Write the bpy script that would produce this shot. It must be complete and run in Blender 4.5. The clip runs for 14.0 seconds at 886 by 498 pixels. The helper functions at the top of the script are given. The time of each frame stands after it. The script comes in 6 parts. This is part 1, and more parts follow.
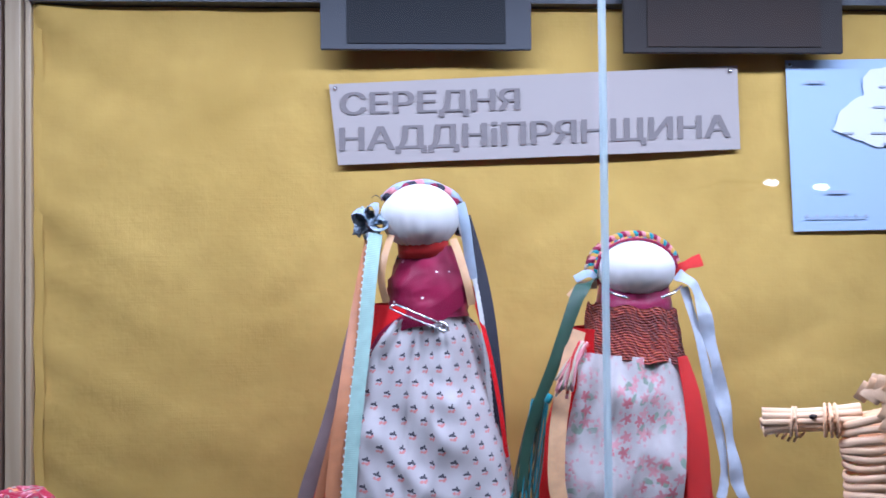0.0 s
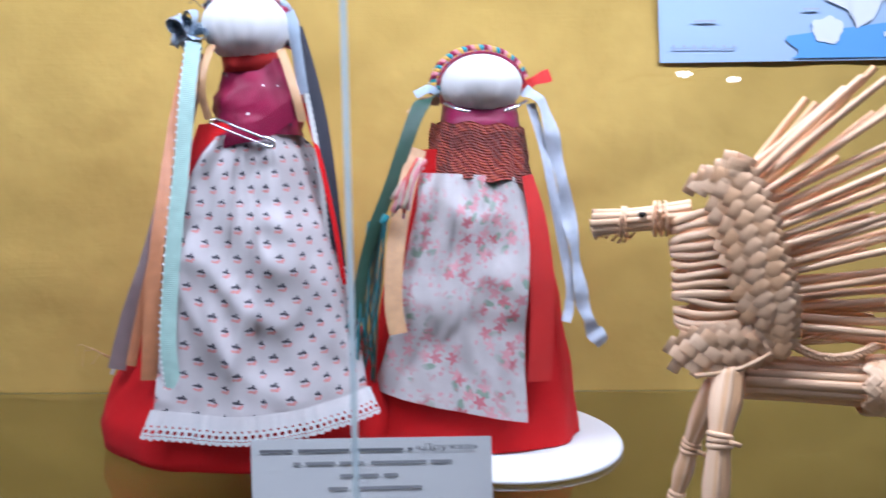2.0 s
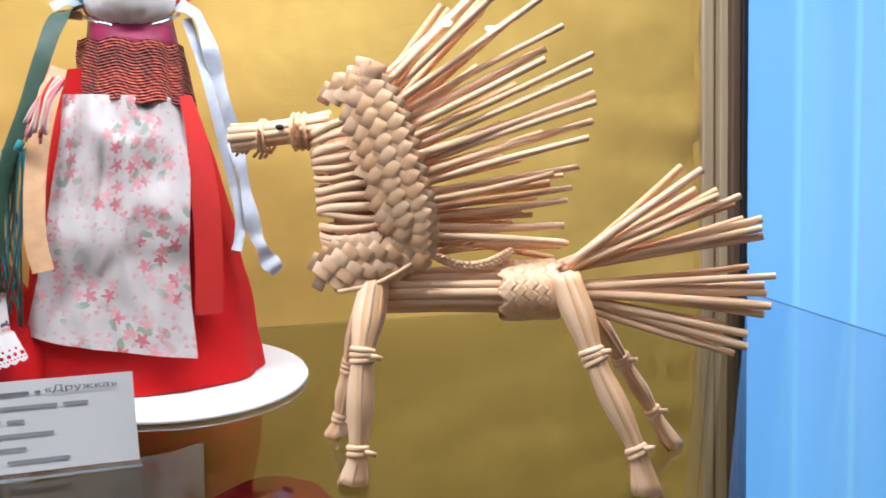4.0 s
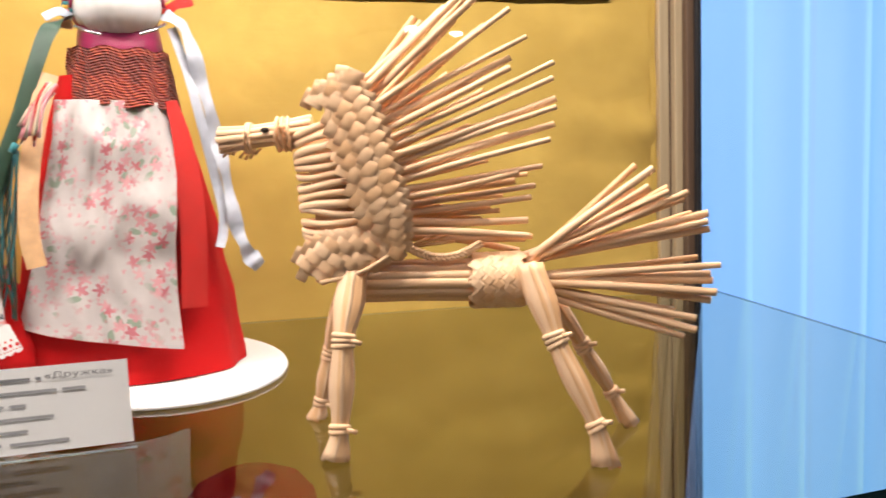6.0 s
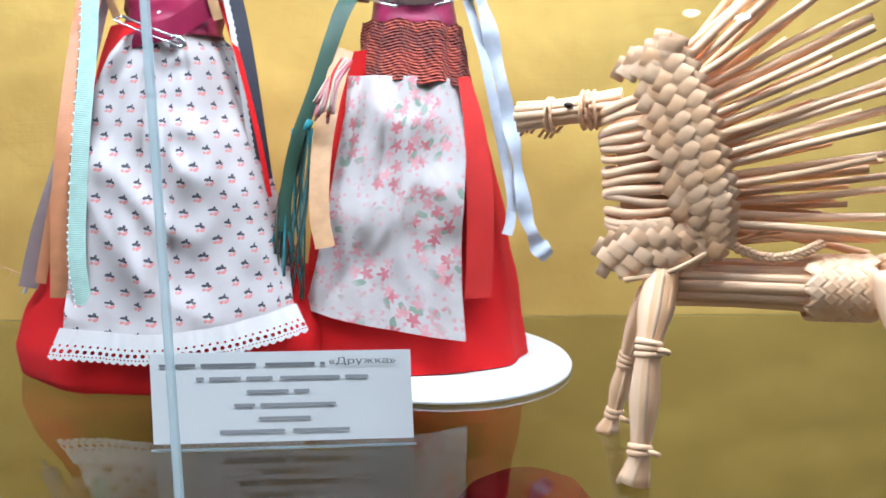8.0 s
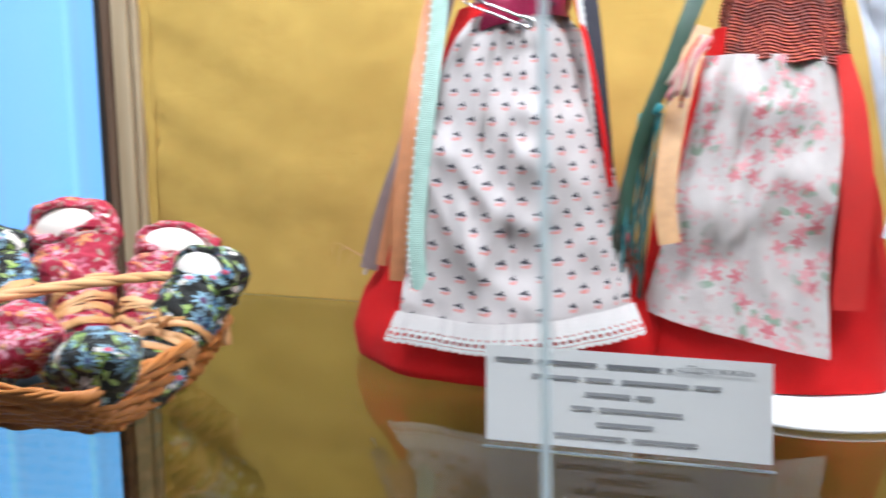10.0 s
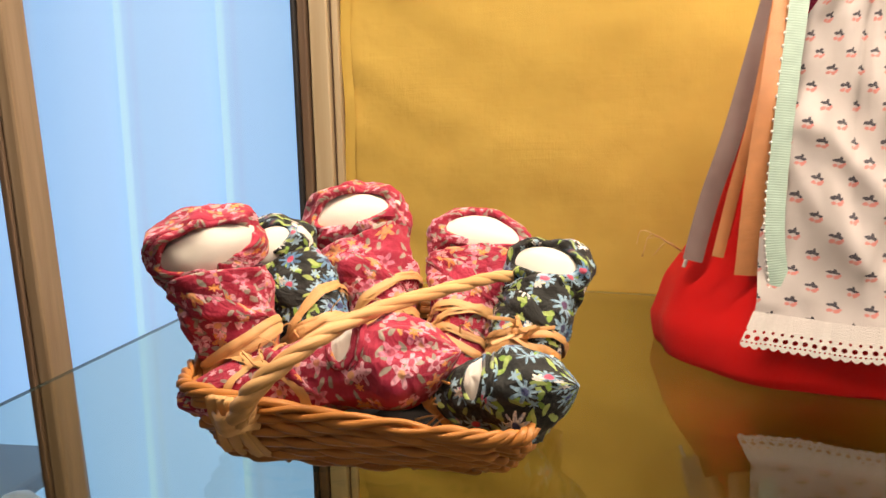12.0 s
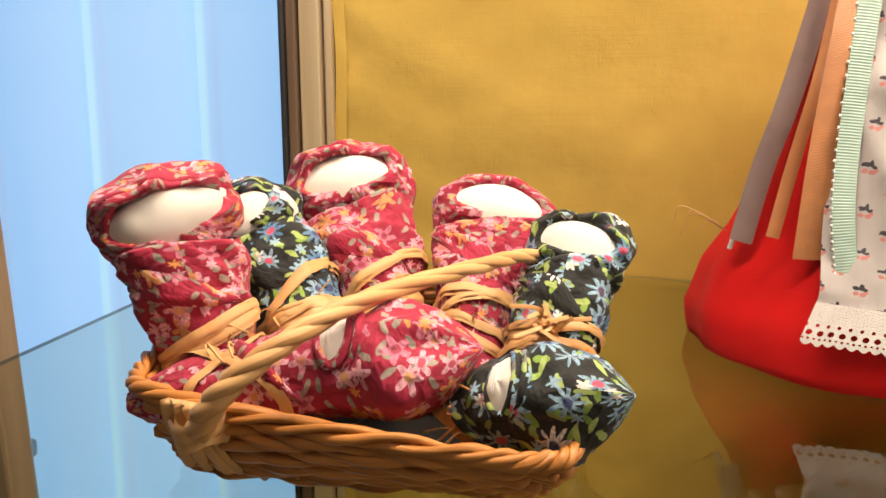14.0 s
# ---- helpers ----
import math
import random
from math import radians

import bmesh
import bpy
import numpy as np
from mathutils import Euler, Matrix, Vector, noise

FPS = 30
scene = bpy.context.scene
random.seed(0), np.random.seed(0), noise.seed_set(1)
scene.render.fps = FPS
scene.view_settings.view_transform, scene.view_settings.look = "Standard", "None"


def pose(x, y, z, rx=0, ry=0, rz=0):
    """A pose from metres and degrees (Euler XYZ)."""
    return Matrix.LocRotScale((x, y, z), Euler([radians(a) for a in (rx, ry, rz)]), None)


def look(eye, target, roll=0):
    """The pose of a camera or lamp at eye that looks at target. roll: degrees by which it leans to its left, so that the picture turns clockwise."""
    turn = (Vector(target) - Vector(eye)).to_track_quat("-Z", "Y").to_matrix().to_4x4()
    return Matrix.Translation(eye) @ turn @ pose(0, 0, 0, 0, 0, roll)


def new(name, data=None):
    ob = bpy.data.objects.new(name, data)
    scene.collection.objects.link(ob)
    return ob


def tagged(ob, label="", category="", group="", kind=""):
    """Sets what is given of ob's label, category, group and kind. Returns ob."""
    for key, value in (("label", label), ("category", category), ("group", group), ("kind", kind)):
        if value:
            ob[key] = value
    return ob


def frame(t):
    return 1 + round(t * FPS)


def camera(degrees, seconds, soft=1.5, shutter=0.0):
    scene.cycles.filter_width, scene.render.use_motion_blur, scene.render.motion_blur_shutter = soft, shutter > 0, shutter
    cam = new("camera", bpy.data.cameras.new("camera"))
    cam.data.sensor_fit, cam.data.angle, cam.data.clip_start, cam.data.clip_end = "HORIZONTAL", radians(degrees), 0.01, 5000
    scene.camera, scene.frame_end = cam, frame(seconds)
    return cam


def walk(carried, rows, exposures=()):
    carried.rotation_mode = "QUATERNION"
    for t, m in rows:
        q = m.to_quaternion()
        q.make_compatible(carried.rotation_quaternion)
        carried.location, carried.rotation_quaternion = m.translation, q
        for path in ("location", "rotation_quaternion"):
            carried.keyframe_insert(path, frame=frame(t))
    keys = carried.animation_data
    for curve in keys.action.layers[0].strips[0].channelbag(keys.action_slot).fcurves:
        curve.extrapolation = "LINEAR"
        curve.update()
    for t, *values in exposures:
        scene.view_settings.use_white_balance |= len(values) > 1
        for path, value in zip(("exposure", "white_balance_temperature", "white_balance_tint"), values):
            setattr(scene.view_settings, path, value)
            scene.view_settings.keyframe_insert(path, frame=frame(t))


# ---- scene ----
cam = camera(52.2, 14.0, shutter=0.5)

PATH = [
    (0, (-0.023, 0.033, 1.342), (0.087, 2.03, 1.386), -0.6),
    (0.5, (-0.013, 0.032, 1.335), (0.126, 2.027, 1.368), -0.5),
    (1, (0.004, 0.049, 1.31), (0.151, 2.043, 1.266), -0.5),
    (1.5, (0.019, 0.064, 1.287), (0.206, 2.053, 1.183), -1.0),
    (2, (0.041, 0.065, 1.28), (0.298, 2.043, 1.128), -1.1),
    (2.5, (0.073, 0.061, 1.273), (0.44, 2.019, 1.095), -1.3),
    (3, (0.097, 0.065, 1.264), (0.568, 1.997, 1.05), -1.4),
    (3.5, (0.119, 0.072, 1.259), (0.719, 1.963, 1.007), -1.9),
    (5.8, (0.104, 0.031, 1.252), (0.9, 1.849, 1.004), -2.2),
    (6, (0.101, 0.034, 1.255), (0.866, 1.864, 1.002), -2.3),
    (6.5, (0.086, 0.039, 1.256), (0.772, 1.901, 1.001), -2.3),
    (7, (0.07, 0.043, 1.255), (0.603, 1.956, 1.017), -2.3),
    (9.3, (0.133, 0.15, 1.238), (-0.001, 2.128, 0.973), -0.7),
    (9.5, (0.114, 0.143, 1.237), (-0.08, 2.119, 1.0), -0.6),
    (10, (0.07, 0.127, 1.241), (-0.362, 2.066, 1.009), -1.1),
    (10.5, (-0.007, 0.119, 1.246), (-0.48, 2.048, 1.008), -0.8),
    (11, (-0.07, 0.112, 1.244), (-0.494, 2.053, 1.01), -1.9),
    (11.5, (-0.112, 0.137, 1.245), (-0.474, 2.084, 0.971), -1.1),
    (12, (-0.13, 0.166, 1.247), (-0.492, 2.109, 0.944), -1.5),
    (12.5, (-0.137, 0.189, 1.242), (-0.498, 2.128, 0.911), -1.4),
    (13, (-0.145, 0.203, 1.238), (-0.498, 2.146, 0.922), -1.1),
    (13.5, (-0.148, 0.217, 1.237), (-0.491, 2.16, 0.908), -0.7),
    (14, (-0.152, 0.229, 1.234), (-0.479, 2.171, 0.889), -0.4),
]
walk(cam, [(t, look(eye, target, roll)) for t, eye, target, roll in PATH],
     exposures=[(0.0, -0.29, 4700, 20), (1.5, -0.18, 4800, 18), (2.5, -0.10, 5100, 15), (3.5, 0.10, 5250, 13), (5.8, 0.30, 6900, 18), (7.0, 0.36, 5300, 11), (9.5, 0.30, 5050, 6), (10.3, 0.25, 6100, 13), (11.0, 0.24, 7700, 18), (12.0, 0.25, 8400, 19), (14.0, 0.28, 8200, 17)])

# ---- light ----
world = bpy.data.worlds.new("room_daylight")
scene.world = world
world.use_nodes = True
wt = world.node_tree
wt.nodes.clear()
w_out = wt.nodes.new("ShaderNodeOutputWorld")
w_bg = wt.nodes.new("ShaderNodeBackground")
w_sky = wt.nodes.new("ShaderNodeTexSky")
w_sky.sky_type, w_sky.sun_disc = "NISHITA", False
w_sky.sun_elevation, w_sky.sun_rotation = radians(35), radians(200)
w_bg.inputs["Strength"].default_value = 0.08
wt.links.new(w_sky.outputs[0], w_bg.inputs["Color"])
wt.links.new(w_bg.outputs[0], w_out.inputs["Surface"])


def area_lamp(name, eye, target, sx, sy, watts, colour):
    data = bpy.data.lights.new(name, "AREA")
    data.shape, data.size, data.size_y, data.energy, data.color = "RECTANGLE", sx, sy, watts, colour
    ob = new(name, data)
    ob.matrix_world = look(eye, target)
    return ob


# tube lamp under the roof of the case, near the glass front
area_lamp("case_tube_light", (0.12, 0.450, 1.635), (0.12, 0.570, 1.20), 1.05, 0.05, 7.9, (1.0, 0.95, 0.88))
# added warm fill lamp, unseen, near the ceiling behind the visitor
area_lamp("room_fill_light", (0.4, -1.2, 2.9), (0.2, 0.6, 1.2), 1.2, 0.6, 9.5, (1.0, 0.92, 0.82))


# ---- materials ----
class Nodes:
    def __init__(self, name):
        self.m = bpy.data.materials.new(name)
        self.m.use_nodes = True
        self.t = self.m.node_tree
        self.t.nodes.clear()
        self.out = self.t.nodes.new("ShaderNodeOutputMaterial")

    def put(self, sock, val):
        if isinstance(val, bpy.types.NodeSocket):
            self.t.links.new(val, sock)
        elif isinstance(val, tuple) and len(val) == 3 and sock.type == "RGBA":
            sock.default_value = (*val, 1.0)
        else:
            sock.default_value = val

    def uv(self):
        return self.t.nodes.new("ShaderNodeTexCoord").outputs["UV"]

    def obj(self):
        return self.t.nodes.new("ShaderNodeTexCoord").outputs["Object"]

    def rnd(self):
        return self.t.nodes.new("ShaderNodeObjectInfo").outputs["Random"]

    def island(self):
        return self.t.nodes.new("ShaderNodeNewGeometry").outputs["Random Per Island"]

    def math(self, op, a, b=0.0, c=0.0, clamp=False):
        n = self.t.nodes.new("ShaderNodeMath")
        n.operation, n.use_clamp = op, clamp
        self.put(n.inputs[0], a), self.put(n.inputs[1], b), self.put(n.inputs[2], c)
        return n.outputs[0]

    def vmath(self, op, a, b=(0.0, 0.0, 0.0)):
        n = self.t.nodes.new("ShaderNodeVectorMath")
        n.operation = op
        self.put(n.inputs[0], a), self.put(n.inputs[1], b)
        return n.outputs["Value"] if op in ("LENGTH", "DOT_PRODUCT") else n.outputs[0]

    def xyz(self, v):
        n = self.t.nodes.new("ShaderNodeSeparateXYZ")
        self.put(n.inputs[0], v)
        return n.outputs

    def join(self, x, y, z=0.0):
        n = self.t.nodes.new("ShaderNodeCombineXYZ")
        self.put(n.inputs[0], x), self.put(n.inputs[1], y), self.put(n.inputs[2], z)
        return n.outputs[0]

    def noise(self, vec, scale, detail=3.0, rough=0.55):
        n = self.t.nodes.new("ShaderNodeTexNoise")
        self.put(n.inputs["Vector"], vec)
        n.inputs["Scale"].default_value, n.inputs["Detail"].default_value = scale, detail
        n.inputs["Roughness"].default_value = rough
        return n.outputs[0]

    def cells(self, vec):
        n = self.t.nodes.new("ShaderNodeTexVoronoi")
        n.voronoi_dimensions = "2D"
        self.put(n.inputs["Vector"], vec)
        n.inputs["Scale"].default_value, n.inputs["Randomness"].default_value = 1.0, 0.85
        return n.outputs

    def step(self, val, lo, hi, a=0.0, b=1.0):
        n = self.t.nodes.new("ShaderNodeMapRange")
        self.put(n.inputs[0], val)
        for i, v in enumerate((lo, hi, a, b)):
            n.inputs[1 + i].default_value = v
        return n.outputs[0]

    def mix(self, fac, a, b):
        n = self.t.nodes.new("ShaderNodeMix")
        n.data_type = "RGBA"
        self.put(n.inputs[0], fac), self.put(n.inputs[6], a), self.put(n.inputs[7], b)
        return n.outputs[2]

    def bump(self, height, strength=0.4, dist=0.001):
        n = self.t.nodes.new("ShaderNodeBump")
        n.inputs["Strength"].default_value, n.inputs["Distance"].default_value = strength, dist
        self.put(n.inputs["Height"], height)
        return n.outputs[0]

    def surface(self, colour, rough=0.8, bump=None, metal=0.0, sheen=0.0, trans=0.0, spec=0.5):
        p = self.t.nodes.new("ShaderNodeBsdfPrincipled")
        self.put(p.inputs["Base Color"], colour), self.put(p.inputs["Roughness"], rough)
        p.inputs["Metallic"].default_value, p.inputs["Sheen Weight"].default_value = metal, sheen
        p.inputs["Transmission Weight"].default_value = trans
        p.inputs["Specular IOR Level"].default_value = spec
        if bump is not None:
            self.put(p.inputs["Normal"], bump)
        self.t.links.new(p.outputs[0], self.out.inputs["Surface"])
        return self.m


def scaled(g, v, s):
    return g.vmath("MULTIPLY", v, (s, s, s))


def weave(g, uv, pitch):
    """Height of a plain weave with threads of that pitch in metres."""
    x, y, _ = g.xyz(uv)
    k = 2 * math.pi / pitch
    a = g.math("SINE", g.math("MULTIPLY", x, k))
    b = g.math("SINE", g.math("MULTIPLY", y, k))
    return g.math("MULTIPLY", a, b)


def cloth(name, colour, dark=0.8, rough=0.85, pitch=0.0007, sheen=0.2, blot=40.0):
    g = Nodes(name)
    uv = g.uv()
    n = g.noise(uv, blot, 4.0)
    fine = g.noise(uv, 900.0, 2.0)
    c = g.mix(g.step(n, 0.3, 0.7), tuple(v * dark for v in colour), colour)
    c = g.mix(g.math("MULTIPLY", fine, 0.25), c, tuple(v * 0.6 for v in colour))
    h = g.math("ADD", weave(g, uv, pitch), g.math("MULTIPLY", n, 3.0))
    return g.surface(c, rough, g.bump(h, 0.35, 0.0004), sheen=sheen, spec=0.2)


def ribbon_cloth(name, colour, rough=0.45, pitch=0.0012):
    g = Nodes(name)
    uv = g.uv()
    _, v, _ = g.xyz(uv)
    rib = g.math("SINE", g.math("MULTIPLY", v, 2 * math.pi / pitch))
    n = g.noise(uv, 120.0, 3.0)
    c = g.mix(g.step(n, 0.25, 0.75), tuple(x * 0.75 for x in colour), colour)
    return g.surface(c, rough, g.bump(g.math("ADD", rib, g.math("MULTIPLY", n, 2.0)), 0.3, 0.0003), sheen=0.15)


def flower(g, uv, scale, shift, petals, size):
    """Masks of scattered flowers: petals, heart, and a random number for each."""
    v = g.vmath("ADD", scaled(g, uv, scale), shift)
    cell = g.cells(v)
    d = g.vmath("SUBTRACT", v, cell["Position"])
    x, y, _ = g.xyz(d)
    r = g.vmath("LENGTH", g.join(x, y))
    a = g.math("ARCTAN2", y, x)
    k, k2, _ = g.xyz(cell["Color"])
    lobe = g.math("COSINE", g.math("ADD", g.math("MULTIPLY", a, petals), g.math("MULTIPLY", k, 6.0)))
    edge = g.math("ADD", size * 0.72, g.math("MULTIPLY", lobe, size * 0.30))
    return g.step(g.math("SUBTRACT", edge, r), -0.015, 0.015), g.step(r, size * 0.36, size * 0.26), k, k2


def leaf(g, uv, scale, shift, long, wide):
    v = g.vmath("ADD", scaled(g, uv, scale), shift)
    cell = g.cells(v)
    d = g.vmath("SUBTRACT", v, cell["Position"])
    x, y, _ = g.xyz(d)
    k, k2, _ = g.xyz(cell["Color"])
    an = g.math("MULTIPLY", k, 6.283)
    c, s = g.math("COSINE", an), g.math("SINE", an)
    lx = g.math("ADD", g.math("MULTIPLY", x, c), g.math("MULTIPLY", y, s))
    ly = g.math("SUBTRACT", g.math("MULTIPLY", y, c), g.math("MULTIPLY", x, s))
    q = g.math("ADD", g.math("POWER", g.math("DIVIDE", lx, long), 2.0), g.math("POWER", g.math("DIVIDE", ly, wide), 2.0))
    return g.step(q, 1.1, 0.9), k2


def printed(name, ground, blooms, hearts, leaves, scale, petals=5.0, sheen=0.1):
    g = Nodes(name)
    uv = g.uv()
    wob = g.vmath("ADD", uv, scaled(g, g.noise(uv, 400.0, 2.0), 0.0014))
    c = g.mix(g.step(g.noise(uv, 60.0, 3.0), 0.3, 0.7), tuple(v * 0.8 for v in ground), ground)
    for i, col in enumerate(leaves):
        m, k = leaf(g, wob, scale * 1.5, (3.1 + 5 * i, 1.7, 0.0), 0.36, 0.13)
        c = g.mix(g.math("MULTIPLY", m, g.step(k, 0.35, 0.4)), c, col)
    m, h, k, k2 = flower(g, wob, scale, (0.4, 7.7, 0.0), petals, 0.43)
    bloom = g.mix(g.step(k, 0.48, 0.52), blooms[0], blooms[1])
    bloom = g.mix(g.step(k2, 0.80, 0.84), bloom, blooms[2])
    m = g.math("MULTIPLY", m, g.step(g.math("FRACT", g.math("MULTIPLY", g.math("ADD", k, k2), 7.3)), 0.26, 0.28))
    h = g.math("MULTIPLY", h, m)
    bloom = g.mix(g.step(g.noise(uv, 700.0, 1.0), 0.45, 0.6, 0.0, 0.55), bloom, tuple(v * 0.55 for v in blooms[0]))
    c = g.mix(m, c, bloom)
    c = g.mix(h, c, g.mix(g.step(k2, 0.4, 0.5), hearts[0], hearts[1]))
    m, h, k, k2 = flower(g, wob, scale * 1.7, (9.4, 2.2, 0.0), 6.0, 0.34)
    m = g.math("MULTIPLY", m, g.step(k, 0.66, 0.70))
    c = g.mix(m, c, g.mix(g.step(k2, 0.28, 0.32), blooms[2], blooms[1]))
    ridge = g.math("ABSOLUTE", g.math("SUBTRACT", g.noise(g.vmath("MULTIPLY", uv, (85.0, 85.0, 1.0)), 1.0, 3.0), 0.5))
    crease = g.step(ridge, 0.0, 0.10)
    return g.surface(c, 0.75, g.bump(g.math("ADD", g.math("MULTIPLY", weave(g, uv, 0.0006), 0.05), crease), 0.40, 0.0012), sheen=sheen)


def sprig_cotton():
    g = Nodes("sprig_cotton")
    uv = g.uv()
    wob = g.vmath("ADD", uv, scaled(g, g.noise(uv, 500.0, 2.0), 0.0016))
    x, y, _ = g.xyz(wob)
    v = g.math("DIVIDE", y, 0.0088)
    row = g.math("FLOOR", v)
    u = g.math("ADD", g.math("DIVIDE", x, 0.0160), g.math("MULTIPLY", g.math("MODULO", row, 2.0), 0.5))
    fx = g.math("MULTIPLY", g.math("SUBTRACT", g.math("FRACT", u), 0.5), 0.0160)
    fy = g.math("MULTIPLY", g.math("SUBTRACT", g.math("FRACT", v), 0.5), 0.0088)

    def dot(cx, cy, rx, ry):
        a = g.math("POWER", g.math("DIVIDE", g.math("SUBTRACT", fx, cx * 0.85), rx * 0.85), 2.0)
        b = g.math("POWER", g.math("DIVIDE", g.math("SUBTRACT", fy, cy * 0.85), ry * 0.85), 2.0)
        return g.step(g.math("ADD", a, b), 1.25, 0.75)

    def both(*ms):
        m = ms[0]
        for o in ms[1:]:
            m = g.math("MAXIMUM", m, o)
        return m

    dark = both(dot(-0.0012, 0.0012, 0.0020, 0.0010), dot(0.0008, 0.0018, 0.0009, 0.0017), dot(0.0020, 0.0004, 0.0011, 0.0008))
    pink = both(dot(-0.0016, -0.0018, 0.0013, 0.0010), dot(0.0012, -0.0022, 0.0014, 0.0011), dot(0.0026, -0.0010, 0.0009, 0.0010))
    ground = g.mix(g.step(g.noise(uv, 45.0, 4.0), 0.3, 0.7), (0.46, 0.42, 0.41), (0.56, 0.515, 0.50))
    c = g.mix(pink, ground, (0.62, 0.22, 0.20))
    c = g.mix(dark, c, (0.05, 0.045, 0.06))
    h = g.math("ADD", weave(g, uv, 0.0005), g.math("ADD", g.math("MULTIPLY", g.noise(uv, 22.0, 2.5), 75.0), g.math("MULTIPLY", g.noise(uv, 55.0, 4.0), 6.0)))
    return g.surface(c, 0.8, g.bump(h, 0.35, 0.0005), sheen=0.15)


def rose_cotton():
    g = Nodes("rose_cotton")
    uv = g.uv()
    wob = g.vmath("ADD", uv, scaled(g, g.noise(uv, 260.0, 3.0), 0.004))
    c = g.mix(g.step(g.noise(uv, 60.0, 4.0), 0.3, 0.7), (0.55, 0.50, 0.48), (0.66, 0.61, 0.585))
    area = g.step(g.noise(uv, 26.0, 2.0), 0.44, 0.52)
    m, k = leaf(g, wob, 95.0, (1.0, 2.0, 0.0), 0.40, 0.2)
    c = g.mix(g.math("MULTIPLY", g.math("MULTIPLY", m, area), g.step(k, 0.45, 0.5, 0.0, 0.8)), c, (0.22, 0.33, 0.22))
    m, h, k, k2 = flower(g, wob, 95.0, (4.0, 0.3, 0.0), 5.0, 0.42)
    m = g.math("MULTIPLY", g.math("MULTIPLY", m, area), 0.85)
    c = g.mix(m, c, g.mix(g.step(k, 0.4, 0.6), (0.62, 0.12, 0.16), (0.75, 0.33, 0.36)))
    m, h, k, k2 = flower(g, wob, 190.0, (7.0, 3.0, 0.0), 5.0, 0.30)
    c = g.mix(g.math("MULTIPLY", m, g.step(k, 0.6, 0.65, 0.0, 0.7)), c, (0.70, 0.26, 0.30))
    h = g.math("ADD", weave(g, uv, 0.0007), g.math("ADD", g.math("MULTIPLY", g.noise(uv, 26.0, 2.5), 42.0), g.math("MULTIPLY", g.noise(uv, 70.0, 4.0), 6.0)))
    return g.surface(c, 0.85, g.bump(h, 0.5, 0.0006), sheen=0.2)


def dotted_silk():
    g = Nodes("dotted_silk")
    uv = g.uv()
    c = g.mix(g.step(g.noise(uv, 70.0, 3.0), 0.3, 0.7), (0.17, 0.008, 0.035), (0.28, 0.013, 0.058))
    m, h, k, k2 = flower(g, uv, 95.0, (2.0, 1.0, 0.0), 1.0, 0.13)
    m = g.math("MULTIPLY", m, g.step(k2, 0.66, 0.70))
    c = g.mix(m, c, g.mix(g.step(k, 0.45, 0.5), (0.70, 0.62, 0.62), (0.03, 0.03, 0.05)))
    return g.surface(c, 0.5, g.bump(g.noise(uv, 80.0, 4.0), 0.5, 0.001), sheen=0.0, spec=0.25)


def rust_wool():
    g = Nodes("rust_wool")
    uv = g.uv()
    x, y, _ = g.xyz(uv)
    d = g.math("SINE", g.math("MULTIPLY", g.math("ADD", g.math("ADD", x, y), g.math("MULTIPLY", g.noise(uv, 110.0, 3.0), 0.013)), 2 * math.pi / 0.0058))
    b = g.math("SINE", g.math("MULTIPLY", y, 2 * math.pi / 0.0018))
    c = g.mix(g.step(d, -0.3, 0.5), (0.30, 0.030, 0.020), (0.50, 0.085, 0.034))
    c = g.mix(g.math("MULTIPLY", g.step(g.noise(uv, 60.0, 2.0), 0.5, 0.6), 0.6), c, (0.09, 0.012, 0.010))
    return g.surface(c, 0.9, g.bump(g.math("ADD", d, b), 0.9, 0.0012), sheen=0.15)


def straw(name, light, dark, gloss=0.42):
    g = Nodes(name)
    uv = g.uv()
    x, y, _ = g.xyz(uv)
    streak = g.noise(g.join(g.math("MULTIPLY", x, 900.0), g.math("MULTIPLY", y, 25.0)), 1.0, 3.0)
    blot = g.noise(uv, 60.0, 3.0)
    k = g.math("ADD", g.math("MULTIPLY", g.island(), 0.45), g.math("MULTIPLY", g.rnd(), 0.25))
    f = g.math("ADD", g.math("MULTIPLY", streak, 0.5), g.math("ADD", g.math("MULTIPLY", blot, 0.3), k))
    c = g.mix(g.step(f, 0.35, 1.05), dark, light)
    return g.surface(c, g.step(streak, 0.3, 0.7, gloss - 0.08, gloss + 0.15), g.bump(streak, 0.5, 0.0005), spec=0.55)


def mustard_cloth():
    g = Nodes("mustard_cloth")
    uv = g.uv()
    n = g.noise(uv, 9.0, 5.0)
    m = g.noise(uv, 45.0, 4.0)
    x, y, _ = g.xyz(uv)
    slub = g.noise(g.join(g.math("MULTIPLY", x, 25.0), g.math("MULTIPLY", y, 700.0)), 1.0, 3.0)
    slub2 = g.noise(g.join(g.math("MULTIPLY", x, 700.0), g.math("MULTIPLY", y, 25.0)), 1.0, 3.0)
    c = g.mix(g.step(n, 0.3, 0.7), (0.49, 0.318, 0.060), (0.64, 0.430, 0.098))
    c = g.mix(g.step(m, 0.35, 0.75, 0.0, 0.5), c, (0.46, 0.300, 0.062))
    c = g.mix(g.math("MULTIPLY", g.math("ADD", slub, slub2), 0.09), c, (0.38, 0.250, 0.050))
    h = g.math("ADD", g.math("MULTIPLY", slub2, 0.4), g.math("ADD", g.math("ADD", g.math("MULTIPLY", n, 9.0), g.math("MULTIPLY", m, 5.0)), g.math("MULTIPLY", slub, 0.6)))
    return g.surface(c, 0.85, g.bump(h, 0.30, 0.0006), sheen=0.1)


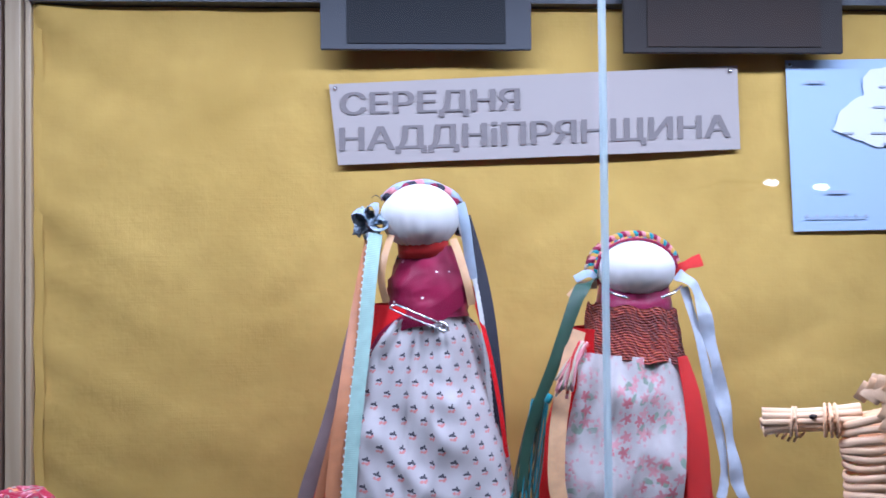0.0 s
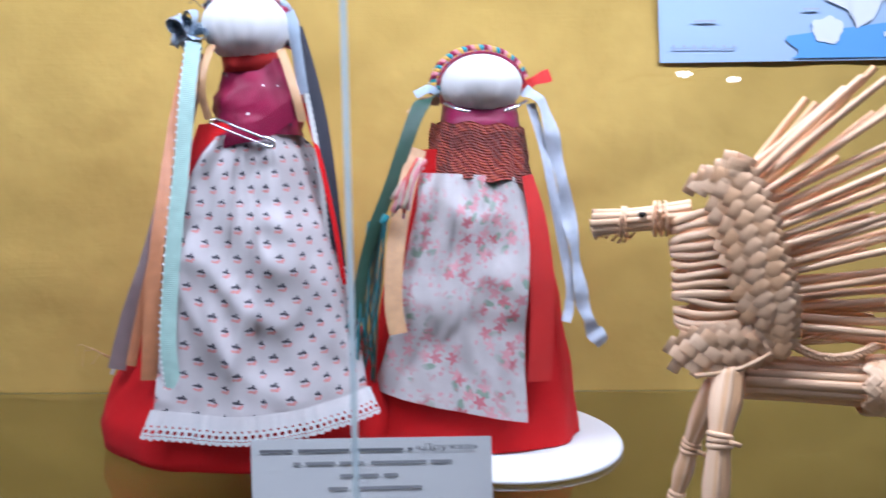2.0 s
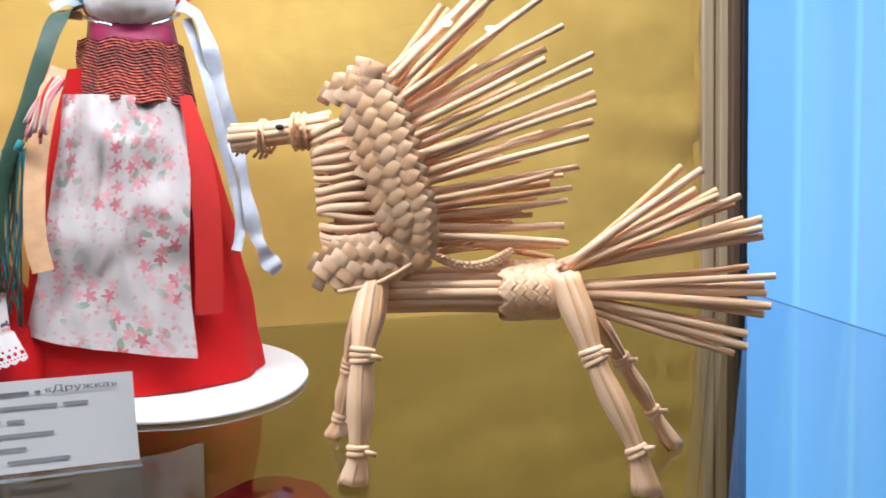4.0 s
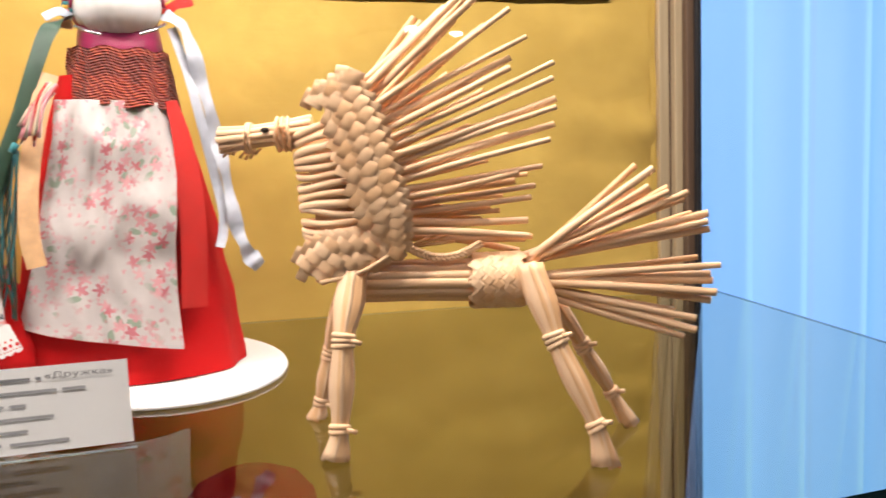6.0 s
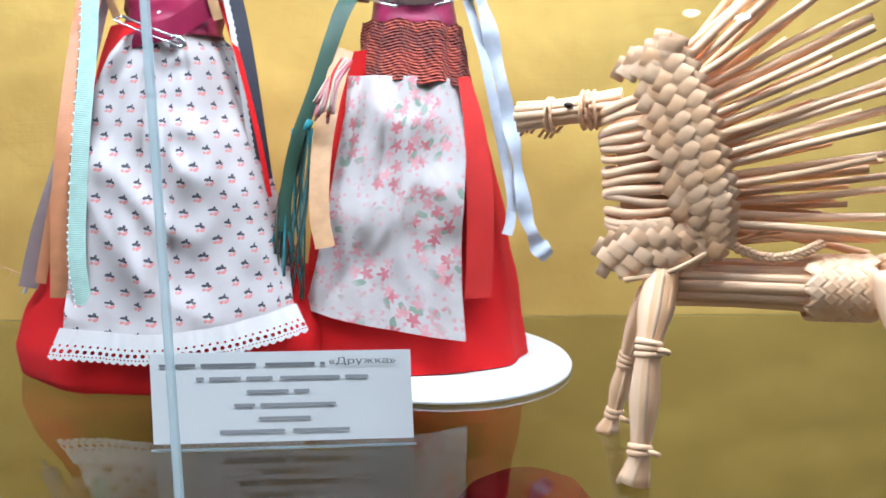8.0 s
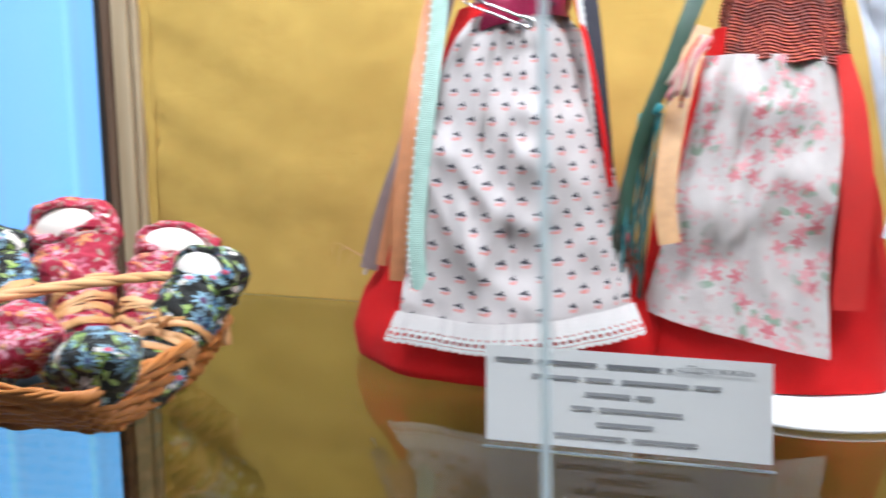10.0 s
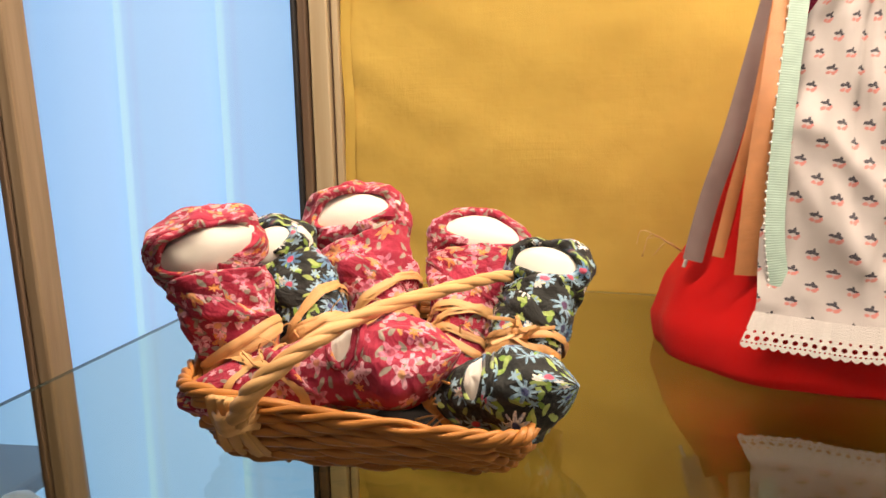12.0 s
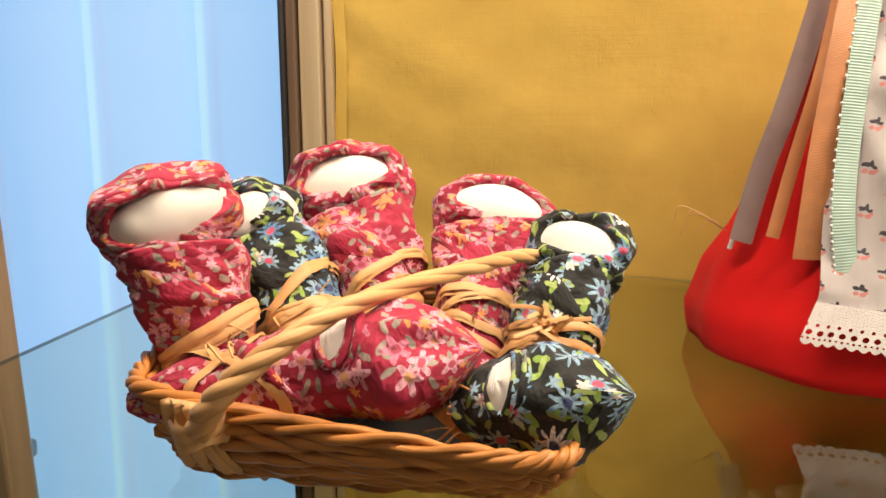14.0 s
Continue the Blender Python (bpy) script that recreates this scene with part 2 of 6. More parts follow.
def plain(name, colour, rough=0.5, metal=0.0, vary=0.15, scale=60.0, bump=0.2):
    g = Nodes(name)
    o = g.obj()
    n = g.noise(o, scale, 4.0)
    c = g.mix(n, tuple(v * (1 - vary) for v in colour), tuple(min(1.0, v * (1 + vary)) for v in colour))
    return g.surface(c, g.step(n, 0.2, 0.8, rough - 0.05, rough + 0.1), g.bump(n, bump, 0.0004), metal=metal)


def grained(name, light, dark):
    g = Nodes(name)
    o = g.obj()
    n = g.noise(g.vmath("MULTIPLY", o, (160.0, 160.0, 6.0)), 1.0, 4.0)
    c = g.mix(g.step(n, 0.3, 0.7), dark, light)
    return g.surface(c, 0.45, g.bump(n, 0.3, 0.0005))


def pane_glass(name, tint, ior=1.5, gain=1.0, lie=None):
    """Thin clear sheet: lets light through, mirrors more at a slant; lie: the way its mirroring face looks."""
    g = Nodes(name)
    clear = g.t.nodes.new("ShaderNodeBsdfTransparent")
    clear.inputs[0].default_value = (*tint, 1.0)
    gloss = g.t.nodes.new("ShaderNodeBsdfGlossy")
    gloss.inputs["Roughness"].default_value = 0.0
    if lie is not None:
        g.put(gloss.inputs["Normal"], g.vmath("NORMALIZE", lie))
    lw = g.t.nodes.new("ShaderNodeLayerWeight")
    lw.inputs["Blend"].default_value = 0.5
    f0 = ((ior - 1) / (ior + 1)) ** 2
    slant = g.math("MULTIPLY", g.math("POWER", lw.outputs["Facing"], 5.0), 1 - f0)
    mixer = g.t.nodes.new("ShaderNodeMixShader")
    g.put(mixer.inputs[0], g.math("MULTIPLY", g.math("ADD", slant, f0), gain, clamp=True))
    g.t.links.new(clear.outputs[0], mixer.inputs[1])
    g.t.links.new(gloss.outputs[0], mixer.inputs[2])
    g.t.links.new(mixer.outputs[0], g.out.inputs["Surface"])
    return g.m


def cut_glass_edge():
    """Ground edge of a glass sheet: pale, half clear, bluish green."""
    g = Nodes("ground_glass_edge")
    clear = g.t.nodes.new("ShaderNodeBsdfTransparent")
    clear.inputs[0].default_value = (0.72, 0.82, 0.84, 1.0)
    p = g.t.nodes.new("ShaderNodeBsdfTranslucent")
    n = g.noise(g.obj(), 40.0, 3.0)
    g.put(p.inputs["Color"], g.mix(n, (0.62, 0.70, 0.72), (0.90, 0.92, 0.90)))
    mixer = g.t.nodes.new("ShaderNodeMixShader")
    mixer.inputs[0].default_value = 0.6
    g.t.links.new(clear.outputs[0], mixer.inputs[1])
    g.t.links.new(p.outputs[0], mixer.inputs[2])
    g.t.links.new(mixer.outputs[0], g.out.inputs["Surface"])
    return g.m


def lace_cotton():
    g = Nodes("lace_cotton")
    uv = g.uv()
    x, y, _ = g.xyz(uv)

    def holes(pitch, cy, rx, ry, off):
        fx = g.math("MULTIPLY", g.math("SUBTRACT", g.math("FRACT", g.math("ADD", g.math("DIVIDE", x, pitch), off)), 0.5), pitch)
        a = g.math("POWER", g.math("DIVIDE", fx, rx), 2.0)
        b = g.math("POWER", g.math("DIVIDE", g.math("SUBTRACT", y, cy), ry), 2.0)
        return g.step(g.math("ADD", a, b), 1.2, 0.8)

    hole = g.math("MAXIMUM", holes(0.0042, 0.0052, 0.0012, 0.0011, 0.0), g.math("MAXIMUM", holes(0.0021, 0.0028, 0.0005, 0.0005, 0.25), holes(0.0042, 0.0082, 0.0007, 0.0007, 0.5)))
    p = g.t.nodes.new("ShaderNodeBsdfPrincipled")
    n = g.noise(uv, 1200.0, 2.0)
    g.put(p.inputs["Base Color"], g.mix(n, (0.50, 0.46, 0.44), (0.74, 0.70, 0.68)))
    p.inputs["Roughness"].default_value = 0.9
    g.put(p.inputs["Normal"], g.bump(n, 0.8, 0.0006))
    clear = g.t.nodes.new("ShaderNodeBsdfTransparent")
    mixer = g.t.nodes.new("ShaderNodeMixShader")
    g.put(mixer.inputs[0], hole)
    g.t.links.new(p.outputs[0], mixer.inputs[1])
    g.t.links.new(clear.outputs[0], mixer.inputs[2])
    g.t.links.new(mixer.outputs[0], g.out.inputs["Surface"])
    return g.m


def glowing_blind():
    """Fabric slat of a vertical blind; daylight from behind is painted as its own glow."""
    g = Nodes("glowing_blind")
    o = g.obj()
    n = g.noise(g.vmath("MULTIPLY", o, (30.0, 30.0, 3.0)), 1.0, 4.0)
    k = g.math("ADD", g.math("MULTIPLY", g.rnd(), 0.25), g.math("MULTIPLY", n, 0.25))
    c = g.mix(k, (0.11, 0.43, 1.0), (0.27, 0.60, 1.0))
    # gap light painted as pale slat edges, overlap shade as a darker line
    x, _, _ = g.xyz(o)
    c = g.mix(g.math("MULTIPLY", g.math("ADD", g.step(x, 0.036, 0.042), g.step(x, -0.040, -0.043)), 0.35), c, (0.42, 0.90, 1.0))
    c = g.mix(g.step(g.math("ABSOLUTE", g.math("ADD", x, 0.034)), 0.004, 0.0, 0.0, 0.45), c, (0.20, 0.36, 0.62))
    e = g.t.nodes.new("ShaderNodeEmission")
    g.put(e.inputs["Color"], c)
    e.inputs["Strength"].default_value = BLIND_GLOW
    p = g.t.nodes.new("ShaderNodeBsdfDiffuse")
    p.inputs["Color"].default_value = (0.35, 0.45, 0.55, 1.0)
    add = g.t.nodes.new("ShaderNodeAddShader")
    g.t.links.new(e.outputs[0], add.inputs[0])
    g.t.links.new(p.outputs[0], add.inputs[1])
    g.t.links.new(add.outputs[0], g.out.inputs["Surface"])
    return g.m


def lamp_glow(name, colour, strength):
    g = Nodes(name)
    e = g.t.nodes.new("ShaderNodeEmission")
    g.put(e.inputs["Color"], colour)
    e.inputs["Strength"].default_value = strength
    g.t.links.new(e.outputs[0], g.out.inputs["Surface"])
    return g.m


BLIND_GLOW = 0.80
M_HEAD = cloth("white_stocking", (0.80, 0.78, 0.75), 0.92, 0.7, 0.0010, 0.25)
M_FACE = plain("face_cotton", (0.80, 0.75, 0.68), 0.8, 0.0, 0.10, 90.0, 0.8)
M_SPRIG = sprig_cotton()
M_ROSE = rose_cotton()
M_RED = cloth("red_cotton", (0.72, 0.008, 0.008), 0.8, 0.8, 0.0006, 0.03, 25.0)
M_REDSATIN = cloth("red_satin", (0.72, 0.030, 0.022), 0.7, 0.5, 0.0006, 0.1, 30.0)
M_MAROON = dotted_silk()
M_RUST = rust_wool()
M_MINT = ribbon_cloth("mint_ribbon", (0.42, 0.60, 0.52))
M_ORANGE = ribbon_cloth("apricot_ribbon", (0.66, 0.27, 0.11), 0.4, 0.0006)
M_PEACH = ribbon_cloth("peach_ribbon", (0.72, 0.42, 0.20), 0.4, 0.0006)
M_MAUVE = ribbon_cloth("mauve_ribbon", (0.28, 0.20, 0.19), 0.45, 0.0006)
M_NAVY = ribbon_cloth("navy_ribbon", (0.010, 0.010, 0.026), 0.6, 0.0006)
M_SILVER = ribbon_cloth("silver_ribbon", (0.52, 0.56, 0.64), 0.30, 0.0005)
M_GREEN = ribbon_cloth("green_ribbon", (0.030, 0.085, 0.050), 0.35, 0.0006)
M_BLUEGREY = ribbon_cloth("grey_blue_ribbon", (0.44, 0.52, 0.62), 0.4, 0.0006)
M_MAGENTA = ribbon_cloth("magenta_ribbon", (0.38, 0.01, 0.09), 0.4, 0.0006)
M_PINK = cloth("pink_thread", (0.75, 0.30, 0.32), 0.8)
M_CREAM = cloth("cream_thread", (0.72, 0.60, 0.45), 0.8)
M_YELLOW = cloth("yellow_thread", (0.70, 0.42, 0.07), 0.8)
M_TEAL = cloth("teal_thread", (0.05, 0.30, 0.34), 0.8)
M_TINSEL = ribbon_cloth("dark_tinsel", (0.06, 0.07, 0.04), 0.3, 0.0014)
M_LACE = lace_cotton()
M_PIN = plain("pin_steel", (0.75, 0.75, 0.78), 0.18, 1.0, 0.05)
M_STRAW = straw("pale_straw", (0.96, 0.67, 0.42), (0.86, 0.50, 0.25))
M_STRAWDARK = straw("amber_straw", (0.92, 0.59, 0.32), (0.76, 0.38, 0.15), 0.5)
M_KNOT = plain("dark_knot", (0.03, 0.02, 0.015), 0.7)
M_WICKER = straw("wicker", (0.62, 0.255, 0.065), (0.36, 0.115, 0.022), 0.45)
# near-black: shade inside the basket, put into the colour
M_BASKETSHADE = cloth("basket_inner_shade", (0.010, 0.008, 0.007), 0.8, 0.95, 0.0008, 0.0)
M_RAFFIA = straw("raffia", (0.80, 0.48, 0.22), (0.55, 0.25, 0.075), 0.5)
M_BERRY = printed("crimson_print", (0.46, 0.016, 0.055), ((0.76, 0.22, 0.32), (0.86, 0.42, 0.50), (0.84, 0.33, 0.10)),
                  ((0.50, 0.07, 0.12), (0.72, 0.34, 0.16)), ((0.30, 0.26, 0.21), (0.40, 0.33, 0.27)), 102.0)
M_NIGHT = printed("black_floral_print", (0.009, 0.010, 0.008), ((0.10, 0.25, 0.44), (0.30, 0.48, 0.60), (0.84, 0.78, 0.72)),
                  ((0.68, 0.10, 0.17), (0.04, 0.05, 0.14)), ((0.24, 0.40, 0.07), (0.40, 0.52, 0.16)), 84.0, 9.0)
M_MUSTARD = mustard_cloth()
M_BATTEN = grained("light_batten_wood", (0.50, 0.40, 0.26), (0.40, 0.30, 0.18))
M_BROWN = grained("brown_batten_wood", (0.17, 0.11, 0.07), (0.10, 0.06, 0.04))
M_BLACK = plain("black_rubber", (0.02, 0.02, 0.022), 0.5)
M_SHELF = pane_glass("shelf_glass", (0.82, 0.84, 0.73), 1.5, 1.5, (0.0, -0.06, 1.0))
M_PANE = pane_glass("front_glass", (0.975, 0.985, 0.98), 1.45, 1.3)
M_EDGE = cut_glass_edge()
M_GREENEDGE = plain("green_glass_edge", (0.012, 0.05, 0.045), 0.15)
M_SIDEEDGE = plain("side_glass_edge", (0.06, 0.10, 0.13), 0.2)
M_BLIND = glowing_blind()
M_WHITECARD = plain("white_card", (0.80, 0.79, 0.78), 0.6, 0.0, 0.04, 30.0)
M_PAPER = plain("greyish_paper", (0.41, 0.365, 0.34), 0.75, 0.0, 0.05, 14.0)
M_MAPINK = plain("pale_map_ink", (0.42, 0.46, 0.54), 0.8, 0.0, 0.1)
M_INK = plain("grey_ink", (0.33, 0.33, 0.34), 0.8, 0.0, 0.1)
M_SIGNINK = plain("sign_grey_ink", (0.215, 0.19, 0.185), 0.8, 0.0, 0.1)
M_DEEPRED = cloth("deep_red_cloth", (0.34, 0.008, 0.016), 0.7, 0.8, 0.0006, 0.0, 25.0)
M_DARKINK = plain("black_ink", (0.20, 0.20, 0.21), 0.8, 0.0, 0.1)
M_MAPBLUE = plain("map_pale_blue", (0.40, 0.52, 0.70), 0.6, 0.0, 0.05, 10.0)
M_MAPSEA = plain("map_sea_blue", (0.15, 0.37, 0.72), 0.6, 0.0, 0.05, 10.0)
M_MAPLAND = plain("map_white_land", (0.74, 0.76, 0.80), 0.6, 0.0, 0.04, 10.0)
M_MAPYELLOW = plain("map_yellow_region", (0.72, 0.62, 0.34), 0.6, 0.0, 0.04, 10.0)
M_PHOTO = plain("dark_photo", (0.014, 0.015, 0.018), 0.8, 0.0, 0.7, 16.0)
M_PHOTO2 = plain("brown_photo", (0.030, 0.020, 0.016), 0.8, 0.0, 0.6, 16.0)
M_DARKMAT = plain("dark_brown_mount", (0.034, 0.029, 0.027), 0.85, 0.0, 0.06)
M_MAT = plain("grey_mount", (0.075, 0.078, 0.088), 0.85, 0.0, 0.06)
M_WALL = plain("room_plaster", (0.42, 0.38, 0.33), 0.9, 0.0, 0.08, 3.0)
M_FLOOR = plain("room_parquet", (0.16, 0.09, 0.05), 0.4, 0.0, 0.3, 5.0)
M_CEIL = plain("room_ceiling_paint", (0.62, 0.60, 0.56), 0.9, 0.0, 0.05, 3.0)
M_DARKRAIL = plain("dark_blue_rail", (0.020, 0.022, 0.035), 0.4)
M_SILL = plain("grey_sill_paint", (0.10, 0.13, 0.17), 0.5)
M_PORCELAIN = plain("white_porcelain", (0.72, 0.70, 0.62), 0.3, 0.0, 0.05)
M_SPOT = lamp_glow("spot_bulb", (1.0, 0.93, 0.82), 60.0)


# ---- mesh helpers ----
class Shape:
    """Collects grids, tubes and pads into one mesh, with metre-sized surface coordinates."""

    def __init__(self):
        self.v, self.f, self.k, self.uv = [], [], [], []

    def face(self, ids, mat, uvs):
        self.f.append(ids), self.k.append(mat), self.uv.extend(uvs)

    def grid(self, rows, mat=0, wrap=False, caps=False):
        base, n, m = len(self.v), len(rows[0]), len(rows)
        rows = [[Vector(p) for p in r] for r in rows]
        for r in rows:
            self.v.extend(tuple(p) for p in r)
        mid = rows[m // 2]
        us, vs = [0.0], [0.0]
        for j in range(n):
            us.append(us[-1] + (mid[(j + 1) % n] - mid[j]).length)
        for i in range(m - 1):
            vs.append(vs[-1] + (rows[i + 1][n // 2] - rows[i][n // 2]).length)
        for i in range(m - 1):
            for j in range(n if wrap else n - 1):
                k = (j + 1) % n
                self.face((base + i * n + j, base + i * n + k, base + (i + 1) * n + k, base + (i + 1) * n + j), mat,
                          ((us[j], vs[i]), (us[j + 1], vs[i]), (us[j + 1], vs[i + 1]), (us[j], vs[i + 1])))
        if caps:
            for i, flip in ((0, True), (m - 1, False)):
                ids = [base + i * n + j for j in range(n)]
                self.face(tuple(reversed(ids) if flip else ids), mat, [(0.0, 0.0)] * n)
        return self

    def tube(self, path, r, mat=0, n=6, flat=1.0, side=None, caps=True, turn=0.0):
        """A tube along path; r: one radius or one for each point; flat: thickness across side."""
        path = [Vector(p) for p in path]
        rows, last = [], None
        for i, p in enumerate(path):
            t = (path[min(i + 1, len(path) - 1)] - path[max(i - 1, 0)])
            t = t.normalized() if t.length > 1e-9 else Vector((0, 0, 1))
            if side is not None:
                a = Vector(side)
            elif last is not None:
                a = last
            else:
                a = Vector((0.3, 0.9, 0.2)) if abs(t.z) > 0.8 else Vector((0, 0, 1))
            a = (a - t * a.dot(t)).normalized()
            b = t.cross(a)
            last = a
            rr = r[i] if isinstance(r, (list, tuple)) else r
            rows.append([p + a * (rr * math.cos(w + turn)) + b * (rr * flat * math.sin(w + turn)) for w in [2 * math.pi * j / n for j in range(n)]])
        return self.grid(rows, mat, True, caps)

    def ribbon(self, path, widths, mat, side=(1, 0, 0), thick=0.0006):
        """A flat band with its own thickness along path, lying across side."""
        path = [Vector(p) for p in path]
        rows = []
        for i, p in enumerate(path):
            t = (path[min(i + 1, len(path) - 1)] - path[max(i - 1, 0)]).normalized()
            a = Vector(side[i] if isinstance(side, list) else side)
            a = (a - t * a.dot(t)).normalized()
            b = t.cross(a)
            w = (widths[i] if isinstance(widths, (list, tuple)) else widths) / 2
            rows.append([p + a * w, p + b * thick, p - a * w])
        self.grid(rows, mat)
        back = [[r[2] - (r[1] - (r[0] + r[2]) / 2) * 0.2, (r[0] + r[2]) / 2 - (r[1] - (r[0] + r[2]) / 2), r[0] - (r[1] - (r[0] + r[2]) / 2) * 0.2] for r in rows]
        return self.grid(back, mat)

    def ball(self, c, rx, ry, rz, mat=0, n=20, m=12, lump=0.0):
        rows = []
        for i in range(m + 1):
            a = math.pi * (i + 0.02) / (m + 0.04)
            row = []
            for j in range(n):
                b = 2 * math.pi * j / n
                d = Vector((math.sin(a) * math.cos(b), math.sin(a) * math.sin(b), -math.cos(a)))
                s = 1 + lump * noise.noise(d * 2.5 + Vector(c) * 40)
                row.append((c[0] + rx * d.x * s, c[1] + ry * d.y * s, c[2] + rz * d.z * s))
            rows.append(row)
        return self.grid(rows, mat, True)

    def pad(self, c, a, b, h, mat=0):
        """One visible stitch of plaited straw: a flat band that dives under at both ends. a, b: half axes; h: height vector."""
        c, a, b, h = Vector(c), Vector(a), Vector(b), Vector(h)
        rows = []
        for u, up, wide in ((-1.0, -1.2, 0.92), (-0.8, 0.1, 1.0), (-0.35, 0.9, 1.0), (0.35, 1.0, 1.0), (0.8, 0.3, 1.0), (1.0, -1.2, 0.92)):
            rows.append([c + a * u + b * (v * wide) + h * (up + (0.0 if abs(v) < 0.9 else -0.5)) for v in (-1.0, -0.6, 0.0, 0.6, 1.0)])
        return self.grid(rows, mat)

    def box(self, x0, x1, y0, y1, z0, z1, mat=0):
        base = len(self.v)
        self.v.extend((x, y, z) for z in (z0, z1) for x, y in ((x0, y0), (x1, y0), (x1, y1), (x0, y1)))
        sx, sy, sz = x1 - x0, y1 - y0, z1 - z0
        for ids, w, h in (((3, 2, 1, 0), sx, sy), ((4, 5, 6, 7), sx, sy), ((0, 1, 5, 4), sx, sz), ((1, 2, 6, 5), sy, sz), ((2, 3, 7, 6), sx, sz), ((3, 0, 4, 7), sy, sz)):
            self.face(tuple(base + i for i in ids), mat, ((0, 0), (w, 0), (w, h), (0, h)))
        return self

    def mesh(self, name, mats, smooth=True):
        me = bpy.data.meshes.new(name)
        me.from_pydata(self.v, [], self.f)
        for m in mats:
            me.materials.append(m)
        me.polygons.foreach_set("material_index", self.k)
        me.polygons.foreach_set("use_smooth", [smooth] * len(self.f))
        layer = me.uv_layers.new(name="surface")
        layer.data.foreach_set("uv", [c for p in self.uv for c in p])
        me.update()
        return me


def ob_of(name, shape, mats, smooth=True):
    return new(name, shape.mesh(name, mats if isinstance(mats, list) else [mats], smooth))


def thing(name, base, label, category, group="", kind=""):
    e = new(name)
    e.location = base
    e.empty_display_size = 0.02
    return tagged(e, label, category, group, kind)


def place(ob, parent, label=""):
    root = parent
    base = Vector(parent.location)
    while root.parent:
        root = root.parent
        base = base + Vector(root.location)
    ob.parent = parent
    ob.matrix_parent_inverse = Matrix.Translation(-base) if root is parent else Matrix.Identity(4)
    return tagged(ob, label)


def part(name, shape, mats, parent, label="", smooth=True):
    return place(ob_of(name, shape, mats, smooth), parent, label)


def bevel_box(x0, x1, y0, y1, z0, z1, r, mat=0):
    bm = bmesh.new()
    bmesh.ops.create_cube(bm, size=1.0)
    bmesh.ops.transform(bm, matrix=Matrix.Translation(((x0 + x1) / 2, (y0 + y1) / 2, (z0 + z1) / 2)) @ Matrix.Diagonal((x1 - x0, y1 - y0, z1 - z0, 1)), verts=bm.verts)
    bmesh.ops.bevel(bm, geom=list(bm.edges), offset=r, segments=2, affect="EDGES", profile=0.5)
    s = Shape()
    s.v = [tuple(v.co) for v in bm.verts]
    bm.verts.index_update()
    for f in bm.faces:
        s.face(tuple(v.index for v in f.verts), mat, [(l.vert.co.x + l.vert.co.y, l.vert.co.z) for l in f.loops])
    bm.free()
    return s


def curve_pts(pts, n):
    """n + 1 points of a smooth line through pts."""
    pts = [Vector(p) for p in pts]
    q = [pts[0] * 2 - pts[1]] + pts + [pts[-1] * 2 - pts[-2]]
    out = []
    for i in range(n + 1):
        t = i / n * (len(pts) - 1)
        k = min(int(t), len(pts) - 2)
        f = t - k
        a, b, c, d = q[k:k + 4]
        out.append(0.5 * ((2 * b) + (c - a) * f + (2 * a - 5 * b + 4 * c - d) * f * f + (3 * b - a - 3 * c + d) * f ** 3))
    return out


def lerp_table(table, z):
    if z <= table[0][0]:
        return table[0][1:]
    for p, q in zip(table, table[1:]):
        if z <= q[0]:
            k = (z - p[0]) / (q[0] - p[0])
            return tuple(a + (b - a) * k for a, b in zip(p[1:], q[1:]))
    return table[-1][1:]


def letters(text, x0, x1, z0, z1, y, rise, bold=0.0, bands=72):
    """Mesh of written text that fills x0..x1 and z0..z1 on the plane y, rising by rise to its end; bold widens the upright strokes."""
    data = bpy.data.curves.new("writing", "FONT")
    data.body, data.size, data.fill_mode = text, 1.0, "NONE"
    tmp = new("writing", data)
    bpy.context.view_layer.update()
    src = bpy.data.meshes.new_from_object(tmp.evaluated_get(bpy.context.evaluated_depsgraph_get()))
    bpy.data.objects.remove(tmp)
    edges = [(src.vertices[i].co, src.vertices[j].co) for i, j in (e.vertices for e in src.edges)]
    lo = [min(v.co[k] for v in src.vertices) for k in (0, 1)]
    hi = [max(v.co[k] for v in src.vertices) for k in (0, 1)]
    sh = Shape()

    def at(px, py):
        u, w = (px - lo[0]) / (hi[0] - lo[0]), (py - lo[1]) / (hi[1] - lo[1])
        return (x0 + u * (x1 - x0), y, z0 + w * (z1 - z0) + u * rise)

    step = (hi[1] - lo[1]) / bands
    for i in range(bands):
        lower = lo[1] + step * i
        mid = lower + step * 0.5013
        cuts = sorted(p.x + (q.x - p.x) * (mid - p.y) / (q.y - p.y) for p, q in edges if (p.y > mid) != (q.y > mid))
        spans = []
        for l, r in zip(cuts[::2], cuts[1::2]):
            if spans and l - bold < spans[-1][1]:
                spans[-1][1] = r + bold
            else:
                spans.append([l - bold, r + bold])
        for l, r in spans:
            base = len(sh.v)
            sh.v.extend((at(l, lower), at(r, lower), at(r, lower + step), at(l, lower + step)))
            sh.face((base, base + 1, base + 2, base + 3), 0, ((0, 0), (1, 0), (1, 1), (0, 1)))
    bpy.data.meshes.remove(src)
    return sh


def shelf_z(x, y):
    """Top of the glass shelf, which hangs a little lower at its far right and front."""
    return 1.101 - 0.045 * (x - 0.15) + 0.060 * (y - 0.6)


WALL_Y = 0.779
CASE_L, CASE_R = -0.372, 0.712
FRONT_Y = 0.333

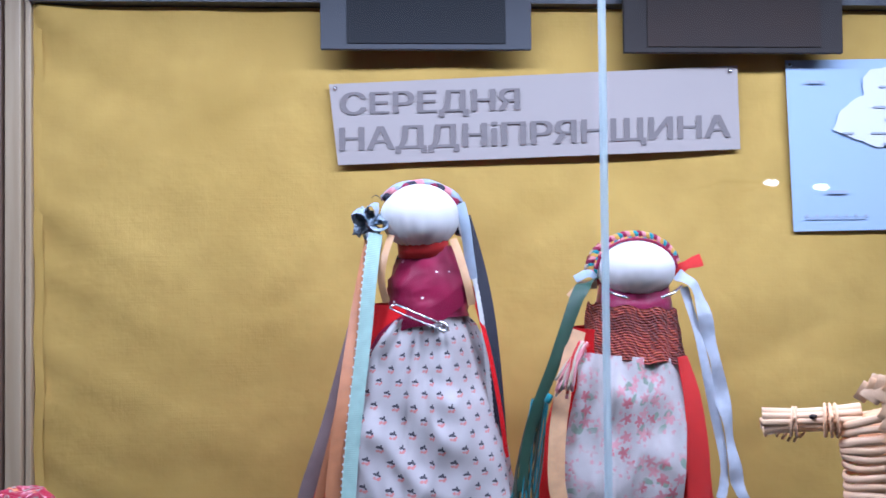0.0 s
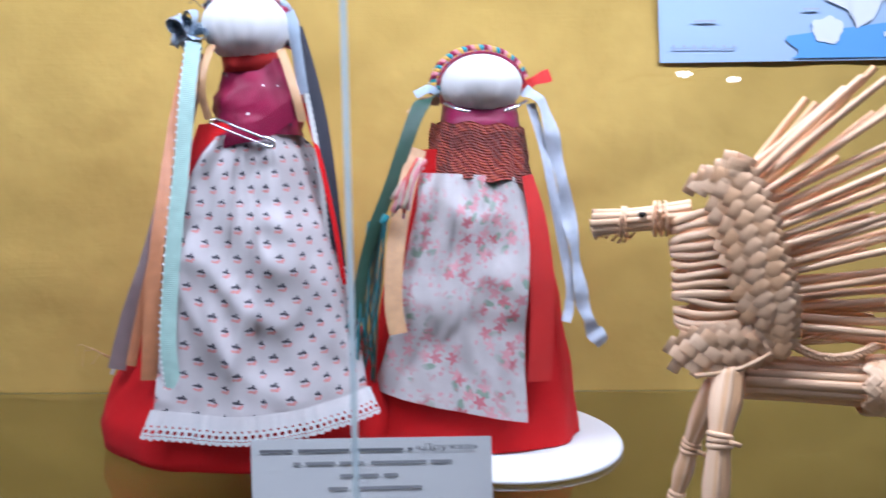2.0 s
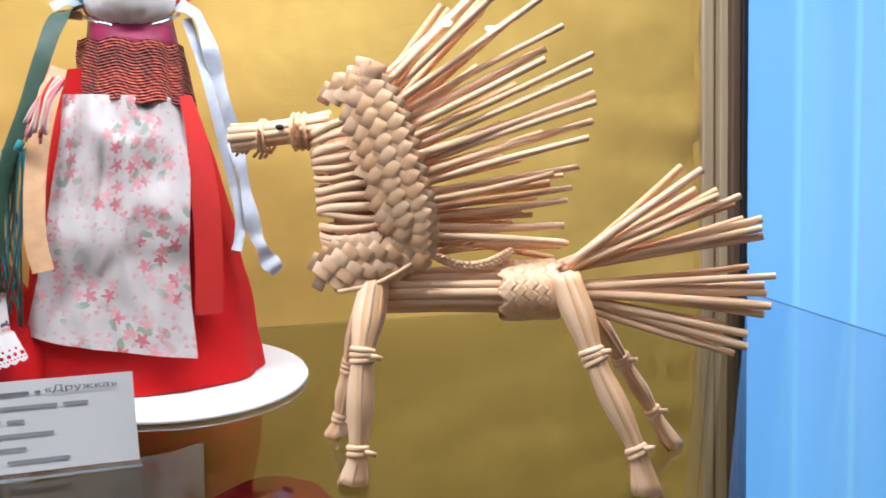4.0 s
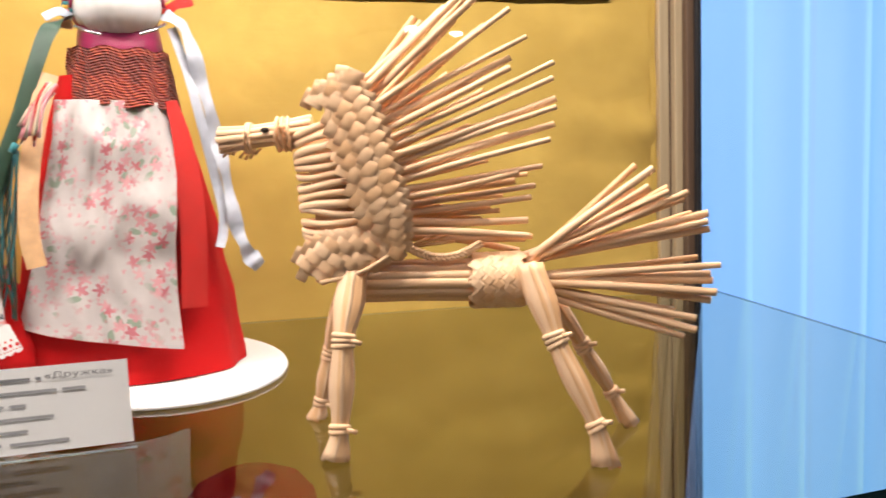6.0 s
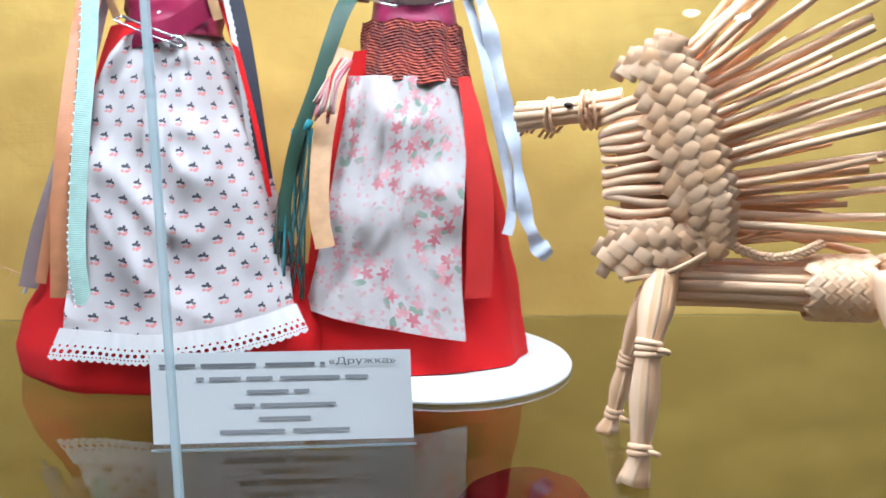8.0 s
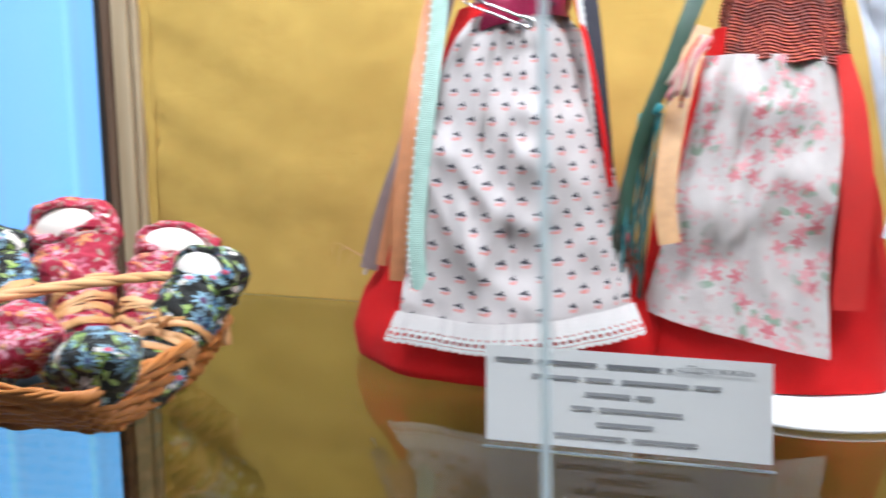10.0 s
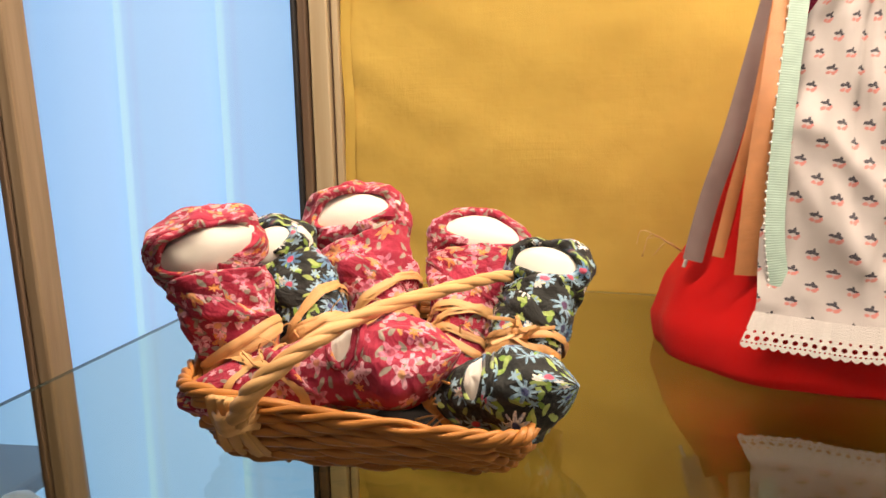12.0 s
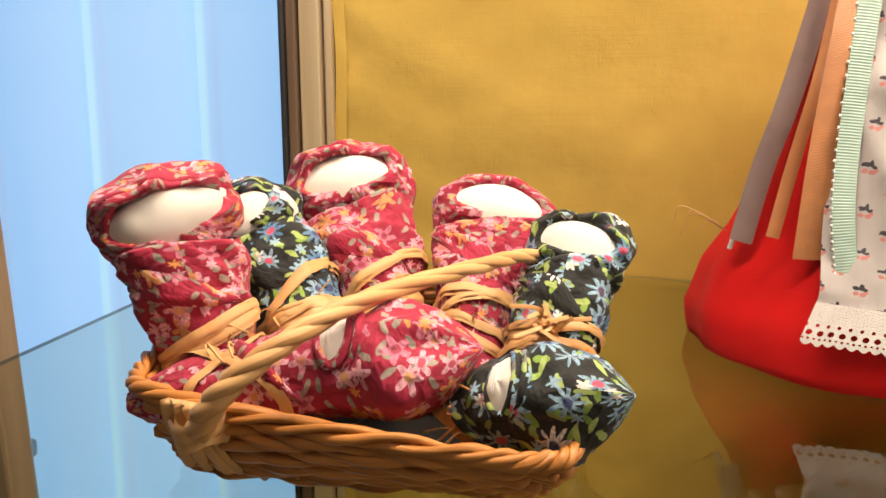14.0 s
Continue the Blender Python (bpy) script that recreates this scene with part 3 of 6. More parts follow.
# ---- the room round the case ----
def slab(name, x0, x1, y0, y1, z0, z1, mat, label, category):
    return tagged(ob_of(name, Shape().box(x0, x1, y0, y1, z0, z1), mat, False), label, category, kind="structure")


slab("floor", -3.2, 3.6, -3.2, 1.5, -0.1, 0.0, M_FLOOR, "dark brown parquet floor of the museum room", "floor")
slab("ceiling", -3.2, 3.6, -3.2, 1.5, 3.0, 3.1, M_CEIL, "off-white painted room ceiling", "ceiling")
slab("wall_south", -3.2, 3.6, -3.3, -3.2, 0.0, 3.0, M_WALL, "plain beige plaster room wall", "wall")
slab("wall_north", -3.2, 3.6, 1.5, 1.6, 0.0, 3.0, M_WALL, "plain beige plaster wall behind the blinds", "wall")
slab("wall_west", -3.3, -3.2, -3.2, 1.5, 0.0, 3.0, M_WALL, "plain beige plaster side wall", "wall")
slab("wall_east", 3.6, 3.7, -3.2, 1.5, 0.0, 3.0, M_WALL, "plain beige plaster side wall", "wall")


def blind_slat(x, y, tilt):
    sh = Shape()
    rows = []
    for z in (0.04, 1.0, 1.5, 2.2):
        row = []
        for k in range(7):
            u = (k / 6 - 0.5) * 0.096
            row.append((u, 0.006 * math.cos(math.pi * k / 6) ** 2, z))
        rows.append(row)
    sh.grid(rows)
    rows = [[(px, py + 0.0012, pz) for px, py, pz in reversed(r)] for r in rows]
    sh.grid(rows)
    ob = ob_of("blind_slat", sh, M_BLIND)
    ob.matrix_world = pose(x, y, 0, 0, 0, tilt)
    return ob


for nm, x0, count, lab in (("window_blind", -0.390, 12, "pale blue vertical fabric blind, daylight painted as its own glow"), ("window_blind", 0.790, 12, "pale blue vertical fabric blind, daylight painted as its own glow")):
    blind = thing(nm, (x0, 0.86, 0.45), lab, "blind", "window blinds", "structure")
    step = -0.0885 if x0 < 0 else 0.0885
    rail = Shape().box(min(x0, x0 + step * count) - 0.06, max(x0, x0 + step * count) + 0.06, 0.845, 0.885, 2.2, 2.24)
    rail.box(x0 - 0.02, x0 + 0.02, 0.885, 1.5, 2.205, 2.235)
    part("head_rail", rail, M_WHITECARD, blind, "", False)
    for i in range(count):
        s = blind_slat(x0 + step * i, 0.86 + 0.004 * math.sin(i * 2.3), (7 if x0 < 0 else -7) + 3 * math.sin(i * 1.7))
        m = s.matrix_world.copy()
        place(s, blind)
        s.matrix_basis = m

def leaning_post(x0, x1, y0, y1, r):
    """Upright that leans a little away from the case towards its top."""
    sh = bevel_box(x0, x1, y0, y1, 0.0, 2.3, r)
    sh.v = [(x - 0.050 * (z - 1.07), y, z) for x, y, z in sh.v]
    return sh


M_TAN = grained("tan_upright_wood", (0.36, 0.26, 0.17), (0.24, 0.165, 0.10))
post = thing("stand_post", (-0.392, 0.625, 0.0), "brown wooden upright of a neighbouring stand with a dark edge strip", "post")
part("upright", leaning_post(-0.4490, -0.4395, 0.614, 0.636, 0.002), M_TAN, post, "tan wooden upright", False)
part("edge_strip", leaning_post(-0.4535, -0.4493, 0.612, 0.638, 0.001), M_BROWN, post, "dark brown edge strip", False)
sill = thing("window_ledge", (-0.70, 0.72, 0.0), "grey painted ledge beside the showcase", "ledge")
part("ledge_board", bevel_box(-1.1, -0.550, 0.68, 0.80, 0.972, 0.986, 0.003), M_SILL, sill, "", False)
part("ledge_support", Shape().box(-1.09, -0.60, 0.75, 0.79, 0.0, 0.9715), M_SILL, sill, "", False)
bowl = Shape()
bowl.grid([[(-0.497 + 0.4 * r * math.cos(a), 0.648 + 0.4 * r * math.sin(a), z) for a in [2 * math.pi * j / 24 for j in range(24)]] for z, r in ((0.0, 0.001), (0.0, 0.05), (0.90, 0.05), (0.990, 0.048), (1.006, 0.040), (1.014, 0.022), (1.016, 0.001))], 0, True)
tagged(ob_of("white_pedestal", bowl, M_PORCELAIN), "white rounded pedestal standing below the ledge", "pedestal")

# ---- the case ----
def backdrop():
    sh = Shape()
    nx, nz = 150, 110
    x0, x1, z0, z1 = -0.3097, 0.6400, 0.74, 1.557
    rows = []
    for i in range(nz + 1):
        z = z0 + (z1 - z0) * i / nz
        row = []
        for j in range(nx + 1):
            x = x0 + (x1 - x0) * j / nx
            p = Vector((x * 3.0, z * 4.0, 0.3))
            d = 0.0040 * noise.noise(p * 1.3) + 0.0022 * noise.noise(Vector((x * 9 + z * 7, z * 11 - x * 3, 2.0))) + 0.0005 * noise.noise(p * 5)
            q = Vector((x * 5 + z * 6, z * 9 - x * 5, 7.0))
            d += 0.0050 * (0.25 - abs(noise.noise(q))) + 0.0022 * (0.25 - abs(noise.noise(q * 2.2)))
            for side, xs in ((1, x0), (-1, x1)):
                far = (x - xs) * side
                fade = math.exp(-far / 0.065)
                k = noise.noise(Vector((0.0, z * 26 + (0.55 * far * 26 if side > 0 else -0.2 * far * 26), 5.0 + side)))
                d += 0.0100 * fade * k * min(1.0, far / 0.006)
            row.append((x, WALL_Y - 0.0055 + min(0.005, d), z))
        rows.append(row)
    sh.grid(rows)
    return sh


bd = tagged(ob_of("fabric_backdrop", backdrop(), M_MUSTARD), "mustard yellow cotton cloth stretched behind the exhibits, creased at the hems", "backdrop cloth")
slab("back_board", -0.3396, 0.6803, WALL_Y + 0.001, WALL_Y + 0.016, 0.72, 1.80, M_DARKRAIL, "dark back board of the showcase", "back board")
hem = Shape()
for xs, d in ((-0.3092, 1), (0.6395, -1)):
    hem.ribbon([(xs + d * (0.0035 + 0.0008 * math.sin(k * 1.3)), WALL_Y - 0.0072, 0.742 + k * 0.0168) for k in range(50)], 0.007, 0, (1, 0, 0), 0.0007)
part("hem", hem, M_MUSTARD, bd, "folded hem")

# upright battens that hold the cloth
for name, x0, x1, yf, mat, lab in (
        ("batten", -0.3146, -0.3098, 0.767, M_BATTEN, "narrow light wooden batten"), ("batten", -0.3290, -0.3162, 0.763, M_BATTEN, "light wooden batten"),
        ("batten", -0.3362, -0.3302, 0.760, M_BROWN, "brown wooden batten"), ("batten", -0.3398, -0.3364, 0.757, M_BLACK, "black rubber seal strip"),
        ("batten", 0.6402, 0.6520, 0.767, M_BATTEN, "narrow light wooden batten"), ("batten", 0.6560, 0.6650, 0.763, M_BATTEN, "light wooden batten"),
        ("batten", 0.6652, 0.6740, 0.757, M_BROWN, "brown wooden batten"), ("batten", 0.6742, 0.6805, 0.754, M_BLACK, "black rubber seal strip")):
    tagged(ob_of(name, bevel_box(x0, x1, yf, WALL_Y, 0.72, 1.80, 0.0012), mat, False), lab + " at the edge of the cloth", "batten", "battens", "structure")
slab("batten_backing_left", -0.3300, -0.3100, 0.770, WALL_Y, 0.72, 1.80, M_BROWN, "dark recess behind the battens", "trim")
slab("batten_backing_right", 0.6404, 0.6650, 0.770, WALL_Y, 0.72, 1.80, M_BROWN, "dark recess behind the battens", "trim")
slab("top_rail", -0.3092, 0.6398, 0.760, WALL_Y, 1.5575, 1.80, M_DARKRAIL, "dark rail above the cloth", "trim")
slab("case_roof", CASE_L, CASE_R, FRONT_Y - 0.02, WALL_Y + 0.016, 1.802, 1.83, M_BROWN, "brown wooden roof of the showcase", "case roof")
slab("case_valance", CASE_L, CASE_R, FRONT_Y - 0.022, FRONT_Y - 0.004, 1.62, 1.80, M_BROWN, "brown wooden valance over the glass front", "case valance")
# unseen boards added round the lamp to shade the top of the cloth
trough = Shape()
for y0, y1, z0, z1 in ((0.397, 0.503, 1.662, 1.665), (0.397, 0.400, 1.630, 1.6615), (0.500, 0.503, 1.630, 1.6615)):
    trough.box(-0.32, 0.70, y0, y1, z0, z1)
for x in (-0.20, 0.58):
    trough.box(x - 0.01, x + 0.01, 0.445, 0.455, 1.6655, 1.8015)
tagged(ob_of("lamp_light_shield", trough, plain("grey_lamp_metal", (0.30, 0.30, 0.31), 0.5), False), "added unseen grey shield that keeps lamp light off the upper cloth", "lamp trough")
slab("case_floor", CASE_L, CASE_R, FRONT_Y - 0.02, WALL_Y + 0.016, 0.66, 0.70, M_MUSTARD, "cloth covered bottom of the showcase", "case floor")
slab("case_plinth", CASE_L + 0.01, CASE_R - 0.01, FRONT_Y, WALL_Y, 0.0, 0.659, M_BROWN, "brown wooden plinth of the showcase", "plinth")


def sheet(name, x0, x1, y0, y1, z0, z1, label, mat):
    ob = ob_of(name, Shape().grid([[(x0, y0, z0), (x1, y0, z0)], [(x0, y0, z1), (x1, y0, z1)]]), mat, False)
    ob.visible_shadow = False
    return tagged(ob, label, "glass pane", "case glass", "structure")


front_a = sheet("glass_front_left", CASE_L + 0.004, 0.0465, FRONT_Y + 0.006, FRONT_Y + 0.010, 0.70, 1.80, "clear sliding glass front pane", M_PANE)
front_b = sheet("glass_front_right", 0.0498, CASE_R - 0.004, FRONT_Y - 0.002, FRONT_Y + 0.002, 0.70, 1.80, "clear sliding glass front pane", M_PANE)
edge = ob_of("glass_edge", bevel_box(0.0470, 0.0490, FRONT_Y - 0.002, FRONT_Y + 0.002, 0.70, 1.80, 0.0005), M_EDGE, False)
tagged(edge, "pale ground edge of a sliding glass pane", "glass edge", kind="structure")


def shelf_plate():
    """Clear plate whose two faces are separate sheets, so that it mirrors once."""
    c = [(-0.425, 0.347), (CASE_R - 0.006, 0.347), (CASE_R - 0.006, 0.7715), (-0.368, 0.7715)]
    top = Shape()
    top.grid([[(*c[0], shelf_z(*c[0])), (*c[1], shelf_z(*c[1]))], [(*c[3], shelf_z(*c[3])), (*c[2], shelf_z(*c[2]))]])
    rims = []
    for (p, q), th in zip(zip(c, c[1:] + c[:1]), (0.0055, 0.0016, 0.0011, 0.0016)):
        rim = Shape()
        rims.append(rim.grid([[(x, y, shelf_z(x, y) - 0.0002) for x, y in (p, q)], [(x, y, shelf_z(x, y) - 0.0002 - th) for x, y in (p, q)]]))
    return top, rims


shelf = thing("glass_shelf", (0.17, 0.55, shelf_z(0.17, 0.55)), "clear glass shelf with green edges that mirrors the exhibits", "shelf", kind="structure")
s_top, s_rims = shelf_plate()
plate = part("plate", s_top, M_SHELF, shelf, "clear glass plate", False)
for rim, mat, lab in zip(s_rims, (M_GREENEDGE, M_SIDEEDGE, M_EDGE, M_SIDEEDGE), ("dark green front edge", "blue-grey side edge", "pale back edge", "blue-grey side edge")):
    part("ground_edge", rim, mat, shelf, lab, False)

# ---- things on the back cloth ----
def flat_quad(x_pairs, y, thick, curl=0.0, n=12):
    """Paper sheet from ((x, z) bottom left, bottom right, top right, top left)."""
    bl, br, tr, tl = [Vector((p[0], 0, p[1])) for p in x_pairs]
    sh = Shape()
    for dy in (0.0, thick):
        rows = []
        for i in range(n + 1):
            v = i / n
            row = []
            for j in range(n * 2 + 1):
                u = j / (n * 2)
                p = (bl * (1 - u) + br * u) * (1 - v) + (tl * (1 - u) + tr * u) * v
                row.append((p.x, y + dy - curl * (math.sin(u * 9 + v * 2) * 0.5 + 0.5) * (1 - v), p.z))
            rows.append(row if dy == 0.0 else list(reversed(row)))
        sh.grid(rows)
    return sh


sign = thing("region_sign", (0.10, WALL_Y, 1.43), "long greyish paper strip with large grey lettering pinned to the cloth", "sign")
part("paper", flat_quad(((-0.067, 1.427), (0.266, 1.439), (0.265, 1.509), (-0.074, 1.493)), WALL_Y - 0.0100, 0.0006, 0.0012), M_PAPER, sign)
for txt, x0, x1, z0, z1, rise in (("СЕРЕДНЯ", -0.064, 0.081, 1.4640, 1.4860, 0.0040), ("НАДДНіПРЯНЩИНА", -0.065, 0.257, 1.4345, 1.4580, 0.0105)):
    part("lettering", letters(txt, x0, x1, z0, z1, WALL_Y - 0.0118, rise, 0.028), M_SIGNINK, sign, "bold grey lettering", False)
for px, pz in ((-0.069, 1.4895), (0.258, 1.504)):
    part("drawing_pin", Shape().ball((px, WALL_Y - 0.0115, pz), 0.0017, 0.0012, 0.0017, 0, 10, 6), M_PIN, sign, "small metal pin")


def blob(cx, cz, rx, rz, y, seed, n=60, rough=0.35):
    sh = Shape()
    ring = []
    for j in range(n):
        a = 2 * math.pi * j / n
        k = 1 + rough * noise.noise(Vector((math.cos(a) * 1.6, math.sin(a) * 1.6, seed))) + 0.10 * noise.noise(Vector((math.cos(a) * 7, math.sin(a) * 7, seed)))
        ring.append((cx + rx * k * math.cos(a), y, cz + rz * k * math.sin(a)))
    sh.grid([[(cx, y, cz)] * n, ring], 0, True)
    return sh


wall_map = thing("wall_map", (0.448, WALL_Y, 1.37), "pale blue printed map with white land and blue sea", "map")
part("paper", flat_quad(((0.3105, 1.3700), (0.5885, 1.3735), (0.5885, 1.5180), (0.3060, 1.5135)), WALL_Y - 0.0098, 0.0006, 0.0006), M_MAPBLUE, wall_map)
land = Shape()
outline = ((0.345, 1.455), (0.351, 1.470), (0.362, 1.480), (0.372, 1.484), (0.371, 1.498), (0.378, 1.506), (0.395, 1.508), (0.412, 1.502), (0.440, 1.503), (0.470, 1.500), (0.505, 1.497), (0.545, 1.478),
           (0.560, 1.455), (0.545, 1.436), (0.520, 1.426), (0.500, 1.420), (0.492, 1.405), (0.478, 1.398), (0.470, 1.412), (0.452, 1.420), (0.440, 1.432), (0.428, 1.447), (0.412, 1.450), (0.398, 1.443), (0.382, 1.440), (0.366, 1.446))
ring = []
for k in range(len(outline)):
    a, b = outline[k], outline[(k + 1) % len(outline)]
    for s in range(4):
        f = s / 4
        x, z = a[0] + (b[0] - a[0]) * f, a[1] + (b[1] - a[1]) * f
        ring.append((x + 0.0014 * noise.noise(Vector((x * 260, z * 260, 1))), WALL_Y - 0.0122, z + 0.0014 * noise.noise(Vector((x * 260, z * 260, 9)))))
land.grid([[(0.455, WALL_Y - 0.0122, 1.465)] * len(ring), ring], 0, True)
part("land", land, M_MAPLAND, wall_map, "white land area", False)
sea = Shape()
sea.grid([[(0.422 + 0.006 * math.sin(k * 1.1), WALL_Y - 0.0116, 1.3735 + k * 0.0036) for k in range(6)], [(0.587, WALL_Y - 0.0116, 1.3755 + k * 0.0075) for k in range(6)]])
part("sea", sea, M_MAPSEA, wall_map, "blue sea area", False)
part("peninsula", blob(0.452, 1.397, 0.014, 0.010, WALL_Y - 0.0126, 3.0), M_MAPLAND, wall_map, "white land area", False)
part("peninsula", blob(0.515, 1.392, 0.013, 0.009, WALL_Y - 0.0126, 6.0), M_MAPLAND, wall_map, "white land area", False)
part("region", blob(0.462, 1.474, 0.020, 0.014, WALL_Y - 0.0128, 5.0), M_MAPYELLOW, wall_map, "pale yellow region", False)
rnd = random.Random(5)
for x, z, w in ((0.322, 1.494, 0.016), (0.385, 1.490, 0.009), (0.405, 1.488, 0.006), (0.379, 1.473, 0.011), (0.388, 1.462, 0.013), (0.420, 1.458, 0.022), (0.352, 1.451, 0.010), (0.377, 1.451, 0.020), (0.387, 1.442, 0.012), (0.430, 1.481, 0.015), (0.430, 1.453, 0.010), (0.338, 1.402, 0.018), (0.420, 1.424, 0.016), (0.430, 1.412, 0.014), (0.500, 1.470, 0.014), (0.520, 1.452, 0.012)):
    part("caption_bar", Shape().box(x, x + w, WALL_Y - 0.0136, WALL_Y - 0.0132, z, z + 0.0016), M_MAPINK, wall_map, "", False)
part("scale_bar", Shape().box(0.320, 0.372, WALL_Y - 0.0124, WALL_Y - 0.0120, 1.3805, 1.3812), M_MAPINK, wall_map, "", False)
for k in range(7):
    part("caption_bar", Shape().box(0.320 + k * 0.0084, 0.3225 + k * 0.0084, WALL_Y - 0.0124, WALL_Y - 0.0120, 1.3823, 1.3840), M_MAPINK, wall_map, "", False)
part("drawing_pin", Shape().ball((0.3095, WALL_Y - 0.0105, 1.5095), 0.0015, 0.001, 0.0015, 0, 10, 6), M_PIN, wall_map, "small metal pin")

for x0, x1, zb, inset, pm, lab in ((-0.079, 0.089, 1.5165, 0.021, M_PHOTO, "dark old photograph on a grey mount"), (0.164, 0.345, 1.5145, 0.019, M_PHOTO2, "dark brown photograph on a dark mount")):
    pic = thing("mounted_photograph", ((x0 + x1) / 2, WALL_Y, zb), lab + " hung above the sign", "photograph", "photographs above the sign")
    part("mount", bevel_box(x0, x1, 0.7475, 0.7525, zb, zb + 0.150, 0.0008), M_MAT if pm is M_PHOTO else M_DARKMAT, pic, "thin mount board", False)
    part("print", bevel_box(x0 + inset, x1 - inset, 0.7462, 0.7472, zb + 0.0045, zb + 0.140, 0.0003), pm, pic, "dark photographic print", False)
    for s in (0.2, 0.8):
        part("hook", Shape().tube([(x0 + (x1 - x0) * s, 0.7528, zb + 0.12), (x0 + (x1 - x0) * s, 0.7595, zb + 0.125)], 0.002), M_PIN, pic)

# ---- rag dolls ----
def skirt_rows(table, cx, cy, z0, z1, nz, n, folds, amp, seed, base):
    rows = []
    for i in range(nz + 1):
        z = z0 + (z1 - z0) * i / nz
        rx, ry = lerp_table(table, z)
        row = []
        for j in range(n):
            a = 2 * math.pi * j / n
            k = 1 + amp * (math.sin(folds * a + seed + 1.5 * math.sin(a * 2)) * 0.6 + noise.noise(Vector((math.cos(a) * 2, math.sin(a) * 2, z * 30 + seed)))) * (1 - 0.5 * i / nz)
            x, y = cx + rx * k * math.cos(a), cy + ry * k * math.sin(a)
            low = base(x, y) + 0.0006
            row.append((x, y, max(low, z) if i > 0 else low))
        rows.append(row)
    return rows


def apron_rows(table, cx, cy, edges, nz, nx, gap, pleat, seed, hem=0.0, drape=0.0):
    """Cloth over the front of a skirt. edges: rows of z left, x left, z right, x right from top to hem."""
    rows = []
    for i in range(nz + 1):
        t = i / nz * (len(edges) - 1)
        k = min(int(t), len(edges) - 2)
        f = t - k
        zl, xl, zr, xr = [a + (b - a) * f for a, b in zip(edges[k], edges[k + 1])]
        row = []
        for j in range(nx + 1):
            u = j / nx
            x, z = xl + (xr - xl) * u, zl + (zr - zl) * u - hem * math.sin(math.pi * u) * (i / nz)
            rx, ry = lerp_table(table, z)
            q = max(0.0, 1 - ((x - cx) / (rx * 1.06)) ** 2)
            top = 1 - i / nz
            fold = pleat * (0.6 * math.sin(u * 21 + seed) * top + 0.5 * math.sin(u * 7 + seed * 2 + i * 0.03) + 0.9 * math.exp(-((u - 0.42 - 0.1 * (1 - top)) / 0.035) ** 2) * math.exp(-((top - 0.52) / 0.20) ** 2) * -0.8)
            fold += 0.0050 * noise.noise(Vector((x * 30, z * 20, seed))) + 0.0016 * noise.noise(Vector((x * 90, z * 50, seed)))
            mid = math.exp(-((top - 0.55) / 0.30) ** 2)
            fold += 0.022 * mid * max(0.0, 0.32 - abs(noise.noise(Vector((x * 26 + z * 8, z * 17 - x * 6, seed + 4)))))
            d = i / nz
            fold -= drape * 1.2 * math.exp(-((u - 0.34) / 0.022) ** 2) * math.exp(-((d - 0.40) / 0.17) ** 2)
            fold -= drape * 0.5 * math.exp(-((u - 0.60 - 0.1 * d) / 0.025) ** 2) * math.exp(-((d - 0.20) / 0.16) ** 2)
            fold += drape * math.exp(-((d - 0.70 + 0.95 * abs(u - 0.36)) / 0.055) ** 2) * math.exp(-((u - 0.36) / 0.24) ** 2)
            fold += drape * 0.7 * math.exp(-((u - 0.20 - 0.08 * d) / 0.045) ** 2) * math.exp(-((d - 0.35) / 0.22) ** 2)
            row.append((x, cy - ry * math.sqrt(q) - gap - fold, z))
        rows.append(row)
    return rows


def head(sh, c, rx, ry, rz, mat, gather):
    """Stuffed head: a ball whose cloth gathers in folds towards the neck."""
    rows = []
    m, n = 32, 96
    for i in range(m + 1):
        a = math.pi * (i + 0.05) / (m + 0.1)
        row = []
        for j in range(n):
            b = 2 * math.pi * j / n
            low = max(0.0, math.cos(a) + 0.25) / 1.25
            k = 1 + gather * low * (math.sin(b * 15 + 1.6 * math.sin(b * 3)) + 0.8 * noise.noise(Vector((math.cos(b) * 5, math.sin(b) * 5, a * 1.2)))) + 0.035 * noise.noise(Vector((math.cos(b) * 1.6, math.sin(b) * 1.6, a * 1.5 + c[0] * 40)))
            sq = 1 + 0.05 * math.sin(a) ** 2
            row.append((c[0] + rx * sq * math.sin(a) * math.cos(b) * k, c[1] + ry * math.sin(a) * math.sin(b) * k, c[2] - rz * math.cos(a)))
        rows.append(row)
    sh.grid(rows, mat, True)


def plait(sh, path, amp, r, mats, waves, normal=(0, -1, 0), n=120, flat=0.8):
    """Three strands that cross each other along path."""
    pts = curve_pts(path, n)
    nv = Vector(normal)
    for s, mat in enumerate(mats):
        line = []
        for i, p in enumerate(pts):
            t = (pts[min(i + 1, n)] - pts[max(i - 1, 0)]).normalized()
            nn = (nv - t * nv.dot(t)).normalized()
            b = t.cross(nn)
            w = 2 * math.pi * (waves * i / n + s / len(mats))
            line.append(p + b * (amp * math.sin(w)) + nn * (amp * 0.55 * math.sin(2 * w)))
        sh.tube(line, r, mat, 6, flat)


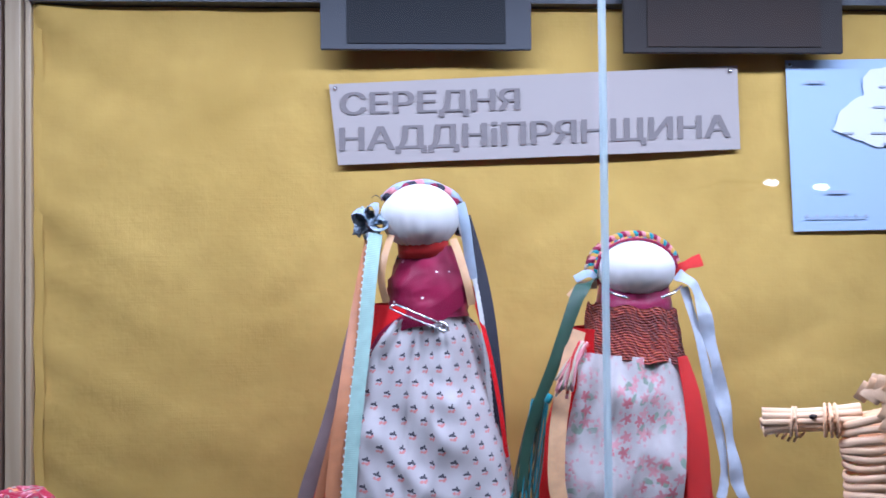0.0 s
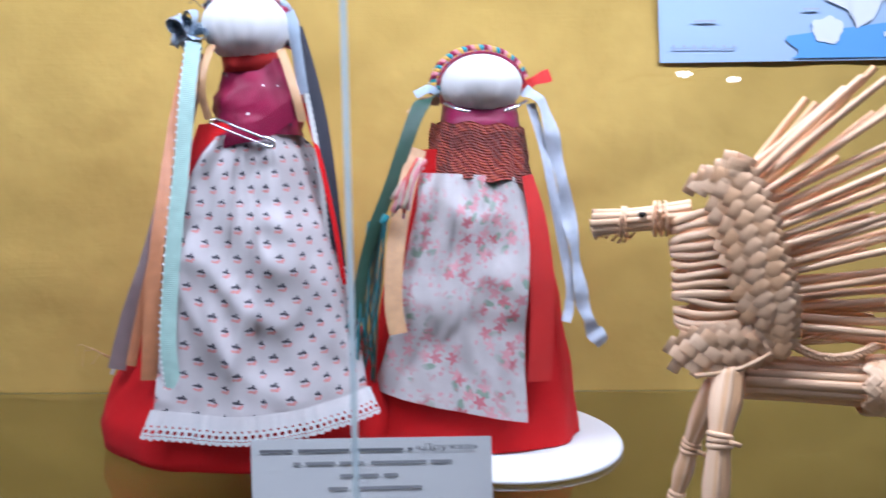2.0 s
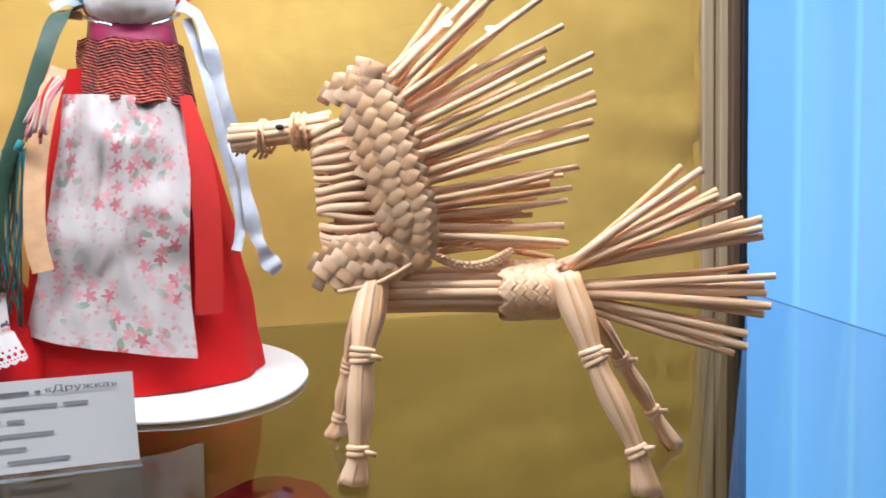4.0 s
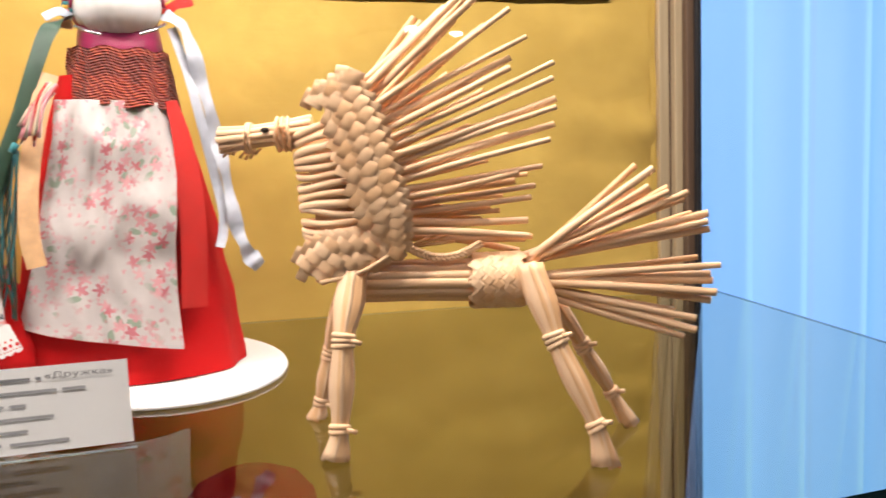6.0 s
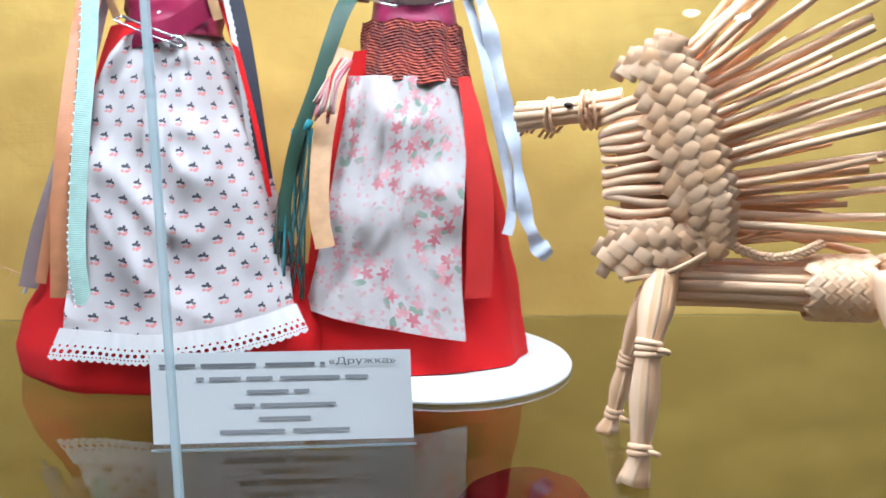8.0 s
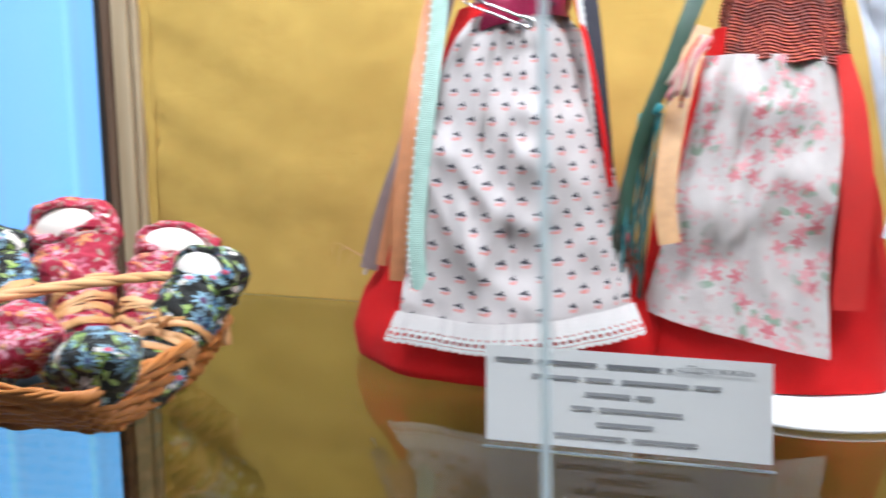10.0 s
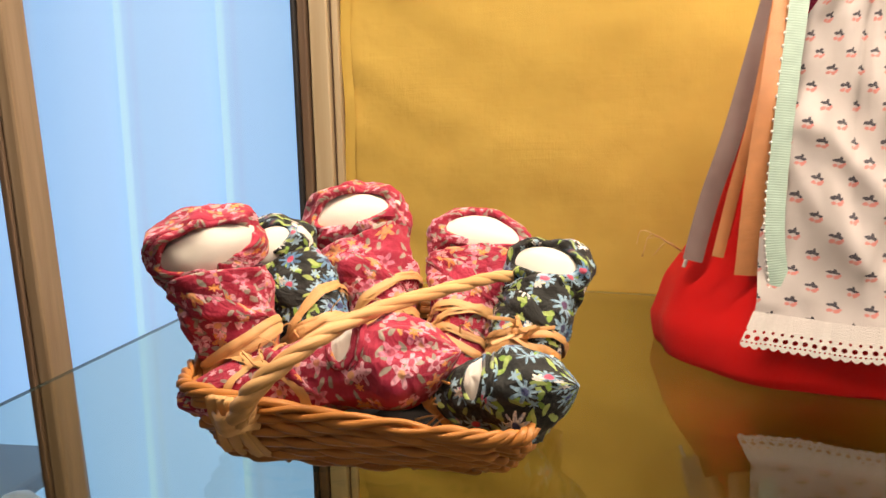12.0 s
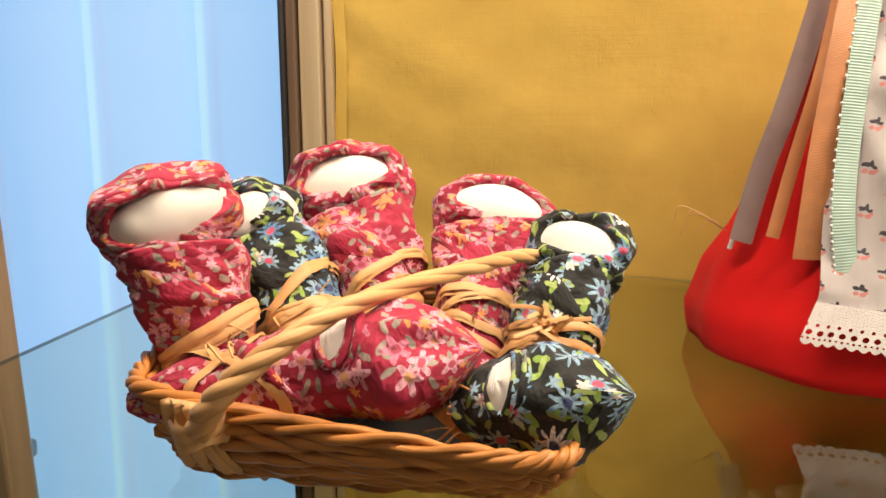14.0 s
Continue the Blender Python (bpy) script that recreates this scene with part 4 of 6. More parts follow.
def bow(sh, c, size, mat, seed):
    c = Vector(c)
    r = random.Random(seed)
    for k in range(7):
        o = Vector((r.uniform(-0.5, 0.5), r.uniform(-0.2, 0.2), r.uniform(-0.7, 0.7))) * size
        sh.ball(c + o, size * 0.42, size * 0.30, size * 0.34, mat, 14, 10, 0.9)
    for k in range(3):
        a = k * 1.26 + r.uniform(-0.2, 0.2)
        d = Vector((math.cos(a), -0.5, math.sin(a)))
        tip = c + d * size
        s = Vector((-math.sin(a), 0.3, math.cos(a)))
        pts = curve_pts([c, c + d * size * 0.6 + s * size * 0.35, tip, c + d * size * 0.55 - s * size * 0.3 + Vector((0, -0.002, 0)), c], 12)
        sh.ribbon(pts, [size * 0.5 + size * 0.55 * math.sin(math.pi * i / 12) for i in range(13)], mat, (0.2, 1.0, 0.3))
    sh.ball(c + Vector((0, -0.003, 0)), size * 0.3, size * 0.3, size * 0.3, mat, 10, 6)


def picot(sh, pts, side, off, mat, r=0.0007):
    for i, p in enumerate(pts):
        sh.ball(Vector(p) + Vector(side) * off, r, r, r * 1.3, mat, 6, 4)


def pin(sh, a, b, r, mat, rise=0.004):
    """Closed safety pin from a to b."""
    a, b = Vector(a), Vector(b)
    d = b - a
    out = Vector((0, -0.0022, 0))
    n = Vector((0, 0, 1))
    n = (n - d.normalized() * n.dot(d.normalized())).normalized()
    sh.tube([a + out, b + out], r, mat, 8)
    sh.tube(curve_pts([a + out, a + out - d.normalized() * 0.0025 - n * rise * 0.5, a + out - n * rise, b + out - n * rise * 0.9], 14), r * 0.8, mat, 6)
    sh.tube([b - d * 0.16 + out + n * 0.0012, b + out + n * 0.0004, b + d * 0.05 + out - n * rise * 0.5, b + out - n * rise, b - d * 0.16 + out - n * rise * 0.9], r * 1.7, mat, 8)


def tall_doll():
    sh = Shape()
    HEAD, SPRIG, RED, MAROON, MINT, ORANGE, MAUVE, NAVY, LACE, BLUE, REDS, PEACH, PINS, PNK, YEL = range(15)
    cx, cy = -0.010, 0.668
    table = [(1.100, 0.084, 0.068), (1.112, 0.093, 0.070), (1.132, 0.0975, 0.066), (1.153, 0.090, 0.060), (1.170, 0.078, 0.055), (1.20, 0.064, 0.050), (1.25, 0.050, 0.043), (1.30, 0.035, 0.036), (1.32, 0.027, 0.030)]
    sh.grid(skirt_rows(table, cx, cy, 1.100, 1.318, 40, 90, 9, 0.034, 0.4, shelf_z), RED, True)
    # sprigged apron
    edges = [(1.309, -0.022, 1.314, 0.024), (1.300, -0.030, 1.304, 0.034), (1.285, -0.0395, 1.288, 0.041), (1.252, -0.049, 1.252, 0.049), (1.215, -0.0565, 1.215, 0.0555), (1.172, -0.060, 1.178, 0.0615), (1.152, -0.0615, 1.152, 0.064), (1.143, -0.0630, 1.147, 0.0655)]
    rows = apron_rows(table, cx, cy, edges, 70, 60, 0.0088, 0.0050, 0.7, 0.006, 0.0042)
    sh.grid(list(reversed(rows)), SPRIG)
    # lace along the hem
    last = [Vector(p) for p in rows[-1]]
    fine = curve_pts(last, 240)
    lace = []
    for i in range(13):
        f = i / 12
        row = []
        for j, p in enumerate(fine):
            sc = 0.0016 * abs(math.sin(j / 240 * math.pi * 33)) if i == 12 else 0.0
            ruf = (0.0006 * math.sin(j * 0.30 + math.sin(j * 0.11) * 2) + 0.0004 * noise.noise(p * 300)) * (0.4 + 0.6 * f)
            row.append((p.x + 0.0065 * f * (2 * j / 240 - 1), p.y - 0.0018 - 0.004 * f + ruf, p.z + 0.0065 - 0.0150 * f - sc))
        lace.append(row)
    sh.grid(list(reversed(lace)), LACE)
    # head, neck band, chest scarf
    head(sh, (-0.0045, 0.648, 1.3775), 0.0255, 0.024, 0.0225, HEAD, 0.05)
    sh.tube([(-0.003, 0.650, 1.363), (-0.002, 0.652, 1.352)], 0.0175, REDS, 24, 0.85, (1, 0, 0))
    chest = []
    for i in range(15):
        f = i / 14
        z = 1.358 - 0.048 * f
        w = 0.017 + 0.0115 * math.sin(min(1.0, f * 1.15) * math.pi * 0.62)
        row = []
        for j in range(36):
            a = 2 * math.pi * j / 36
            k = 1 + 0.10 * noise.noise(Vector((math.cos(a) * 2, math.sin(a) * 2, f * 5))) + 0.16 * (0.3 - abs(noise.noise(Vector((math.cos(a) * 2.2 + f, math.sin(a) * 2.2, f * 7)))))
            row.append((0.001 + w * k * math.cos(a), 0.657 + (0.017 + 0.010 * f) * k * math.sin(a), z - 0.010 * f * max(0, -math.cos(a)) * 0.6))
        chest.append(row)
    sh.grid(list(reversed(chest)), MAROON, True)
    sh.ribbon(curve_pts([(0.026, 0.634, 1.327), (0.006, 0.624, 1.313), (-0.014, 0.626, 1.308), (-0.030, 0.634, 1.299), (-0.040, 0.640, 1.286)], 18), [0.012 - 0.010 * (i / 18) ** 2 for i in range(19)], MAROON, (0.2, 0, 1))
    pin(sh, (-0.021, 0.6235, 1.319), (0.011, 0.6215, 1.305), 0.0008, PINS)
    # head dress
    for s, m in enumerate((MAROON, NAVY, PNK, BLUE)):
        arc = [(-0.0045 + (0.0285 + 0.0008 * s) * math.cos(a), 0.654 + 0.0035 * math.sin(9 * a + s * 1.6), 1.3765 + (0.0235 + 0.0006 * s) * math.sin(a)) for a in [math.radians(d) for d in range(-25, 150, 5)]]
        sh.tube(arc, 0.0024, m, 6)
    sh.ball((-0.004, 0.664, 1.377), 0.026, 0.020, 0.022, MAROON, 18, 10)
    bow(sh, (-0.0385, 0.645, 1.3735), 0.0125, BLUE, 3)
    # ribbons: beside the face, then long ones down each side
    sh.ribbon(curve_pts([(0.0225, 0.644, 1.386), (0.0255, 0.640, 1.372), (0.0275, 0.640, 1.355), (0.0300, 0.638, 1.335)], 10), 0.008, BLUE, (0.8, -0.6, 0))
    sh.ribbon(curve_pts([(0.017, 0.636, 1.362), (0.021, 0.632, 1.350), (0.026, 0.630, 1.332), (0.029, 0.634, 1.318)], 10), 0.0055, PEACH, (1, 0.2, 0.2))
    sh.ribbon(curve_pts([(-0.024, 0.636, 1.365), (-0.029, 0.632, 1.350), (-0.031, 0.634, 1.335), (-0.028, 0.638, 1.320)], 10), 0.0050, PEACH, (1, -0.3, 0.1))
    mint = curve_pts([(-0.0345, 0.634, 1.366), (-0.0385, 0.628, 1.335), (-0.0420, 0.625, 1.300), (-0.0475, 0.619, 1.255), (-0.0515, 0.615, 1.215), (-0.0530, 0.611, 1.185), (-0.0505, 0.609, 1.160)], 46)
    sh.ribbon(mint, 0.0092, MINT, (1, 0.12, 0))
    picot(sh, mint, (-1, -0.1, 0), 0.0049, HEAD)
    for pts, w, m in (
            ([(-0.036, 0.648, 1.362), (-0.044, 0.638, 1.320), (-0.052, 0.632, 1.270), (-0.060, 0.630, 1.215), (-0.0645, 0.630, 1.164)], 0.0125, ORANGE),
            ([(-0.038, 0.652, 1.350), (-0.049, 0.644, 1.300), (-0.060, 0.640, 1.245), (-0.070, 0.638, 1.205), (-0.0775, 0.636, 1.172)], 0.0060, ORANGE),
            ([(-0.036, 0.650, 1.350), (-0.049, 0.650, 1.290), (-0.060, 0.650, 1.240), (-0.067, 0.646, 1.205), (-0.072, 0.645, 1.180)], 0.0030, REDS),
            ([(-0.038, 0.658, 1.345), (-0.054, 0.658, 1.285), (-0.068, 0.656, 1.235), (-0.080, 0.652, 1.200), (-0.0885, 0.648, 1.168)], 0.0105, MAUVE),
            ([(-0.040, 0.664, 1.300), (-0.060, 0.664, 1.255), (-0.076, 0.660, 1.210), (-0.0925, 0.652, 1.164)], 0.0022, HEAD)):
        p = [q + Vector((0, -0.013 * min(1.0, i / 14), 0)) for i, q in enumerate(curve_pts(pts, 24))]
        sh.ribbon(p, w, m, (1, 0.25, 0.1))
    navy = curve_pts([(0.026, 0.652, 1.378), (0.0335, 0.648, 1.350), (0.0400, 0.645, 1.318), (0.0440, 0.644, 1.285), (0.0470, 0.646, 1.250), (0.049, 0.650, 1.225)], 40)
    sh.ribbon(navy, 0.0095, NAVY, (1, 0.3, 0))
    sh.ribbon([p + Vector((-0.0052, -0.002, 0)) for p in navy], 0.0030, HEAD, (1, 0.2, 0))
    picot(sh, navy, (-1, -0.3, 0), 0.0040, HEAD, 0.0009)
    red2 = curve_pts([(0.030, 0.648, 1.330), (0.040, 0.640, 1.290), (0.0475, 0.640, 1.250), (0.052, 0.640, 1.215)], 20)
    sh.ribbon(red2, 0.0032, RED, (1, 0.4, 0))
    # loose threads
    r = random.Random(8)
    for k in range(4):
        a = Vector((-0.092, 0.650, 1.170))
        sh.tube(curve_pts([a, a + Vector((-0.008 - 0.004 * k, -0.002, 0.006 + 0.002 * k)), a + Vector((-0.015 - 0.003 * k, 0, 0.0 + r.uniform(-0.004, 0.008)))], 10), 0.00018, PEACH, 4)
    sh.tube(curve_pts([(-0.030, 0.642, 1.388), (-0.034, 0.640, 1.392), (-0.037, 0.640, 1.390)], 8), 0.0003, NAVY, 4)
    mats = [M_HEAD, M_SPRIG, M_RED, M_MAROON, M_MINT, M_ORANGE, M_MAUVE, M_NAVY, M_LACE, M_BLUEGREY, M_REDSATIN, M_PEACH, M_PIN, M_PINK, M_YELLOW]
    return tagged(ob_of("rag_doll", sh, mats), "tall faceless rag doll with sprigged apron, red skirt and ribbons", "doll", "rag dolls on the shelf")


def short_doll():
    sh = Shape()
    HEAD, ROSE, RED, RUST, GREEN, PEACH, SILVER, MAG, PINS, PNK, CRM, YEL, TEAL, REDS, TIN, MAROON, BLUE = range(17)
    cx, cy = 0.137, 0.664
    table = [(1.100, 0.0725, 0.048), (1.125, 0.0705, 0.047), (1.16, 0.0665, 0.0455), (1.20, 0.060, 0.044), (1.24, 0.051, 0.041), (1.28, 0.040, 0.036), (1.30, 0.034, 0.031)]
    top = lambda x, y: shelf_z(x, y) + 0.0040
    sh.grid(skirt_rows(table, cx, cy, 1.105, 1.300, 36, 80, 8, 0.032, 2.1, top), RED, True)
    edges = [(1.285, 0.1015, 1.281, 0.1655), (1.262, 0.0985, 1.262, 0.168), (1.235, 0.092, 1.235, 0.1675), (1.200, 0.0845, 1.195, 0.1635), (1.172, 0.077, 1.160, 0.1625), (1.1465, 0.0695, 1.1275, 0.1635)]
    rows = apron_rows(table, cx, cy, edges, 60, 50, 0.0075, 0.0036, 2.4, 0.0, 0.0018)
    sh.grid(list(reversed(rows)), ROSE)
    sh.grid([[(x, y + 0.0010, z) for x, y, z in reversed(r)] for r in reversed(rows)], ROSE)
    head(sh, (0.1430, 0.645, 1.3405), 0.0252, 0.024, 0.0195, HEAD, 0.045)
    sh.tube([(0.143, 0.652, 1.330), (0.143, 0.652, 1.318), (0.143, 0.652, 1.305)], [0.024, 0.026, 0.028], MAG, 24, 0.8, (1, 0, 0))
    # woollen shawl
    rows = []
    for i in range(19):
        f = i / 18
        z = 1.3150 - 0.036 * f
        w = 0.0295 + 0.0050 * f
        row = []
        for j in range(60):
            a = 2 * math.pi * j / 60
            k = 1 + 0.035 * math.sin(a * 17 + f * 3) + 0.04 * noise.noise(Vector((math.cos(a) * 3, math.sin(a) * 3, f * 3)))
            row.append((0.1425 + w * k * math.cos(a), 0.656 + (0.028 + 0.010 * f) * k * math.sin(a), z - 0.002 * math.cos(a) + 0.0012 * math.sin(a * 9)))
        rows.append(row)
    sh.grid(list(reversed(rows)), RUST, True)
    sh.grid([[(0.1425 + (p[0] - 0.1425) * s, 0.656 + (p[1] - 0.656) * s, p[2]) for p in rows[-1]] for s in (0.86, 1.0)], RUST, True)
    # braided head band
    arc = [(0.1435 + 0.0288 * math.cos(a), 0.651, 1.3405 + 0.0226 * math.sin(a)) for a in [math.radians(d) for d in range(-5, 190, 5)]]
    plait(sh, arc, 0.0025, 0.0021, (MAROON, PNK, YEL, TEAL), 9, (0, -1, 0), 150)
    plait(sh, [(p[0] * 1.0, 0.659, p[2] - 0.001) for p in arc], 0.0026, 0.0024, (MAROON, RUST, CRM), 8, (0, -1, 0), 130)
    ring = [(0.1432 + 0.0276 * math.cos(a), 0.643, 1.3405 + 0.0206 * math.sin(a)) for a in [math.radians(d) for d in range(0, 184, 6)]]
    sh.tube(ring, 0.0010, MAROON, 6)
    sh.ball((0.143, 0.664, 1.342), 0.028, 0.02, 0.022, MAROON, 18, 10)
    # bows and pins at the ears
    sh.ribbon(curve_pts([(0.170, 0.648, 1.338), (0.178, 0.644, 1.343), (0.188, 0.642, 1.3465)], 8), [0.005, 0.006, 0.007, 0.007, 0.006, 0.007, 0.0085, 0.009, 0.009], REDS, (0, 0.3, 1))
    sh.ribbon(curve_pts([(0.116, 0.646, 1.335), (0.109, 0.642, 1.338), (0.100, 0.641, 1.334)], 8), 0.0055, BLUE, (0, 0.3, 1))
    sh.ribbon(curve_pts([(0.116, 0.646, 1.330), (0.105, 0.642, 1.330), (0.096, 0.641, 1.322)], 8), 0.0055, PEACH, (0.4, 0.3, 1))
    sh.tube([(0.1165, 0.6285, 1.3275), (0.1235, 0.6215, 1.3235), (0.1310, 0.6185, 1.3215)], 0.0010, PINS, 8)
    sh.tube([(0.1525, 0.6180, 1.3215), (0.1610, 0.6205, 1.3245), (0.1690, 0.6270, 1.3290)], 0.0010, PINS, 8)
    # silver satin ribbon with a curled end
    silver = curve_pts([(0.1700, 0.640, 1.3370), (0.1810, 0.634, 1.3270), (0.1875, 0.632, 1.3000), (0.1945, 0.630, 1.2650), (0.2000, 0.628, 1.2300), (0.2040, 0.626, 1.2000), (0.2100, 0.625, 1.1830), (0.2170, 0.624, 1.1730)], 60)
    sh.ribbon([p + Vector((0, 0.0012 * math.sin(i * 0.75), 0)) for i, p in enumerate(silver)], [0.0085 + 0.0016 * math.sin(i * 0.5) + (0.002 if i > 52 else 0) for i in range(61)], SILVER, [Vector((1, 0.5 * math.sin(i * 0.22), 0.3)) for i in range(61)])
    sil2 = curve_pts([(0.1740, 0.638, 1.3280), (0.1830, 0.633, 1.2900), (0.1900, 0.631, 1.2500), (0.1955, 0.628, 1.2150), (0.1950, 0.626, 1.1980), (0.1920, 0.624, 1.1880)], 40)
    sh.ribbon(sil2, 0.0062, SILVER, [Vector((1, 0.4 * math.sin(i * 0.3), 0)) for i in range(41)])
    # red satin band over the skirt
    band = curve_pts([(0.1690, 0.628, 1.282), (0.1735, 0.622, 1.255), (0.1755, 0.618, 1.215), (0.1745, 0.617, 1.180), (0.1725, 0.616, 1.152)], 30)
    sh.ribbon(band, [0.008 + 0.010 * min(1, i / 14) for i in range(31)], REDS, (1, 0.35, 0))
    # green, apricot and tinsel ribbons of the other side
    sh.ribbon(curve_pts([(0.116, 0.644, 1.335), (0.103, 0.636, 1.327), (0.0930, 0.632, 1.305), (0.0820, 0.630, 1.276), (0.0710, 0.628, 1.250), (0.0640, 0.628, 1.225), (0.0600, 0.628, 1.195)], 40), [0.0105 - 0.004 * i / 40 for i in range(41)], GREEN, (1, 0.2, 0.5))
    sh.ribbon(curve_pts([(0.100, 0.634, 1.300), (0.090, 0.628, 1.268), (0.0835, 0.622, 1.235), (0.0815, 0.618, 1.205), (0.0840, 0.616, 1.186)], 24), 0.0115, PEACH, (1, 0.1, 0))
    r = random.Random(4)
    for k in range(26):
        a = Vector((0.074 + r.uniform(-0.006, 0.006), 0.632 + r.uniform(-0.003, 0.003), 1.255))
        b = Vector((0.060 + r.uniform(-0.010, 0.010), 0.630 + r.uniform(-0.004, 0.004), 1.165 + r.uniform(-0.012, 0.02)))
        sh.tube(curve_pts([a, (a + b) / 2 + Vector((r.uniform(-0.006, 0.004), 0, 0)), b], 8), 0.0007, r.choice((TIN, GREEN, TIN, TEAL)), 4)
    # tassel of coloured threads
    for k in range(26):
        a = Vector((0.1010 + r.uniform(-0.003, 0.003), 0.621, 1.2910 + r.uniform(-0.003, 0.003)))
        b = Vector((0.0865 + r.uniform(-0.006, 0.006), 0.615 + r.uniform(-0.002, 0.002), 1.2630 + r.uniform(-0.007, 0.006)))
        sh.tube(curve_pts([a, (a + b) / 2 + Vector((-0.002, -0.003, 0.002)), b], 8), 0.0009, r.choice((PNK, PNK, CRM, REDS, HEAD)), 5)
    sh.tube([(0.0790, 0.622, 1.2590), (0.0760, 0.621, 1.2540)], 0.0022, TEAL, 8)
    mats = [M_HEAD, M_ROSE, M_RED, M_RUST, M_GREEN, M_PEACH, M_SILVER, M_MAGENTA, M_PIN, M_PINK, M_CREAM, M_YELLOW, M_TEAL, M_REDSATIN, M_TINSEL, M_MAROON, M_BLUEGREY]
    return tagged(ob_of("rag_doll", sh, mats), "shorter faceless rag doll with rose-print apron and rust shawl", "doll", "rag dolls on the shelf")


disc = Shape()
dc = (0.152, 0.660)
disc.grid([[(dc[0] + r * math.cos(a), dc[1] + r * math.sin(a), shelf_z(dc[0] + r * math.cos(a), dc[1] + r * math.sin(a)) + h) for a in [2 * math.pi * j / 72 for j in range(72)]]
           for r, h in ((0.001, 0.0003), (0.0835, 0.0003), (0.0850, 0.0010), (0.0854, 0.0022), (0.0848, 0.0034), (0.0830, 0.0038), (0.001, 0.0038))], 0, True)
tagged(ob_of("round_stand", disc, M_WHITECARD), "thin round white card stand under the shorter rag doll", "stand")
tall_doll()
short_doll()

# ---- name card ----
def name_card():
    base = thing("name_card", (0.0625, 0.527, shelf_z(0.0625, 0.527)), "white printed name card in a clear stand on the shelf", "card")
    zb = shelf_z(0.0625, 0.527)
    tilt = lambda v: 0.5245 + 0.0045 * v
    lean = -0.04 * 0.125

    def quad(u0, u1, v0, v1, dy, mat, name, label=""):
        sh = Shape()
        for yy, flip in ((0.0, False), (0.0005, True)):
            rows = []
            for v in (v0, v1):
                row = [(0.125 * u, tilt(v) + dy + yy, zb + 0.0025 + lean * (u - 0.5) + 0.0435 * v) for u in (u0, (u0 + u1) / 2, u1)]
                rows.append(list(reversed(row)) if flip else row)
            sh.grid(rows)
        return part(name, sh, mat, base, label, False)

    quad(0.0, 1.0, 0.0, 1.0, 0.0, M_WHITECARD, "card")
    for v, spans in ((0.865, ((0.035, 0.17), (0.19, 0.40), (0.435, 0.625), (0.645, 0.665))), (0.715, ((0.17, 0.20), (0.22, 0.34), (0.36, 0.46), (0.49, 0.72), (0.74, 0.83))), (0.565, ((0.36, 0.52), (0.54, 0.60))), (0.415, ((0.31, 0.39), (0.41, 0.70))), (0.265, ((0.40, 0.60),)), (0.125, ((0.25, 0.50), (0.53, 0.75)))):
        for u0, u1 in spans:
            quad(u0, u1, v - 0.017, v + 0.017, -0.0004, M_DARKINK if v > 0.8 else M_INK, "text_bar")
    part("lettering", letters("«Дружка»", 0.125 * 0.68, 0.125 * 0.94, zb + 0.0025 + 0.0435 * 0.815, zb + 0.0025 + 0.0435 * 0.91, tilt(0.865) - 0.0006, lean * 0.26, 0.01, 24), M_DARKINK, base, "dark printed word", False)
    stand = Shape()
    stand.grid([[(-0.001, 0.5236, zb + 0.001), (0.126, 0.5236, zb + 0.001)], [(-0.001, 0.5275, zb + 0.0485), (0.126, 0.5275, zb + 0.0485)]])
    p = part("clear_sleeve", stand, M_PANE, base, "clear plastic sleeve", False)
    p.visible_shadow = False
    foot = Shape()
    rows = [[(-0.001, 0.522, shelf_z(-0.001, 0.522) + 0.0004), (0.126, 0.522, shelf_z(0.126, 0.522) + 0.0004)], [(-0.001, 0.560, shelf_z(-0.001, 0.560) + 0.0004), (0.126, 0.560, shelf_z(0.126, 0.560) + 0.0004)]]
    foot.grid(rows)
    p = part("clear_foot", foot, M_PANE, base, "clear plastic foot", False)
    p.visible_shadow = False
    part("sleeve_edge", Shape().tube([(-0.001, 0.5232, zb + 0.0022), (0.126, 0.5232, zb + 0.0022 + lean)], 0.0007, 0, 6), M_EDGE, base, "pale sleeve edge")


name_card()

# ---- straw horse ----
H0, HD = Vector((0.180, 0.525, 0.0)), Vector((0.25, -0.105, 0.0)).normalized()
HN = Vector((0.105, 0.25, 0.0)).normalized()


def hp(u, z, near=0.0):
    """A point of the horse: u along its length, z up, near towards the glass front."""
    return H0 + HD * u - HN * near + Vector((0, 0, z))


def stalk(a, b, r, sag=0.0, split=False):
    """One straw: a hollow, slightly bent and tapered stalk with a cut end."""
    a, b = Vector(a), Vector(b)
    mid = (a + b) / 2 + Vector((0, 0, -sag))
    pts = curve_pts([a, mid, b], 8)
    sh = Shape().tube(pts, [r * (1.05 - 0.18 * i / 8) for i in range(9)], 0, 7, 0.85, None, False)
    d = (b - a).normalized()
    sh.tube([b - d * 0.0030, b + d * 0.0001], r * 0.62, 1, 7, 0.85)
    return sh


